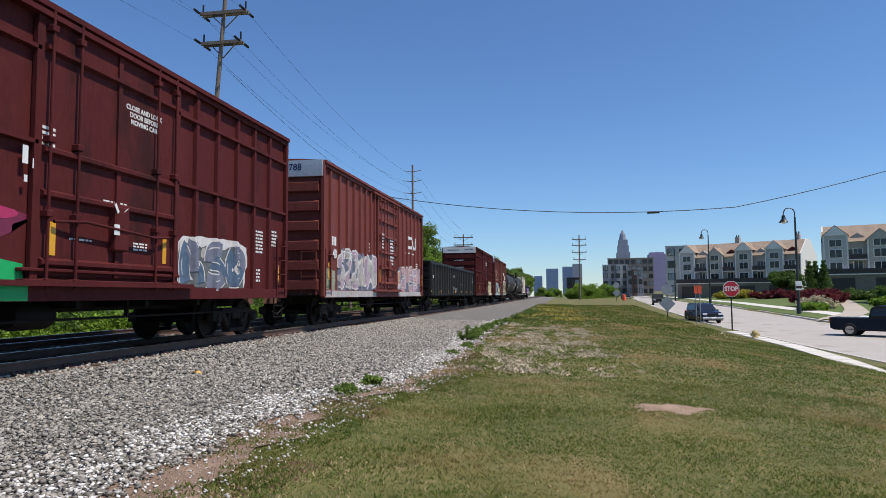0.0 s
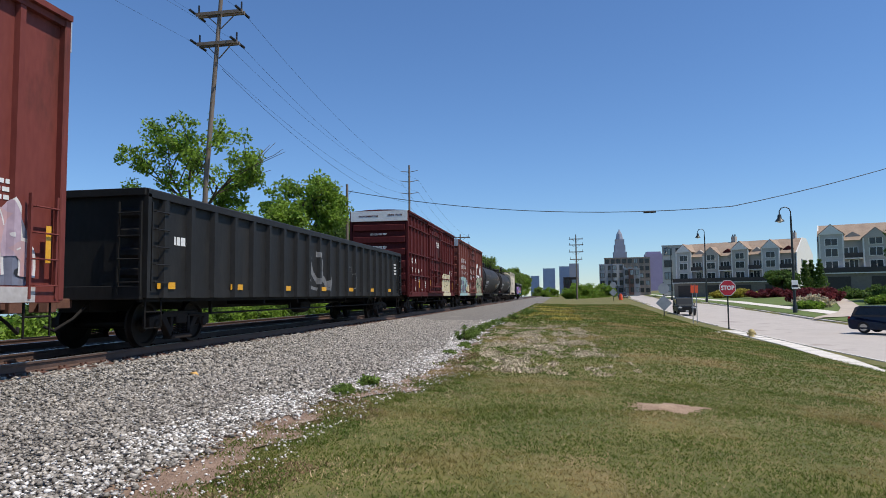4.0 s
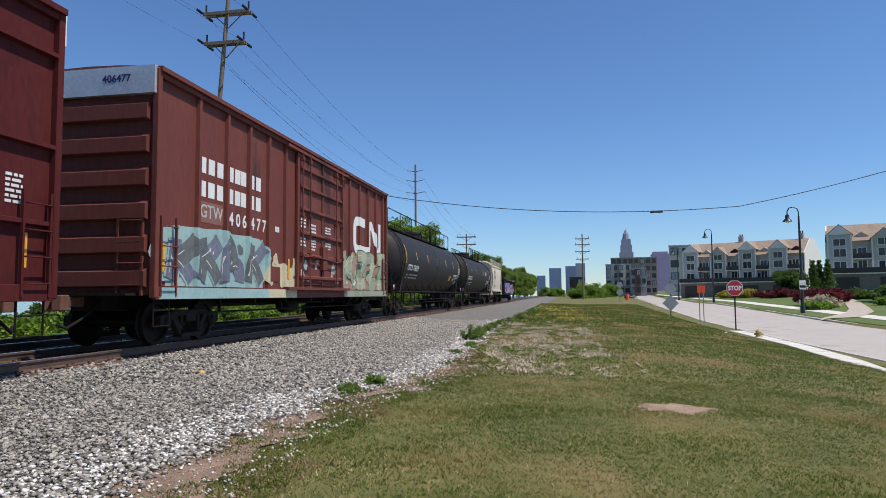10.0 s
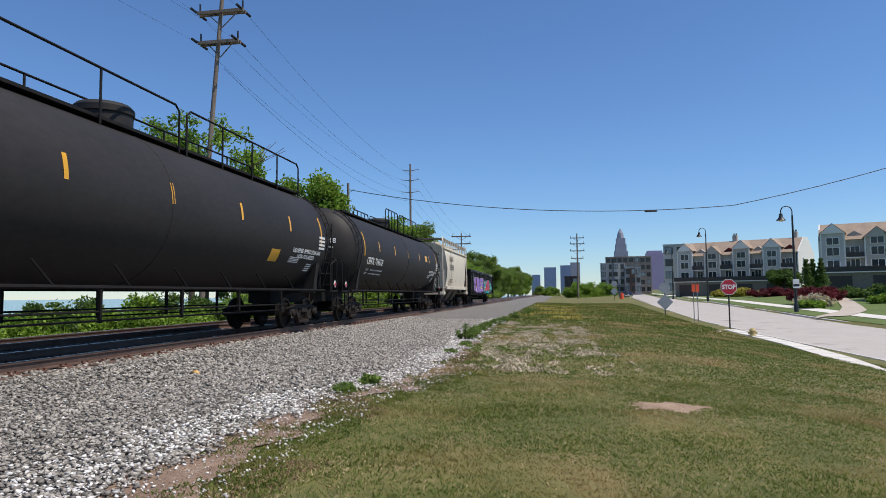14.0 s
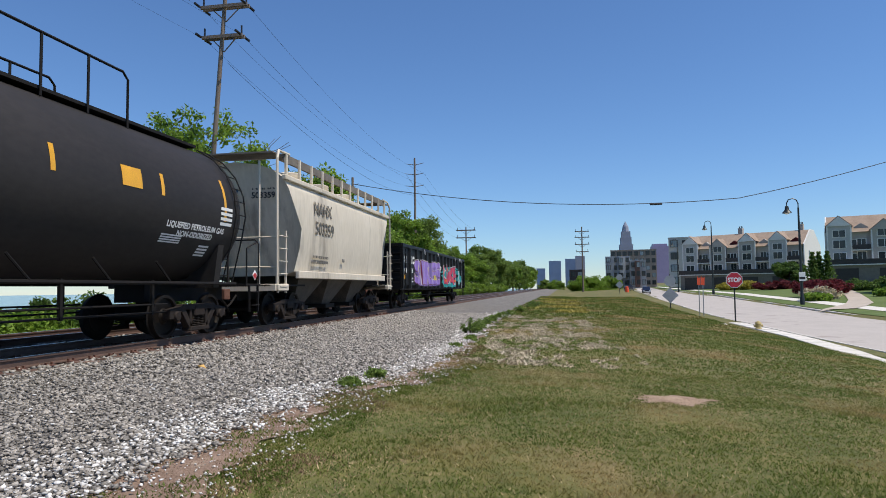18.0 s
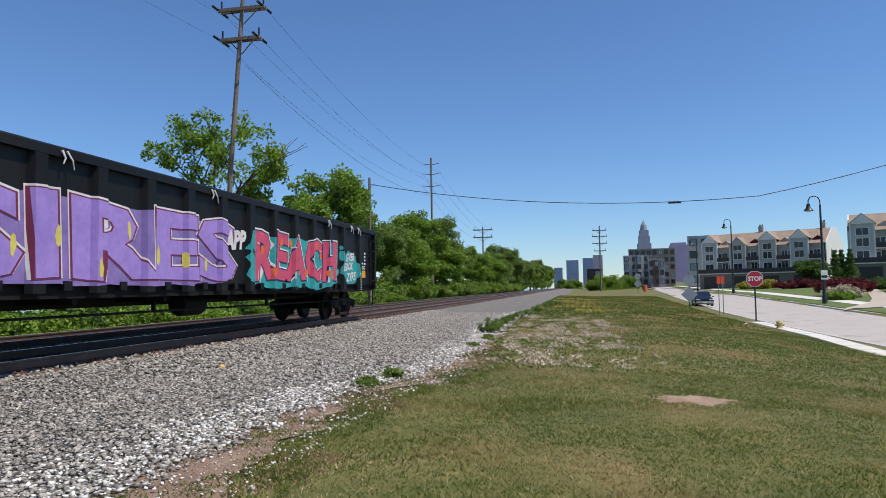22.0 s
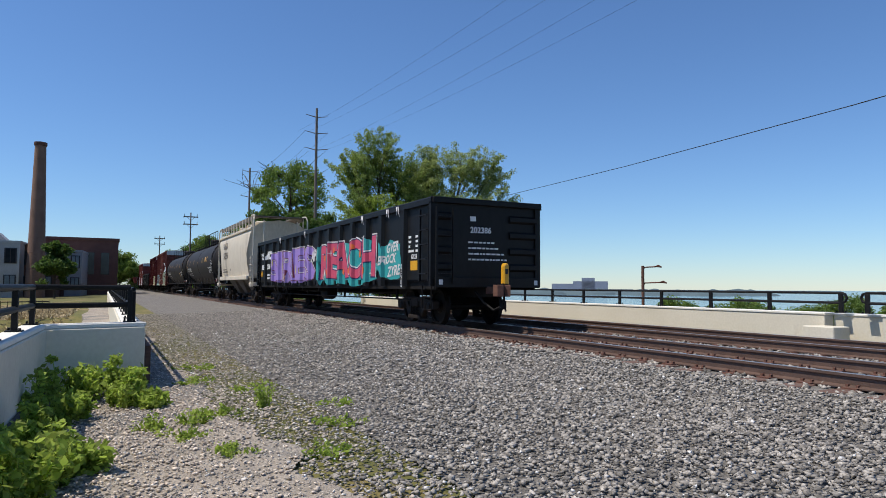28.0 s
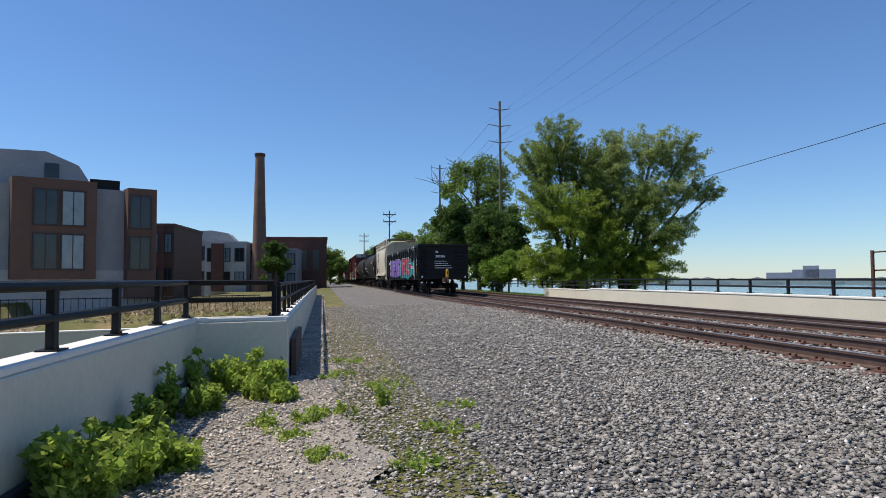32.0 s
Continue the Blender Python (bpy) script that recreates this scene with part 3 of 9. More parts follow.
def tag_bars(car, y0, y1, z0, z1, n, fills, edge, x, ribs, rib_out, seed, label, accents=(), ground=None, flame=0.15, thick=0.27, line=0.05):
    """Unreadable painted letters: a sprayed field with a ragged top, fat bent bars with outlines, marks and gleams."""
    rng = random.Random(seed)
    w, h = (y1 - y0) / n, z1 - z0
    field, lines, gleam = bmesh.new(), bmesh.new(), bmesh.new()
    body = [bmesh.new(), bmesh.new()]
    marks = [bmesh.new() for _ in accents]
    m = n * 7
    prev = None
    for k in range(m + 1):
        y = y0 + (y1 - y0) * k / m
        side = min(1.0, min(k, m - k) / 3 + 0.35)
        top = z0 + h * side * (1 - flame * rng.random() - 0.12 * (1 + math.sin(k * 0.9 + seed)) / 2)
        cur = (field.verts.new((0, y, z0)), field.verts.new((0, y + rng.uniform(-0.03, 0.03), top)))
        if prev:
            field.faces.new((prev[0], cur[0], cur[1], prev[1]))
        prev = cur
    for k in range(n):
        cy, tall = y0 + w * (k + 0.08), h * rng.uniform(0.74, 0.92)
        slant = rng.uniform(-0.12, 0.2) * w
        for q, f in enumerate(BAR_FORMS[rng.randrange(5)]):
            pts = [(cy + w * 0.86 * (a + rng.uniform(-0.06, 0.06)) + slant * b, z0 + 0.1 * h + tall * 0.86 * b) for a, b in f]
            pts = curve_of(*pts)
            t = w * thick * rng.uniform(0.8, 1.15)
            stroke(lines, pts, t + line * 2)
            stroke(body[(k + q) % 2], pts, t)
            stroke(gleam, [(a - t * 0.28, b + 0.02) for a, b in pts[1:5]], 0.022)
        for _ in range(2):
            blob(gleam, cy + rng.uniform(0.1, 0.9) * w, z0 + h * rng.uniform(0.25, 0.85), 0.03, 0.04, rng, 7, 0.3)
        for i in range(len(accents)):
            for _ in range(2):
                blob(marks[i], cy + rng.uniform(0.0, 0.95) * w, z0 + h * rng.uniform(0.08, 0.8), w * rng.uniform(0.07, 0.18), h * rng.uniform(0.04, 0.13), rng, 10, 0.35)
        for _ in range(rng.randrange(3)):
            c = cy + rng.uniform(0.1, 0.9) * w
            stroke(lines, [(c, z0 + h * 0.35), (c + 0.01, z0 + h * 0.1)], 0.02)
    sprayed(car, field, ground or fills[0], x, ribs, rib_out, 3, label=label)
    for i, mm in enumerate(accents):
        sprayed(car, marks[i], mm, x, ribs, rib_out, 4 + i)
    k = 4 + len(accents)
    sprayed(car, lines, edge, x, ribs, rib_out, k)
    for i in (0, 1):
        sprayed(car, body[i], fills[i], x, ribs, rib_out, k + 1 + i)
    sprayed(car, gleam, SPW, x, ribs, rib_out, k + 3)


def stencil(car, x, y, z, w, h, rows, material, seed=1, name="stencil"):
    """Small unreadable stencilled lines as bars."""
    rng = random.Random(seed)
    bm = bmesh.new()
    for k in range(rows):
        zz = z + h * (0.5 - (k + 0.5) / rows)
        yy = y - w / 2
        while yy < y + w / 2 - 0.03:
            d = min(rng.uniform(0.05, 0.16), y + w / 2 - yy)
            box(bm, x, x + 0.002, yy, yy + d, zz - h / rows * 0.28, zz + h / rows * 0.28)
            yy += d + 0.03
    tagged(part(name, bm, material, car, "white stencilled lines"), kind="stuff")


def spray(name, c, c2=None, rough=0.55):
    c2 = c2 or tuple(v * 0.8 for v in c)
    return surface(name, c2, c, rough, scale=1.6, fine=9, bump=0.03)


SPW, SPK, SPN = spray("white_spray", (0.72, 0.70, 0.68), (0.58, 0.54, 0.52)), spray("black_spray", (0.02, 0.02, 0.024)), spray("navy_spray", (0.018, 0.024, 0.10))
SPP, SPR, SPT = spray("violet_spray", (0.36, 0.24, 0.60), (0.28, 0.18, 0.50)), spray("coral_spray", (0.60, 0.08, 0.14), (0.48, 0.06, 0.12)), spray("teal_spray", (0.03, 0.34, 0.33), (0.025, 0.25, 0.26))
SPC, SPB, SPO = spray("cream_spray", (0.62, 0.55, 0.36), (0.52, 0.46, 0.30)), spray("steel_blue_spray", (0.10, 0.16, 0.24), (0.06, 0.09, 0.14)), spray("orange_spray", (0.75, 0.16, 0.03))
SPH = spray("pale_grey_spray", (0.52, 0.49, 0.47), (0.36, 0.32, 0.30))
SPLV = spray("lilac_spray", (0.50, 0.38, 0.45), (0.36, 0.27, 0.33))
SPPG, SPDG, SPEM, SPFL = spray("pale_green_spray", (0.44, 0.46, 0.33), (0.34, 0.37, 0.26)), spray("dark_green_spray", (0.045, 0.06, 0.04)), spray("emerald_spray", (0.03, 0.20, 0.10), (0.02, 0.12, 0.07)), spray("flame_beige_spray", (0.42, 0.29, 0.22), (0.30, 0.17, 0.125))
rng_a = random.Random(44)
SPV = spray("dusky_violet_spray", (0.26, 0.18, 0.44), (0.18, 0.12, 0.32))
SPSL = spray("slate_spray", (0.20, 0.21, 0.27), (0.12, 0.13, 0.18))
SPD = spray("dull_grey_spray", (0.16, 0.17, 0.16), (0.08, 0.09, 0.10))
SPG, SPM, SPY = spray("bright_green_spray", (0.01, 0.42, 0.12)), spray("plum_spray", (0.18, 0.02, 0.06)), spray("straw_spray", (0.7, 0.6, 0.12))
SPGR, SPPI, SPA = spray("grey_green_spray", (0.33, 0.36, 0.26), (0.22, 0.26, 0.18)), spray("pink_spray", (0.55, 0.33, 0.33), (0.42, 0.30, 0.32)), spray("aqua_spray", (0.34, 0.50, 0.48), (0.26, 0.40, 0.40))
SIGNG = surface("galvanized_panel", (0.45, 0.46, 0.47), (0.6, 0.6, 0.6), 0.4, 0.4, scale=2, fine=20)


def boxcar(y0, L, paint, label, top, post_at, rails=(), door=(0.47, 0.68), sign=None, trim=None):
    """A boxcar. post_at: the y of its side posts; rails: heights of its side rails; door: fractions of its length."""
    car = thing("boxcar", label, "boxcar", pose(TRACK_X, y0, 0), "freight cars of the train")
    trim = trim or paint
    a, b, eave = 0.4, L - 0.4, top - 0.06
    part("body", box(bmesh.new(), -1.44, 1.44, a, b, 1.02, eave), paint, car)
    bm = prism(bmesh.new(), [(-1.6, eave - 0.06), (1.6, eave - 0.06), (1.6, eave + 0.03), (0.7, top + 0.04), (0, top + 0.06), (-0.7, top + 0.04), (-1.6, eave + 0.03)], "y", a - 0.03, b + 0.03)
    part("roof", bm, paint, car)
    rib = mesh_of("roof_rib", prism(bmesh.new(), [(-1.5, eave + 0.06), (0, top + 0.09), (1.5, eave + 0.06), (1.5, eave + 0.02), (0, top + 0.04), (-1.5, eave + 0.02)], "y", -0.05, 0.05), paint)
    for k in range(11):
        part("roof_rib", rib, paint, car).location = (0, a + (b - a) * (k + 0.5) / 11, 0)
    for s in (-1, 1):
        x = s * 1.44
        part("side_sill", box(bmesh.new(), min(x, x + s * 0.1), max(x, x + s * 0.1), a, b, 0.92, 1.16), paint, car, bevel=0.008)
        part("top_chord", box(bmesh.new(), min(x, x + s * 0.09), max(x, x + s * 0.09), a, b, eave - 0.16, eave - 0.065), paint, car)
    bm = prism(bmesh.new(), [(1.44, -0.07), (1.52, -0.05), (1.52, 0.05), (1.44, 0.07)], "z", 1.16, eave - 0.165)
    post = mesh_of("side_post", bm, paint)
    d0, d1 = a + (b - a) * door[0], a + (b - a) * door[1]
    ribs = []
    for y in post_at:
        for s in (0, 180):
            part("side_post", post, paint, car).matrix_basis = pose(0, y, 0) @ pose(0, 0, 0, 0, 0, s)
        ribs.append((y - 0.06, y + 0.06))
    for z in rails:
        for lo, hi in ((a, d0), (d1, b)):
            for s in (-1, 1):
                bm = prism(bmesh.new(), [(s * 1.44, z - 0.05), (s * 1.54, z - 0.03), (s * 1.54, z + 0.03), (s * 1.44, z + 0.05)], "y", lo, hi)
                part("side_rail", bm, paint, car)
    # corner posts
    for y in (a, b):
        for s in (-1, 1):
            part("corner_post", box(bmesh.new(), s * 1.5 - 0.08, s * 1.5 + 0.05, y - 0.06, y + 0.06, 0.95, eave), trim, car, bevel=0.015)
    # plug door on both sides
    for s in (-1, 1):
        fx = s * 1.45
        o = lambda d: (min(fx, fx + s * d), max(fx, fx + s * d))
        dr = part("door", box(bmesh.new(), *o(0.06), d0 + 0.08, d1 - 0.08, 1.3, eave - 0.2), paint if trim is paint else trim, car, "maroon plug door with lock rods")
        for z in (1.49, 2.5, 3.15, 4.68) if rails else (1.5, 2.15, 2.8, 3.5, 4.15, 4.7):
            part("door_rail", prism(bmesh.new(), [(fx + s * 0.06, z - 0.07), (fx + s * 0.14, z - 0.03), (fx + s * 0.14, z + 0.03), (fx + s * 0.06, z + 0.07)], "y", d0 + 0.08, d1 - 0.08), paint, dr)
        part("door_stile", box(bmesh.new(), *o(0.1), (d0 + d1) / 2 - 0.05, (d0 + d1) / 2 + 0.05, 1.3, eave - 0.2), paint, dr)
        for k, y in enumerate((d0 + 0.16, d0 + 0.75, d1 - 0.75, d1 - 0.16)):
            part("lock_rod", tube(bmesh.new(), [(fx + s * 0.15, y, 1.1), (fx + s * 0.15, y, eave - 0.08)], 0.024, 8), paint, dr, smooth=True)
            for z in (1.2, 2.2, 3.3, eave - 0.35):
                part("rod_guide", box(bmesh.new(), *(min(fx, fx + s * 0.19), max(fx, fx + s * 0.19)), y - 0.06, y + 0.06, z - 0.05, z + 0.05), paint, dr, bevel=0.01)
        part("door_track", box(bmesh.new(), *o(0.2), d0 - 0.9, d1 + 0.5, 1.14, 1.22), paint, car)
        part("upper_track", box(bmesh.new(), *o(0.16), d0 - 0.9, d1 + 0.5, eave - 0.2, eave - 0.12), paint, car)
        for y in (d0, d1):
            part("door_post", box(bmesh.new(), *o(0.09), y - 0.07, y + 0.07, 1.16, eave - 0.165), paint, car, bevel=0.01)
        part("lock_box", box(bmesh.new(), *o(0.2), (d0 + d1) / 2 - 0.18, (d0 + d1) / 2 + 0.18, 1.75, 2.5), paint, dr, bevel=0.02)
        part("hand_bar", tube(bmesh.new(), [(fx + s * 0.13, d0 + 0.3, 2.1), (fx + s * 0.2, d0 + 0.9, 2.15), (fx + s * 0.2, d1 - 0.9, 2.05), (fx + s * 0.13, d1 - 0.3, 2.1)], 0.025, 8), paint, dr, smooth=True)
    # corrugated ends
    for s, y in ((-1, a), (1, b)):
        for k in range(6):
            z = 1.35 + (eave - 1.9) * k / 5.4
            bm = prism(bmesh.new(), [(y, z - 0.2), (y + s * 0.14, z - 0.17), (y + s * 0.14, z + 0.1), (y, z + 0.17)], "x", -1.36, 1.36)
            part("end_rib", bm, paint, car)
        if sign:
            part("end_panel", box(bmesh.new(), -1.5, 1.5, min(y, y + s * 0.13), max(y, y + s * 0.13), eave - 0.5, eave + 0.03), sign, car, "white excess height panel")
        ladder(car, y + s * 0.13, -1.3 if s > 0 else 0.8, -0.8 if s > 0 else 1.3, 1.0, 2.6, 4, paint, "end", "end_ladder")
        part("end_platform", box(bmesh.new(), -1.2, 1.2, min(y, y + s * 0.42), max(y, y + s * 0.42), 1.0, 1.05), UNDER, car)
        part("brake_step", box(bmesh.new(), -1.45, -0.9, min(y, y + s * 0.3), max(y, y + s * 0.3), 1.75, 1.79), paint, car)
    for lo in (a + 0.12, b - 0.62):
        for s in (-1, 1):
            ladder(car, s * 1.53, lo, lo + 0.5, 0.98, 2.5, 4, paint)
    steps(car, L, 1.45, 0.95)
    under_gear(car, L)
    CARS.append((car, y0))
    return car, ribs, (a, b, d0, d1, eave)


def reflectors(car, x, ys, z=1.55, h=0.55, w=0.1):
    for y in ys:
        part("reflector", box(bmesh.new(), x, x + 0.003, y - w / 2, y + w / 2, z, z + h), YELLOW, car, "yellow reflective strip")


def even(a, b, n, skip=None):
    return [v for v in (a + (b - a) * (k + 0.5) / n for k in range(n)) if not skip or not skip[0] - 0.1 < v < skip[1] + 0.1]


def strip_logo(car, y, z, h, material, x, ribs, rib_out, layer=1, wide=1.0):
    """A railway emblem as one bent white stripe of even width."""
    def bend(cy, cz, r, a0, a1):
        return [(cy + r * math.cos(radians(a0 + (a1 - a0) * k / 5)), cz + r * math.sin(radians(a0 + (a1 - a0) * k / 5))) for k in range(6)]
    line = [(1.02, 0.875)] + bend(0.33, 0.67, 0.205, 90, 180) + bend(0.33, 0.33, 0.205, 180, 270) + bend(1.2, 0.33, 0.205, 270, 360)
    line += bend(1.57, 0.71, 0.165, 180, 55) + bend(2.29, 0.26, 0.14, 225, 360) + [(2.43, 1.0)]
    bm = bmesh.new()
    stroke(bm, [(y + a * h * wide, z + b * h) for a, b in line], h * 0.24)
    sprayed(car, bm, material, x, ribs, rib_out, layer, "emblem", "bent white stripe emblem")


# maroon boxcar with two rails, blue and green graffiti
L = 16.3
car, ribs, (a, b, d0, d1, eave) = boxcar(1.3, L, MAROON, "maroon boxcar with plug doors, side rails and grey-blue graffiti", 5.38, [1.0, 1.85, 2.7, 3.55, 4.4, 5.25, 6.1, 11.32, 12.19, 13.11, 13.99, 14.87], (3.23, 4.63), (0.426, 0.655))
reflectors(car, 1.512, (7.36, 10.2), 1.6, 0.5, 0.12)
reflectors(car, 1.51, (15.42,), 1.35, 0.45)
write(car, "CLOSE AND LOCK\nDOOR BEFORE\nMOVING CAR", 0.125, WHITE, (1.513, 9.5, 4.2), bold=0.003)
stencil(car, 1.446, 14.4, 2.35, 0.4, 0.6, 7, WHITE, 3)
stencil(car, 1.446, 15.3, 2.5, 0.35, 0.45, 5, WHITE, 4)
stencil(car, 1.446, 14.35, 1.5, 0.22, 0.35, 4, WHITE, 14)
stencil(car, 1.512, 7.22, 3.36, 0.26, 0.32, 4, WHITE, 5)
stencil(car, 1.512, 9.46, 1.87, 0.4, 0.16, 3, WHITE, 6)
stencil(car, 1.512, 7.95, 1.88, 0.5, 0.05, 1, WHITE, 7)
stencil(car, 1.512, 8.75, 2.58, 0.6, 0.05, 1, WHITE, 15)
for y, z, w, h in ((6.78, 3.0, 0.1, 0.26), (6.95, 2.9, 0.07, 0.14), (6.8, 2.66, 0.06, 0.1), (8.62, 2.1, 0.14, 0.18)):
    part("paper_label", box(bmesh.new(), 1.53 if y < 7 else 1.655, 1.533 if y < 7 else 1.658, y - w / 2, y + w / 2, z - h / 2, z + h / 2), WHITE, car, "white paper label")
for y, t in ((8.6, -1), (8.85, 1)):
    part("stencil", prism(bmesh.new(), [(y - 0.06, 2.46 - t * 0.05), (y - 0.02, 2.50 - t * 0.05), (y + 0.07, 2.46 + t * 0.05), (y + 0.03, 2.42 + t * 0.05)], "x", 1.655, 1.658), WHITE, car)
for z, dx in ((1.40, 0.12), (1.24, 0.16)):
    part("door_sill", box(bmesh.new(), 1.45, 1.45 + dx, d0 - 0.25, d1 + 0.1, z - 0.05, z), MAROON, car, bevel=0.01)
bm = bmesh.new()
blob(bm, 12.22, 1.68, 1.5, 0.58, random.Random(5), 46, 0.05, 0.8)
for v in bm.verts:
    v.co.z = max(v.co.z, 1.18)
sprayed(car, bm, SPW, 1.44, ribs, 0.08, 1, label="white-edged grey and blue graffiti letters")
tag_bars(car, 10.9, 13.55, 1.17, 2.16, 3, (SPB, SPSL), SPW, 1.44, ribs, 0.08, 15, "grey-blue painted letters", ground=SPD, flame=0.04, thick=0.36, line=0.03, accents=(SPB, SPH))
bm = bmesh.new()
blob(bm, 5.4, 2.0, 1.45, 0.35, random.Random(8), 18, 0.2, 0.6)
sprayed(car, bm, SPM, 1.44, ribs, 0.08, 2, label="plum, pink and green graffiti")
bm = bmesh.new()
blob(bm, 5.6, 2.16, 1.2, 0.10, random.Random(9), 14, 0.15, 0.7)
sprayed(car, bm, spray("pink_spray", (0.45, 0.03, 0.12)), 1.44, ribs, 0.08, 3)
bm = bmesh.new()
blob(bm, 5.4, 1.25, 1.5, 0.28, random.Random(10), 20, 0.06, 0.95)
for v in bm.verts:
    v.co.z = max(v.co.z, 1.17)
sprayed(car, bm, SPG, 1.44, ribs, 0.08, 2)
part("green_sill_paint", box(bmesh.new(), 1.541, 1.544, 3.9, 6.9, 0.93, 1.15), SPG, car)

# red boxcar with white graffiti
L = 16.3
dd = (0.4 + 15.5 * 0.42, 0.4 + 15.5 * 0.62)
car, ribs, (a, b, d0, d1, eave) = boxcar(19.8, L, REDOX, "faded red boxcar with white graffiti and a pale emblem", 5.4, [1.1, 2.05, 2.9, 3.68, 4.45, 5.2, 5.9, 6.5, 10.65, 11.5, 12.4, 13.25, 14.15, 15.05], (), (0.42, 0.62), SIGNG)
write(car, "405788", 0.3, SPN, (0.35, a - 0.135, eave - 0.2), FRONT, 0.004)
stencil(car, 1.56, d0 + 0.7, 3.3, 0.5, 0.7, 5, WHITE, 21)
stencil(car, 1.56, d1 - 0.9, 2.9, 0.8, 1.2, 8, WHITE, 22)
for body, y in (("40", 1.57), ("57", 2.47), ("88", 3.29)):
    write(car, body, 0.42, WHITE, (1.478, y, 2.38), bold=0.012)
for y in (1.43, 1.7):
    part("mark_bar", box(bmesh.new(), 1.442, 1.446, y - 0.1, y + 0.1, 2.68, 2.98), WHITE, car, "white reporting mark bar")
strip_logo(car, 12.6, 3.32, 0.64, WHITE, 1.44, ribs, 0.08)
stencil(car, 1.447, 13.3, 3.1, 2.2, 0.14, 1, WHITE, 25)
stencil(car, 1.447, 14.6, 2.5, 0.9, 0.34, 3, WHITE, 26)
stencil(car, 1.447, 5.9, 2.9, 0.28, 0.4, 3, WHITE, 27)
tag_bars(car, 1.9, d0 - 0.3, 1.17, 2.72, 6, (SPLV, SPH), SPW, 1.44, ribs, 0.08, 31, "lilac graffiti letters with white edges and grey marks", accents=(SPPI, SPH, SPK), ground=SPSL, flame=0.08, thick=0.36, line=0.06)
tag_bars(car, d1 + 0.2, b - 0.5, 1.17, 2.4, 6, (SPLV, SPPI), SPW, 1.44, ribs, 0.08, 32, "lilac and pink graffiti letters with white edges", accents=(SPH, SPK), ground=SPSL, flame=0.3, thick=0.36, line=0.055)
for y0_, y1_ in ((0.5, d0 - 0.4), (d1 + 0.3, b - 0.5)):
    part("sill_paint", box(bmesh.new(), 1.541, 1.544, y0_, y1_, 0.93, 1.15), SPH, car, "pale paint sprayed over the sill")
bm = bmesh.new()
blob(bm, 1.1, 1.45, 0.62, 0.42, random.Random(61), 18, 0.08, 0.7)
sprayed(car, bm, SPGR, 1.44, ribs, 0.08, 2, label="pale green-grey sprayed patch")
reflectors(car, 1.56, (0.75, d0 + 0.1, d1 + 0.2, b - 0.3), 1.5)

# maroon boxcar, lettered, cream graffiti
L = 16.2
dd = (6.26, 9.99)
car, ribs, (a, b, d0, d1, eave) = boxcar(59.4, L, MAROON, "clean maroon boxcar with white lettering and cream graffiti", 5.38, [1.13, 2.0, 2.86, 3.71, 4.63, 5.55, 10.9, 11.8, 12.7, 13.6, 14.6], (2.05, 3.2, 4.6), (0.381, 0.623), WHITE)
write(car, "EXCESS HEIGHT CAR", 0.11, MAROON, (-0.55, a - 0.135, eave - 0.24), FRONT, 0.004)
write(car, "COER 173186", 0.13, MAROON, (0.85, a - 0.135, eave - 0.2), FRONT, 0.004)
for body, y, z in (("CO", 1.56, 2.82), ("ER", 2.42, 2.82), ("17", 1.56, 2.32), ("31", 2.42, 2.32), ("86", 3.26, 2.32)):
    write(car, body, 0.34, WHITE, (1.45, y, z), bold=0.012)
write(car, "CLOSE AND LOCK\nDOOR BEFORE\nMOVING CAR", 0.12, WHITE, (1.513, d1 - 0.95, 4.15), bold=0.003)
for k, (y, z, w, h, r) in enumerate(((2.42, 1.85, 0.45, 0.22, 2), (3.28, 1.85, 0.45, 0.3, 3), (4.15, 2.4, 0.2, 0.24, 1), (5.1, 1.6, 0.5, 0.4, 4), (0.8, 1.28, 0.4, 0.12, 2), (2.4, 1.35, 0.25, 0.2, 3), (4.2, 1.3, 0.5, 0.1, 2), (b - 1.6, 2.5, 0.3, 0.45, 6), (b - 0.7, 2.5, 0.3, 0.45, 6))):
    stencil(car, 1.447, y, z, w, h, r, WHITE, 40 + k)
for z, r in ((4.15, 2), (3.5, 3), (2.9, 3)):
    bm = bmesh.new()
    rng = random.Random(int(z * 10))
    for k in range(r):
        for q in range(4):
            box(bm, -0.45 + q * 0.22, -0.27 + q * 0.22 + rng.uniform(-0.03, 0.03), a - 0.148, a - 0.143, z - k * 0.055, z + 0.026 - k * 0.055)
    part("stencil", bm, WHITE, car, "white stencilled lines")
reflectors(car, 1.445, (0.85, 3.5, b - 0.5), 1.4, 0.5, 0.13)
reflectors(car, 1.512, (d0 + 0.25, d1 - 0.22), 1.4, 0.5, 0.12)
bm = bmesh.new()
blob(bm, 12.35, 1.72, 1.7, 0.66, random.Random(15), 26, 0.06, 0.9)
sprayed(car, bm, SPC, 1.44, ribs, 0.08, 1, label="cream graffiti with brown lines")
tag_bars(car, 10.75, 14.0, 1.0, 2.45, 4, (SPC, SPC), SPK, 1.44, ribs, 0.08, 17, "cream painted letters", flame=0.03, thick=0.44, line=0.022)
part("sill_paint", box(bmesh.new(), 1.541, 1.544, 10.9, 14.0, 0.93, 1.15), SPC, car, "cream paint sprayed over the sill")

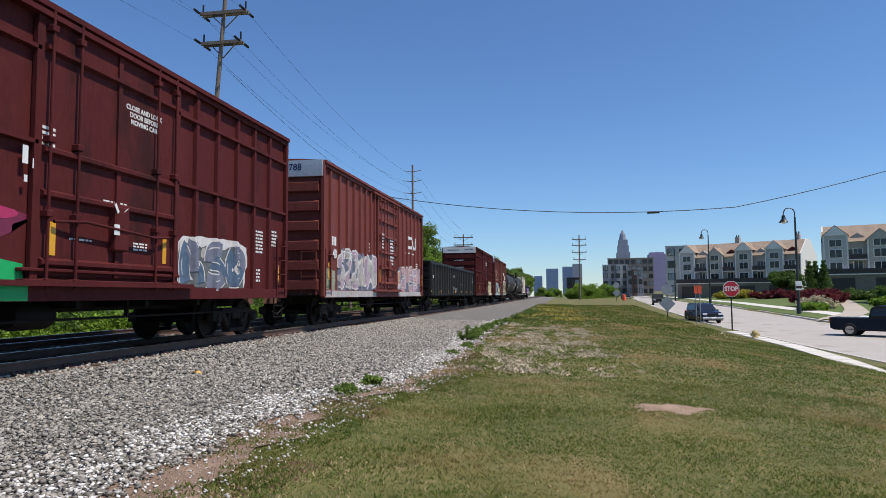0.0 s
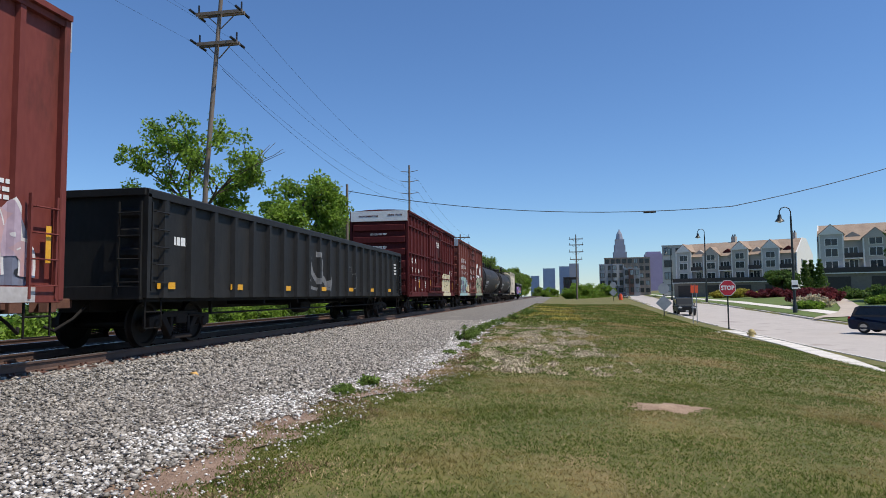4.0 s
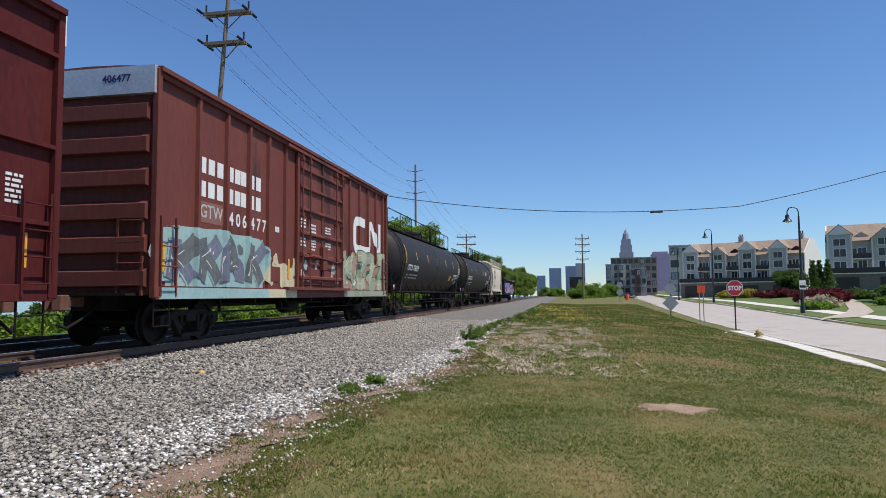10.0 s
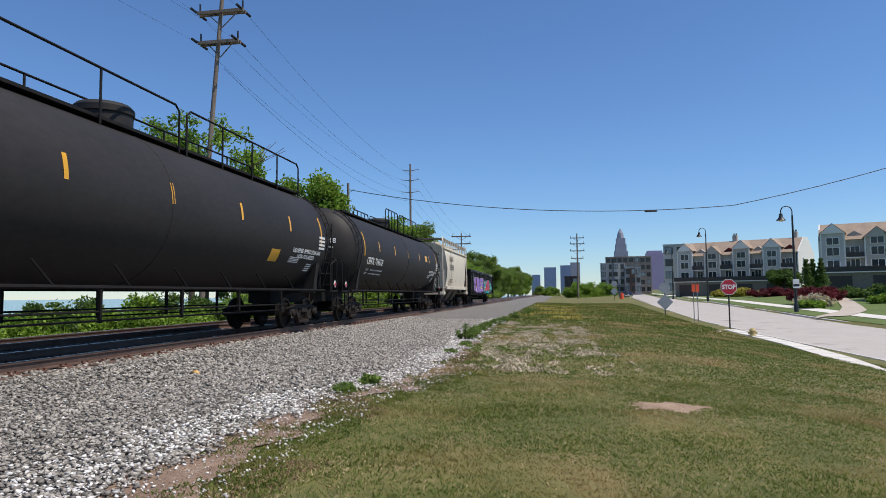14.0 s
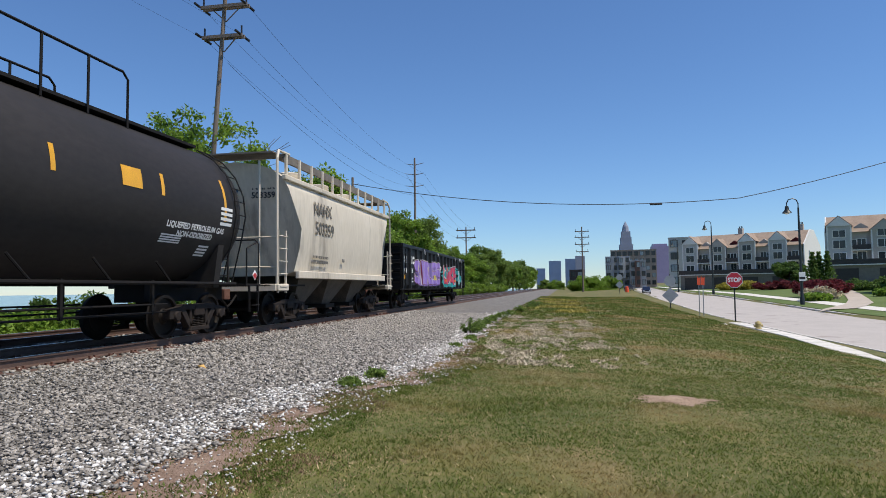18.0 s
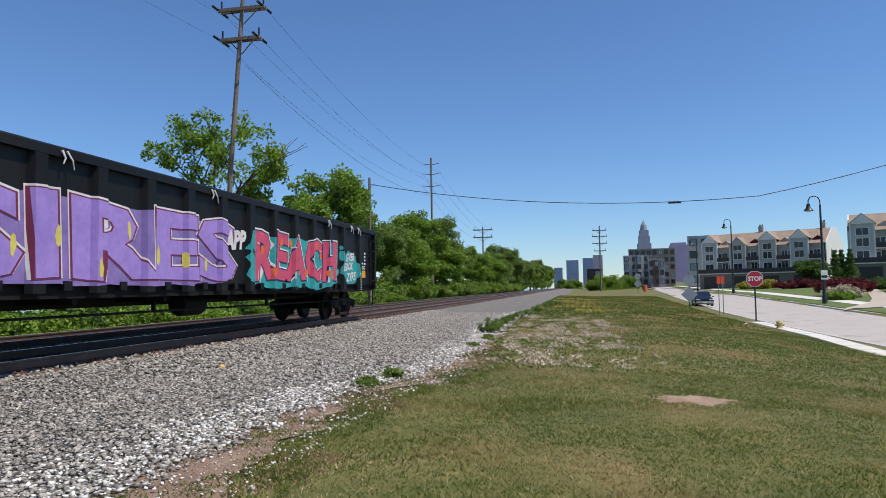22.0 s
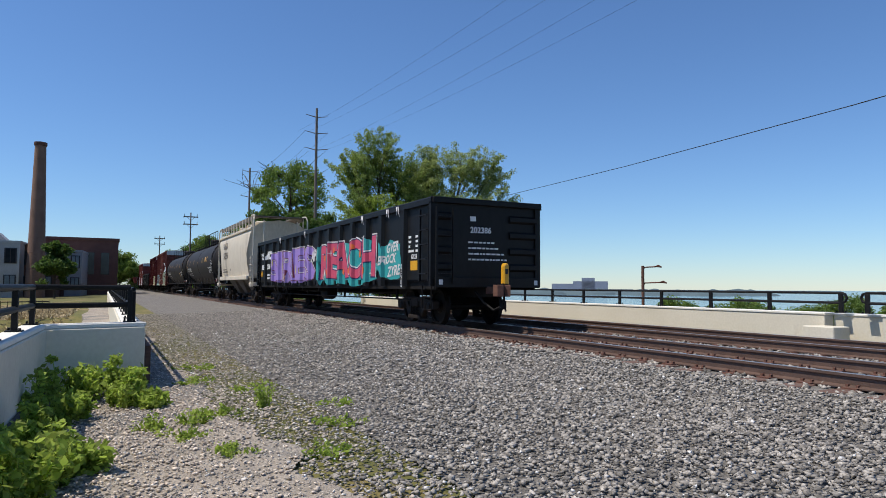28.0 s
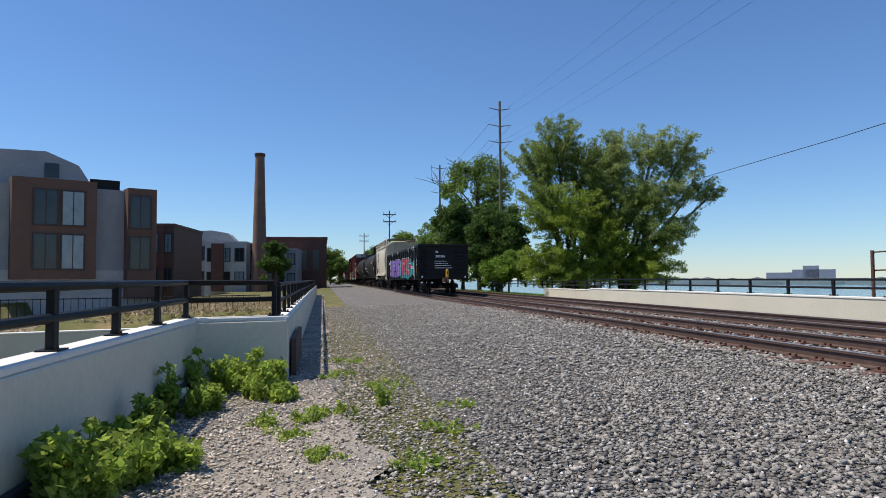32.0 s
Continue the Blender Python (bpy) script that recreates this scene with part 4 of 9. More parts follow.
# brown boxcar, pale emblem, aqua graffiti
L = 17.2
dd = (7.11, 10.94)
car, ribs, (a, b, d0, d1, eave) = boxcar(77.3, L, BROWN, "weathered brown boxcar with a white emblem and aqua graffiti", 5.36, [1.88, 3.08, 4.17, 5.24, 6.3, 11.9, 13.08, 14.18, 15.26, 16.3], (), (0.409, 0.643), SIGNG)
write(car, "406477", 0.2, SPN, (0.7, a - 0.135, eave - 0.2), FRONT, 0.004)
for z in (3.78, 3.27):
    for y in (2.1, 2.46, 2.83, 3.3, 3.64, 3.93, 4.36, 4.72):
        part("name_bar", box(bmesh.new(), 1.442, 1.446, y - 0.13, y + 0.13, z - 0.17, z + 0.17), WHITE, car, "bar of a worn white company name")
for c, y in zip("406477", (3.35, 3.68, 4.0, 4.42, 4.74, 5.06)):
    write(car, c, 0.42, WHITE, (1.446, y, 2.74), bold=0.01)
part("patch_panel", box(bmesh.new(), 1.442, 1.445, 2.0, 2.95, 2.55, 3.0), surface("faded_patch", (0.20, 0.085, 0.065), (0.26, 0.12, 0.095), 0.7), car, "faded repainted panel")
write(car, "GTW", 0.4, SPH, (1.448, 2.48, 2.78), bold=0.006)
stencil(car, 1.447, d0 - 1.25, 2.75, 0.26, 0.26, 1, WHITE, 61)
for k, (y, z, w, h, n) in enumerate(((d0 + 0.4, 3.1, 0.4, 0.3, 3), (d0 + 0.4, 2.55, 0.4, 0.3, 3), (d0 + 1.15, 3.0, 0.5, 0.3, 3), (d0 + 1.15, 2.5, 0.5, 0.35, 4), (d1 - 1.35, 3.05, 0.5, 0.25, 3), (d1 - 1.35, 2.55, 0.5, 0.25, 3))):
    stencil(car, 1.512, y, z, w, h, n, WHITE, 62 + k)
strip_logo(car, 12.4, 2.5, 1.42, WHITE, 1.44, ribs, 0.08, 3, 1.02)
bm = bmesh.new()
blob(bm, 2.9, 1.8, 2.55, 0.64, random.Random(25), 28, 0.05, 0.6)
for v in bm.verts:
    v.co.z = max(v.co.z, 1.17)
sprayed(car, bm, SPA, 1.44, ribs, 0.08, 1, label="aqua and grey graffiti")
tag_bars(car, 0.8, 5.0, 1.18, 2.42, 4, (SPSL, SPD), SPA, 1.44, ribs, 0.08, 27, "slate painted letters on an aqua ground", accents=(SPH, SPD), ground=SPA, flame=0.06, thick=0.4)
bm = bmesh.new()
for k in range(16):
    blob(bm, 5.3 + 0.115 * k, 1.2 + rng_a.uniform(0.1, 0.75), rng_a.uniform(0.1, 0.25), rng_a.uniform(0.12, 0.3), rng_a, 12, 0.25)
for k in range(12):
    blob(bm, d1 + 0.2 + 0.4 * k, 1.3 + rng_a.uniform(0.0, 0.4), rng_a.uniform(0.15, 0.3), 0.15, rng_a, 12, 0.25)
for v in bm.verts:
    v.co.z = max(v.co.z, 1.17)
sprayed(car, bm, SPC, 1.44, ribs, 0.08, 2, label="cream overspray")
bm = bmesh.new()
for k in range(14):
    blob(bm, d0 + 0.3 + rng_a.uniform(0, 3.2), 1.4 + rng_a.uniform(0, 0.7), rng_a.uniform(0.06, 0.2), rng_a.uniform(0.05, 0.16), rng_a, 10, 0.3)
sprayed(car, bm, SPH, 1.513, (), 0.0, 1, label="pale worn tags on the door")
for y0_, y1_, m_ in ((0.5, 5.2, SPA), (5.2, 7.0, SPC), (d1 + 0.2, b - 0.1, SPGR)):
    part("sill_paint", box(bmesh.new(), 1.541, 1.544, y0_, y1_, 0.93, 1.15), m_, car, "paint sprayed over the sill")
part("shade_patch", box(bmesh.new(), 1.512, 1.516, d0 + 0.3, d0 + 0.75, 1.65, 2.05), SPK, car, "black painted patch")
part("patch_panel", box(bmesh.new(), 1.452, 1.456, 5.35, 6.05, 1.35, 1.75), BROWN, car, "repainted brown panel")
tag_bars(car, d1 + 0.15, b - 0.2, 1.18, 2.75, 4, (SPGR, SPPG), SPDG, 1.44, ribs, 0.08, 28, "grey-green painted letters with flame tops", accents=(SPEM, SPW, SPPG), ground=SPFL, flame=0.6, thick=0.34, line=0.035)
reflectors(car, 1.46, (0.7, 4.3, 6.6, d1 + 0.3, b - 1.6, b - 0.25), 1.45, 0.55, 0.12)


def gondola(y0, L, paint, label, top, rib_at, rib_w=0.1, drop=0.98):
    car = thing("gondola_car", label, "gondola car", pose(TRACK_X, y0, 0), "freight cars of the train")
    a, b = 0.4, L - 0.4
    for s in (-1, 1):
        x = s * 1.5
        part("side_sheet", box(bmesh.new(), min(x, x - s * 0.02), max(x, x - s * 0.02), a, b, 1.15, top - 0.1), paint, car)
        bm = prism(bmesh.new(), [(s * 1.42, top - 0.16), (s * 1.60, top - 0.16), (s * 1.60, top - 0.03), (s * 1.57, top), (s * 1.42, top)], "y", a - 0.04, b + 0.04)
        part("top_chord", bm, paint, car)
        part("bottom_chord", box(bmesh.new(), min(x, x + s * 0.002), max(x, x + s * 0.002), a, b, 1.14, 1.3), paint, car)
        part("under_sill", box(bmesh.new(), min(s * 1.36, s * 1.42), max(s * 1.36, s * 1.42), a, b, 0.9, 1.14), UNDER, car)
    rib = mesh_of("side_rib", prism(bmesh.new(), [(1.5, -rib_w - 0.05), (1.6, -rib_w), (1.6, rib_w), (1.5, rib_w + 0.05)], "z", drop, top - 0.165), paint)
    ribs = []
    for y in rib_at:
        for s in (0, 180):
            part("side_rib", rib, paint, car).matrix_basis = pose(0, y, 0, 0, 0, s)
        ribs.append((y - rib_w, y + rib_w))
    part("floor", box(bmesh.new(), -1.48, 1.48, a, b, 1.1, 1.16), UNDER, car)
    for s, y in ((-1, a), (1, b)):
        part("end_sheet", box(bmesh.new(), -1.5, 1.5, min(y, y - s * 0.03), max(y, y - s * 0.03), 1.1, top - 0.02), paint, car)
        part("end_chord", box(bmesh.new(), -1.56, 1.56, min(y, y + s * 0.1), max(y, y + s * 0.1), top - 0.14, top), paint, car, bevel=0.01)
        for k in range(4):
            z = 1.45 + k * (top - 1.9) / 3
            bm = prism(bmesh.new(), [(y, z - 0.1), (y + s * 0.06, z - 0.05), (y + s * 0.06, z + 0.05), (y, z + 0.1)], "x", -1.45, -0.62)
            part("end_rib", bm, paint, car)
            bm = prism(bmesh.new(), [(y, z - 0.1), (y + s * 0.06, z - 0.05), (y + s * 0.06, z + 0.05), (y, z + 0.1)], "x", 1.05, 1.45)
            part("end_rib", bm, paint, car)
        part("end_sill", box(bmesh.new(), -1.5, 1.5, min(y, y + s * 0.12), max(y, y + s * 0.12), 0.95, 1.2), paint, car, bevel=0.01)
        for sx in (-1, 1):
            part("corner_post", box(bmesh.new(), sx * 1.5 - 0.05, sx * 1.5 + 0.1, y - 0.05, y + 0.05, drop, top - 0.1), paint, car)
        ladder(car, y + s * 0.14, 1.05, 1.5, 1.05, top - 0.25, 4, paint, "end", "end_ladder")
    for lo in (a + 0.12, b - 0.62):
        ladder(car, 1.56, lo, lo + 0.5, 1.1, top - 0.25, 5, paint)
    steps(car, L, 1.5, 1.0)
    under_gear(car, L)
    CARS.append((car, y0))
    return car, ribs, a, b


def drops(car, at, w, paint, z0=1.02, z1=1.16):
    m = mesh_of("sill_drop", box(bmesh.new(), 1.47, 1.53, -w / 2, w / 2, z0, z1), paint)
    for y in at:
        part("sill_drop", m, paint, car).location = (0, y, 0)


# charcoal gondola
L = 20.8
car, ribs, a, b = gondola(37.4, L, GREYBLK, "empty charcoal gondola with close side ribs and orange stripes", 3.0, [10.35 + 0.94 * k for k in range(-10, 10)], 0.07)
for s_ in (-1, 1):
    part("bottom_sill", box(bmesh.new(), min(s_ * 1.46, s_ * 1.52), max(s_ * 1.46, s_ * 1.52), a, b, 0.97, 1.14), GREYBLK, car)
reflectors(car, 1.545, (1.05, 3.9, 6.8, 9.75, 12.66, 15.45, 18.35), 1.145, 0.13, 0.6)
stencil(car, 1.505, b - 0.8, 2.2, 0.45, 0.55, 4, WHITE, 71)
stencil(car, 1.505, 1.6, 2.1, 0.5, 0.3, 1, WHITE, 72)
CHALK = spray("chalk_spray", (0.20, 0.20, 0.20), (0.11, 0.11, 0.11))
bm = bmesh.new()
stroke(bm, [(12.36, 1.9), (12.44, 2.06), (12.7, 2.03), (12.95, 2.05), (12.8, 1.86), (12.92, 1.9), (12.98, 1.7)], 0.025)
stroke(bm, [(12.4, 1.85), (12.42, 1.6), (12.36, 1.35), (12.42, 1.17), (12.7, 1.16), (13.0, 1.18), (13.2, 1.35), (13.22, 1.6), (13.1, 1.8), (12.95, 1.75)], 0.03)
for w, pts in ((0.17, [(9.2, 2.3), (9.6, 2.28), (9.78, 2.05), (9.72, 1.8), (9.8, 1.6)]), (0.22, [(9.6, 1.62), (9.95, 1.5), (10.2, 1.35), (10.5, 1.5)]), (0.12, [(10.0, 1.3), (10.3, 1.2), (10.45, 1.6)]), (0.2, [(8.6, 2.2), (8.9, 1.7), (9.3, 1.45), (9.7, 1.5)]), (0.1, [(8.5, 1.5), (8.8, 1.25), (9.3, 1.2)])):
    stroke(bm, pts, w)
sprayed(car, bm, CHALK, 1.5, ribs, 0.1, 1, label="thin chalky scrawl")

# black gondola with coloured graffiti, the last car
L = 20.7
rib_at = [L - 0.4 - 1.67, L - 0.4 - 3.22] + [L - 0.4 - 3.22 - 1.223 * k for k in range(1, 12)] + [0.4 + 1.67]
car, ribs, a, b = gondola(150.7, L, BLACK, "black gondola with violet, coral and teal graffiti", 3.12, rib_at, 0.11)
drops(car, [y + 0.61 for y in sorted(rib_at)[1:-2]], 0.16, BLACK)
X, RO = 1.5, 0.1
back = bmesh.new()
blob(back, 11.2, 1.75, 0.35, 0.65, random.Random(3), 14, 0.2)
blob(back, 13.75, 1.7, 2.8, 0.68, random.Random(4), 40, 0.12, 0.7)
sprayed(car, back, SPT, X, ribs, RO, 1, label="teal cloud behind coral letters")
spray_text(car, "REACH", 1.68, 13.86, 1.78, SPW, X, ribs, RO, 2, 0.125, 0.06, 1.02, 0.92, "coral graffiti letters with white and navy edges")
spray_text(car, "REACH", 1.68, 13.84, 1.76, SPN, X, ribs, RO, 3, 0.105, 0.06, 1.02, 0.92)
spray_text(car, "REACH", 1.68, 13.84, 1.76, SPR, X, ribs, RO, 4, 0.07, 0.06, 1.02, 0.92)
bm = bmesh.new()
rng = random.Random(11)
for k in range(9):
    blob(bm, 11.6 + k * 0.52, rng.choice((1.45, 1.95, 2.2)), 0.09, 0.11, rng, 9, 0.2)
sprayed(car, bm, SPO, X, ribs, RO, 5)
bm = bmesh.new()
for k in range(6):
    blob(bm, 11.4 + k * 0.95, rng.choice((1.35, 2.1)), 0.015, 0.13, rng, 6, 0.2)
    blob(bm, 11.4 + k * 0.95, rng.choice((1.35, 2.1)), 0.1, 0.014, rng, 6, 0.2)
sprayed(car, bm, SPW, X, ribs, RO, 6)
bm = bmesh.new()
blob(bm, 6.7, 1.76, 3.25, 0.66, random.Random(7), 60, 0.05, 0.85)
sprayed(car, bm, SPV, X, ribs, RO, 1, label="violet field behind the letters")
spray_text(car, "SIRES", 1.86, 6.75, 1.77, SPW, X, ribs, RO, 2, 0.105, -0.05, 1.7, 0.9, "violet graffiti letters with yellow and plum edges")
spray_text(car, "SIRES", 1.86, 6.75, 1.75, SPM, X, ribs, RO, 3, 0.09, -0.05, 1.7, 0.9)
spray_text(car, "SIRES", 1.86, 6.75, 1.75, SPP, X, ribs, RO, 4, 0.065, -0.05, 1.7, 0.9)
bm = bmesh.new()
for k in range(8):
    blob(bm, 3.7 + k * 0.78, rng.uniform(1.3, 2.1), 0.05, 0.16, rng, 8, 0.3)
sprayed(car, bm, SPY, X, ribs, RO, 5)
bm = bmesh.new()
blob(bm, 17.75, 1.66, 0.85, 0.55, random.Random(9), 22, 0.1)
blob(bm, 16.95, 2.05, 0.16, 0.16, rng, 12, 0.05)
blob(bm, 16.9, 2.3, 0.07, 0.08, rng, 10, 0.05)
sprayed(car, bm, SPT, X, ribs, RO, 1, label="teal patch with white scrawled tags")
for body, y, z, sz in (("GVER", 17.8, 2.02, 0.36), ("EROCK", 17.5, 1.7, 0.34), ("ZYRE", 17.9, 1.38, 0.38)):
    spray_text(car, body, sz, y, z, SPW, X, ribs, RO, 3, 0.012, 0.25, 0.95)
spray_text(car, "APP", 0.55, 10.35, 2.08, SPW, X, ribs, RO, 6, 0.03, 0.15, 0.9)
for k, (w, z) in enumerate(((0.16, 2.2), (0.16, 2.08), (0.1, 1.96), (0.32, 1.84))):
    part("stencil", box(bmesh.new(), X, X + 0.003, L - 1.85, L - 1.85 + w, z, z + 0.06), WHITE, car, "white stencilled lines")
    part("stencil", box(bmesh.new(), X, X + 0.003, L - 1.42, L - 1.42 + 0.14, z, z + 0.06), WHITE, car)
write(car, "G123", 0.16, WHITE, (X + 0.004, L - 1.5, 1.72), bold=0.004)
part("inspection_plate", box(bmesh.new(), X, X + 0.004, L - 1.72, L - 1.3, 1.38, 1.62), YELLOW, car, "orange-yellow panel")
write(car, "JACK LIFT HERE", 0.085, WHITE, (1.605, L - 2.07, 1.25), SIDE @ pose(0, 0, 0, 0, 0, 90), 0.002)
reflectors(car, X + 0.004, (1.05,), 1.42, 0.24, 0.34)
write(car, "202386", 0.34, WHITE, (X + 0.004, 2.42, 1.86), bold=0.01, width=0.9)
for y in (1.15, 1.42):
    part("mark_bar", box(bmesh.new(), X, X + 0.003, y - 0.1, y + 0.1, 1.74, 1.98), WHITE, car, "white reporting mark bar")
bm = bmesh.new()
for k in range(5):
    bm.faces.new([bm.verts.new((0, *p)) for p in ((1.2 + k * 0.05, 2.55 - k * 0.07), (1.8, 2.55 - k * 0.07), (1.8, 2.51 - k * 0.07), (1.22 + k * 0.05, 2.51 - k * 0.07))])
for p in (((2.45, 2.2), (2.6, 2.2), (2.8, 2.5), (2.65, 2.6)), ((2.65, 2.6), (2.8, 2.6), (3.0, 2.25), (2.85, 2.2)), ((2.95, 2.2), (3.1, 2.25), (3.1, 2.6), (2.95, 2.6)), ((3.15, 2.2), (3.55, 2.22), (3.6, 2.35), (3.2, 2.33)), ((3.15, 2.45), (3.2, 2.6), (3.6, 2.58), (3.55, 2.46))):
    bm.faces.new([bm.verts.new((0, *q)) for q in p])
for v in bm.verts:
    v.co.y -= 0.35
sprayed(car, bm, WHITE, X, ribs, RO, 1, "emblem", "white striped railway emblem")
stencil(car, X + 0.002, 2.45, 1.4, 0.9, 0.3, 2, WHITE, 81)
part("mark_bar", box(bmesh.new(), 0.34, 0.5, b + 0.004, b + 0.008, 2.58, 2.7), WHITE, car, "white reporting mark bar")
write(car, "202386", 0.2, WHITE, (0.2, b + 0.008, 2.36), REAR, 0.005)
for k in range(4):
    bm = bmesh.new()
    rng2 = random.Random(k)
    q = 0.55
    while q > -0.55 + 0.12 * (3 - k):
        w = rng2.uniform(0.05, 0.14)
        box(bm, q - w, q, b + 0.004, b + 0.007, 2.04 - k * 0.14, 2.08 - k * 0.14)
        q -= w + 0.03
    part("stencil", bm, WHITE, car, "white stencilled lines")
for x in (1.36, -1.36):
    part("reflector", box(bmesh.new(), x - 0.05, x + 0.05, b + 0.121, b + 0.125, 1.02, 1.14), WHITE, car, "white square reflector")
# end-of-train marker on the last coupler
etd = thing("end_of_train_marker", "yellow end-of-train marker hung on the last coupler", "marker light", None)
bm = prism(bmesh.new(), [(-0.19, 1.02), (-0.03, 1.02), (-0.03, 1.46), (-0.06, 1.54), (-0.16, 1.54), (-0.19, 1.46)], "y", 0, 0.16)
part("housing", bm, YELLOW, etd, "yellow plastic housing", bevel=0.03)
part("lens", box(bmesh.new(), -0.15, -0.07, 0.16, 0.17, 1.28, 1.4), SPK, etd)
part("clamp", box(bmesh.new(), -0.15, -0.04, 0.02, 0.16, 0.85, 1.05), UNDER, etd)
part("hose", tube(bmesh.new(), [(0, 0.15, 1.05), (0.03, 0.25, 0.8), (-0.02, 0.2, 0.5), (-0.15, 0.05, 0.4)], 0.025, 8), UNDER, etd, smooth=True)
CARS.append((etd, 150.7 + b + 0.55))
for y in (5.2, 9.2, 15.6, 17.6, 18.3):
    bm = bmesh.new()
    tube(bm, [(1.61, y, 3.06), (1.63, y + 0.05, 2.95), (1.62, y + 0.02, 2.86)], 0.025, 5, 0.008)
    tube(bm, [(1.61, y + 0.1, 3.06), (1.64, y + 0.18, 2.93), (1.63, y + 0.22, 2.8)], 0.02, 5, 0.006)
    part("torn_strap", bm, SPW, car, "torn pale strap end")


def tank_car(y0, L, label, mark, r=1.58, zc=2.74, cap_panel=None):
    car = thing("tank_car", label, "tank car", pose(TRACK_X, y0, 0), "freight cars of the train")
    a, b = 1.15, L - 1.15
    prof = [(0.0, a)] + [(r * math.sin(u), a + 0.75 * (1 - math.cos(u))) for u in (0.25, 0.5, 0.8, 1.1, 1.4, math.pi / 2)]
    prof += [(r, a + (b - a) * k / 10) for k in range(1, 10)]
    prof += [(r * math.sin(u), b - 0.75 * (1 - math.cos(u))) for u in (math.pi / 2, 1.4, 1.1, 0.8, 0.5, 0.25)] + [(0.0, b)]
    part("tank", lathe(bmesh.new(), prof, "y", 48, (0, 0, zc)), TANKBLK, car, smooth=True)
    for y in (a + 0.75, (a + b) / 2, b - 0.75):
        part("weld_band", lathe(bmesh.new(), [(r, y - 0.03), (r + 0.012, y - 0.02), (r + 0.012, y + 0.02), (r, y + 0.03)], "y", 48, (0, 0, zc)), TANKBLK, car, smooth=True)
    # stub sills, cradles, platforms
    for s, y in ((-1, 0.4), (1, L - 0.4)):
        part("stub_sill", box(bmesh.new(), -0.35, 0.35, min(y, y - s * 3.2), max(y, y - s * 3.2), 0.75, 1.12), UNDER, car)
        part("end_platform", box(bmesh.new(), -1.4, 1.4, min(y, y - s * 0.75), max(y, y - s * 0.75), 1.08, 1.14), UNDER, car)
        yy = y - s * 2.0
        bm = prism(bmesh.new(), [(-1.3, 1.05), (1.3, 1.05), (1.42, 2.0), (1.1, 1.62), (0.6, 1.25), (0, 1.12), (-0.6, 1.25), (-1.1, 1.62), (-1.42, 2.0)], "y", yy - 0.12, yy + 0.12)
        part("cradle", bm, TANKBLK, car)
        for sx in (-1, 1):
            bm = tube(bmesh.new(), [(sx * 1.38, y - s * 0.05, 1.1), (sx * 1.38, y - s * 0.05, 2.15), (sx * 1.3, y - s * 0.1, 2.25), (sx * 0.2, y - s * 0.1, 2.25)], 0.02, 6)
            tube(bm, [(sx * 1.38, y - s * 0.7, 1.1), (sx * 1.38, y - s * 0.7, 2.0), (sx * 1.38, y - s * 0.1, 2.2)], 0.02, 6)
            part("hand_rail", bm, UNDER, car, smooth=True)
            ladder(car, sx * 1.42, y - s * 0.65, y - s * 0.2, 0.45, 1.1, 2, UNDER, "side", "step_ladder")
        ladder(car, y - s * 0.55, 0.35, 0.8, 1.14, 3.6, 6, TANKBLK, "end", "end_ladder")
        coupler(car, y, s)
    # running board along the sill, drop hangers
    for s in (-1, 1):
        part("side_runner", tube(bmesh.new(), [(s * 1.35, 1.6, 1.14), (s * 1.35, L - 1.6, 1.14)], 0.035, 6), UNDER, car)
        bm = bmesh.new()
        for k in range(8):
            y = 4.2 + (L - 8.4) * k / 7
            tube(bm, [(s * 1.35, y, 1.14), (s * 1.25, y - 0.35, 1.55)], 0.022, 6)
        tagged(part("runner_brace", bm, UNDER, car), kind="stuff")
        bm = bmesh.new()
        tube(bm, [(s * 1.0, 3.8, 0.72), (s * 1.0, L - 3.8, 0.72)], 0.02, 6)
        tube(bm, [(s * 1.0, 3.8, 0.56), (s * 1.0, L - 3.8, 0.56)], 0.02, 6)
        for k in range(6):
            y = 4.3 + (L - 8.6) * k / 5
            box(bm, s * 1.0 - 0.03, s * 1.0 + 0.03, y - 0.03, y + 0.03, 0.52, 1.2)
        part("brake_rigging", bm, UNDER, car)
    # top walkway, dome and rails
    top = zc + r
    m = (a + b) / 2
    for s in (-1, 1):
        part("top_walkway", box(bmesh.new(), min(s * 0.4, s * 0.75), max(s * 0.4, s * 0.75), a + 1.2, b - 1.2, top - 0.08, top - 0.02), UNDER, car)
        for lo, hi in ((a + 0.8, m + 1.4), (m + 1.7, b - 1.4)) if not cap_panel else ((m - 1.6, m + 0.9), (m + 1.2, m + 5.5)):
            bm = bmesh.new()
            tube(bm, [(s * 0.8, lo, top - 0.25), (s * 0.8, lo, top + 0.72), (s * 0.8, lo + 0.15, top + 0.84), (s * 0.8, hi - 0.15, top + 0.84), (s * 0.8, hi, top + 0.72), (s * 0.8, hi, top - 0.25)], 0.026, 6)
            n = 4
            for k in range(1, n):
                y = lo + (hi - lo) * k / n
                tube(bm, [(s * 0.8, y, top - 0.2), (s * 0.8, y, top + 0.84)], 0.024, 6)
            part("top_rail", bm, UNDER, car, smooth=True)
    part("dome", lathe(bmesh.new(), [(0.55, top - 0.1), (0.55, top + 0.28), (0.58, top + 0.3), (0.58, top + 0.42), (0.5, top + 0.5), (0, top + 0.52)], "z", 28, (0, m, 0)), TANKBLK, car, smooth=True)
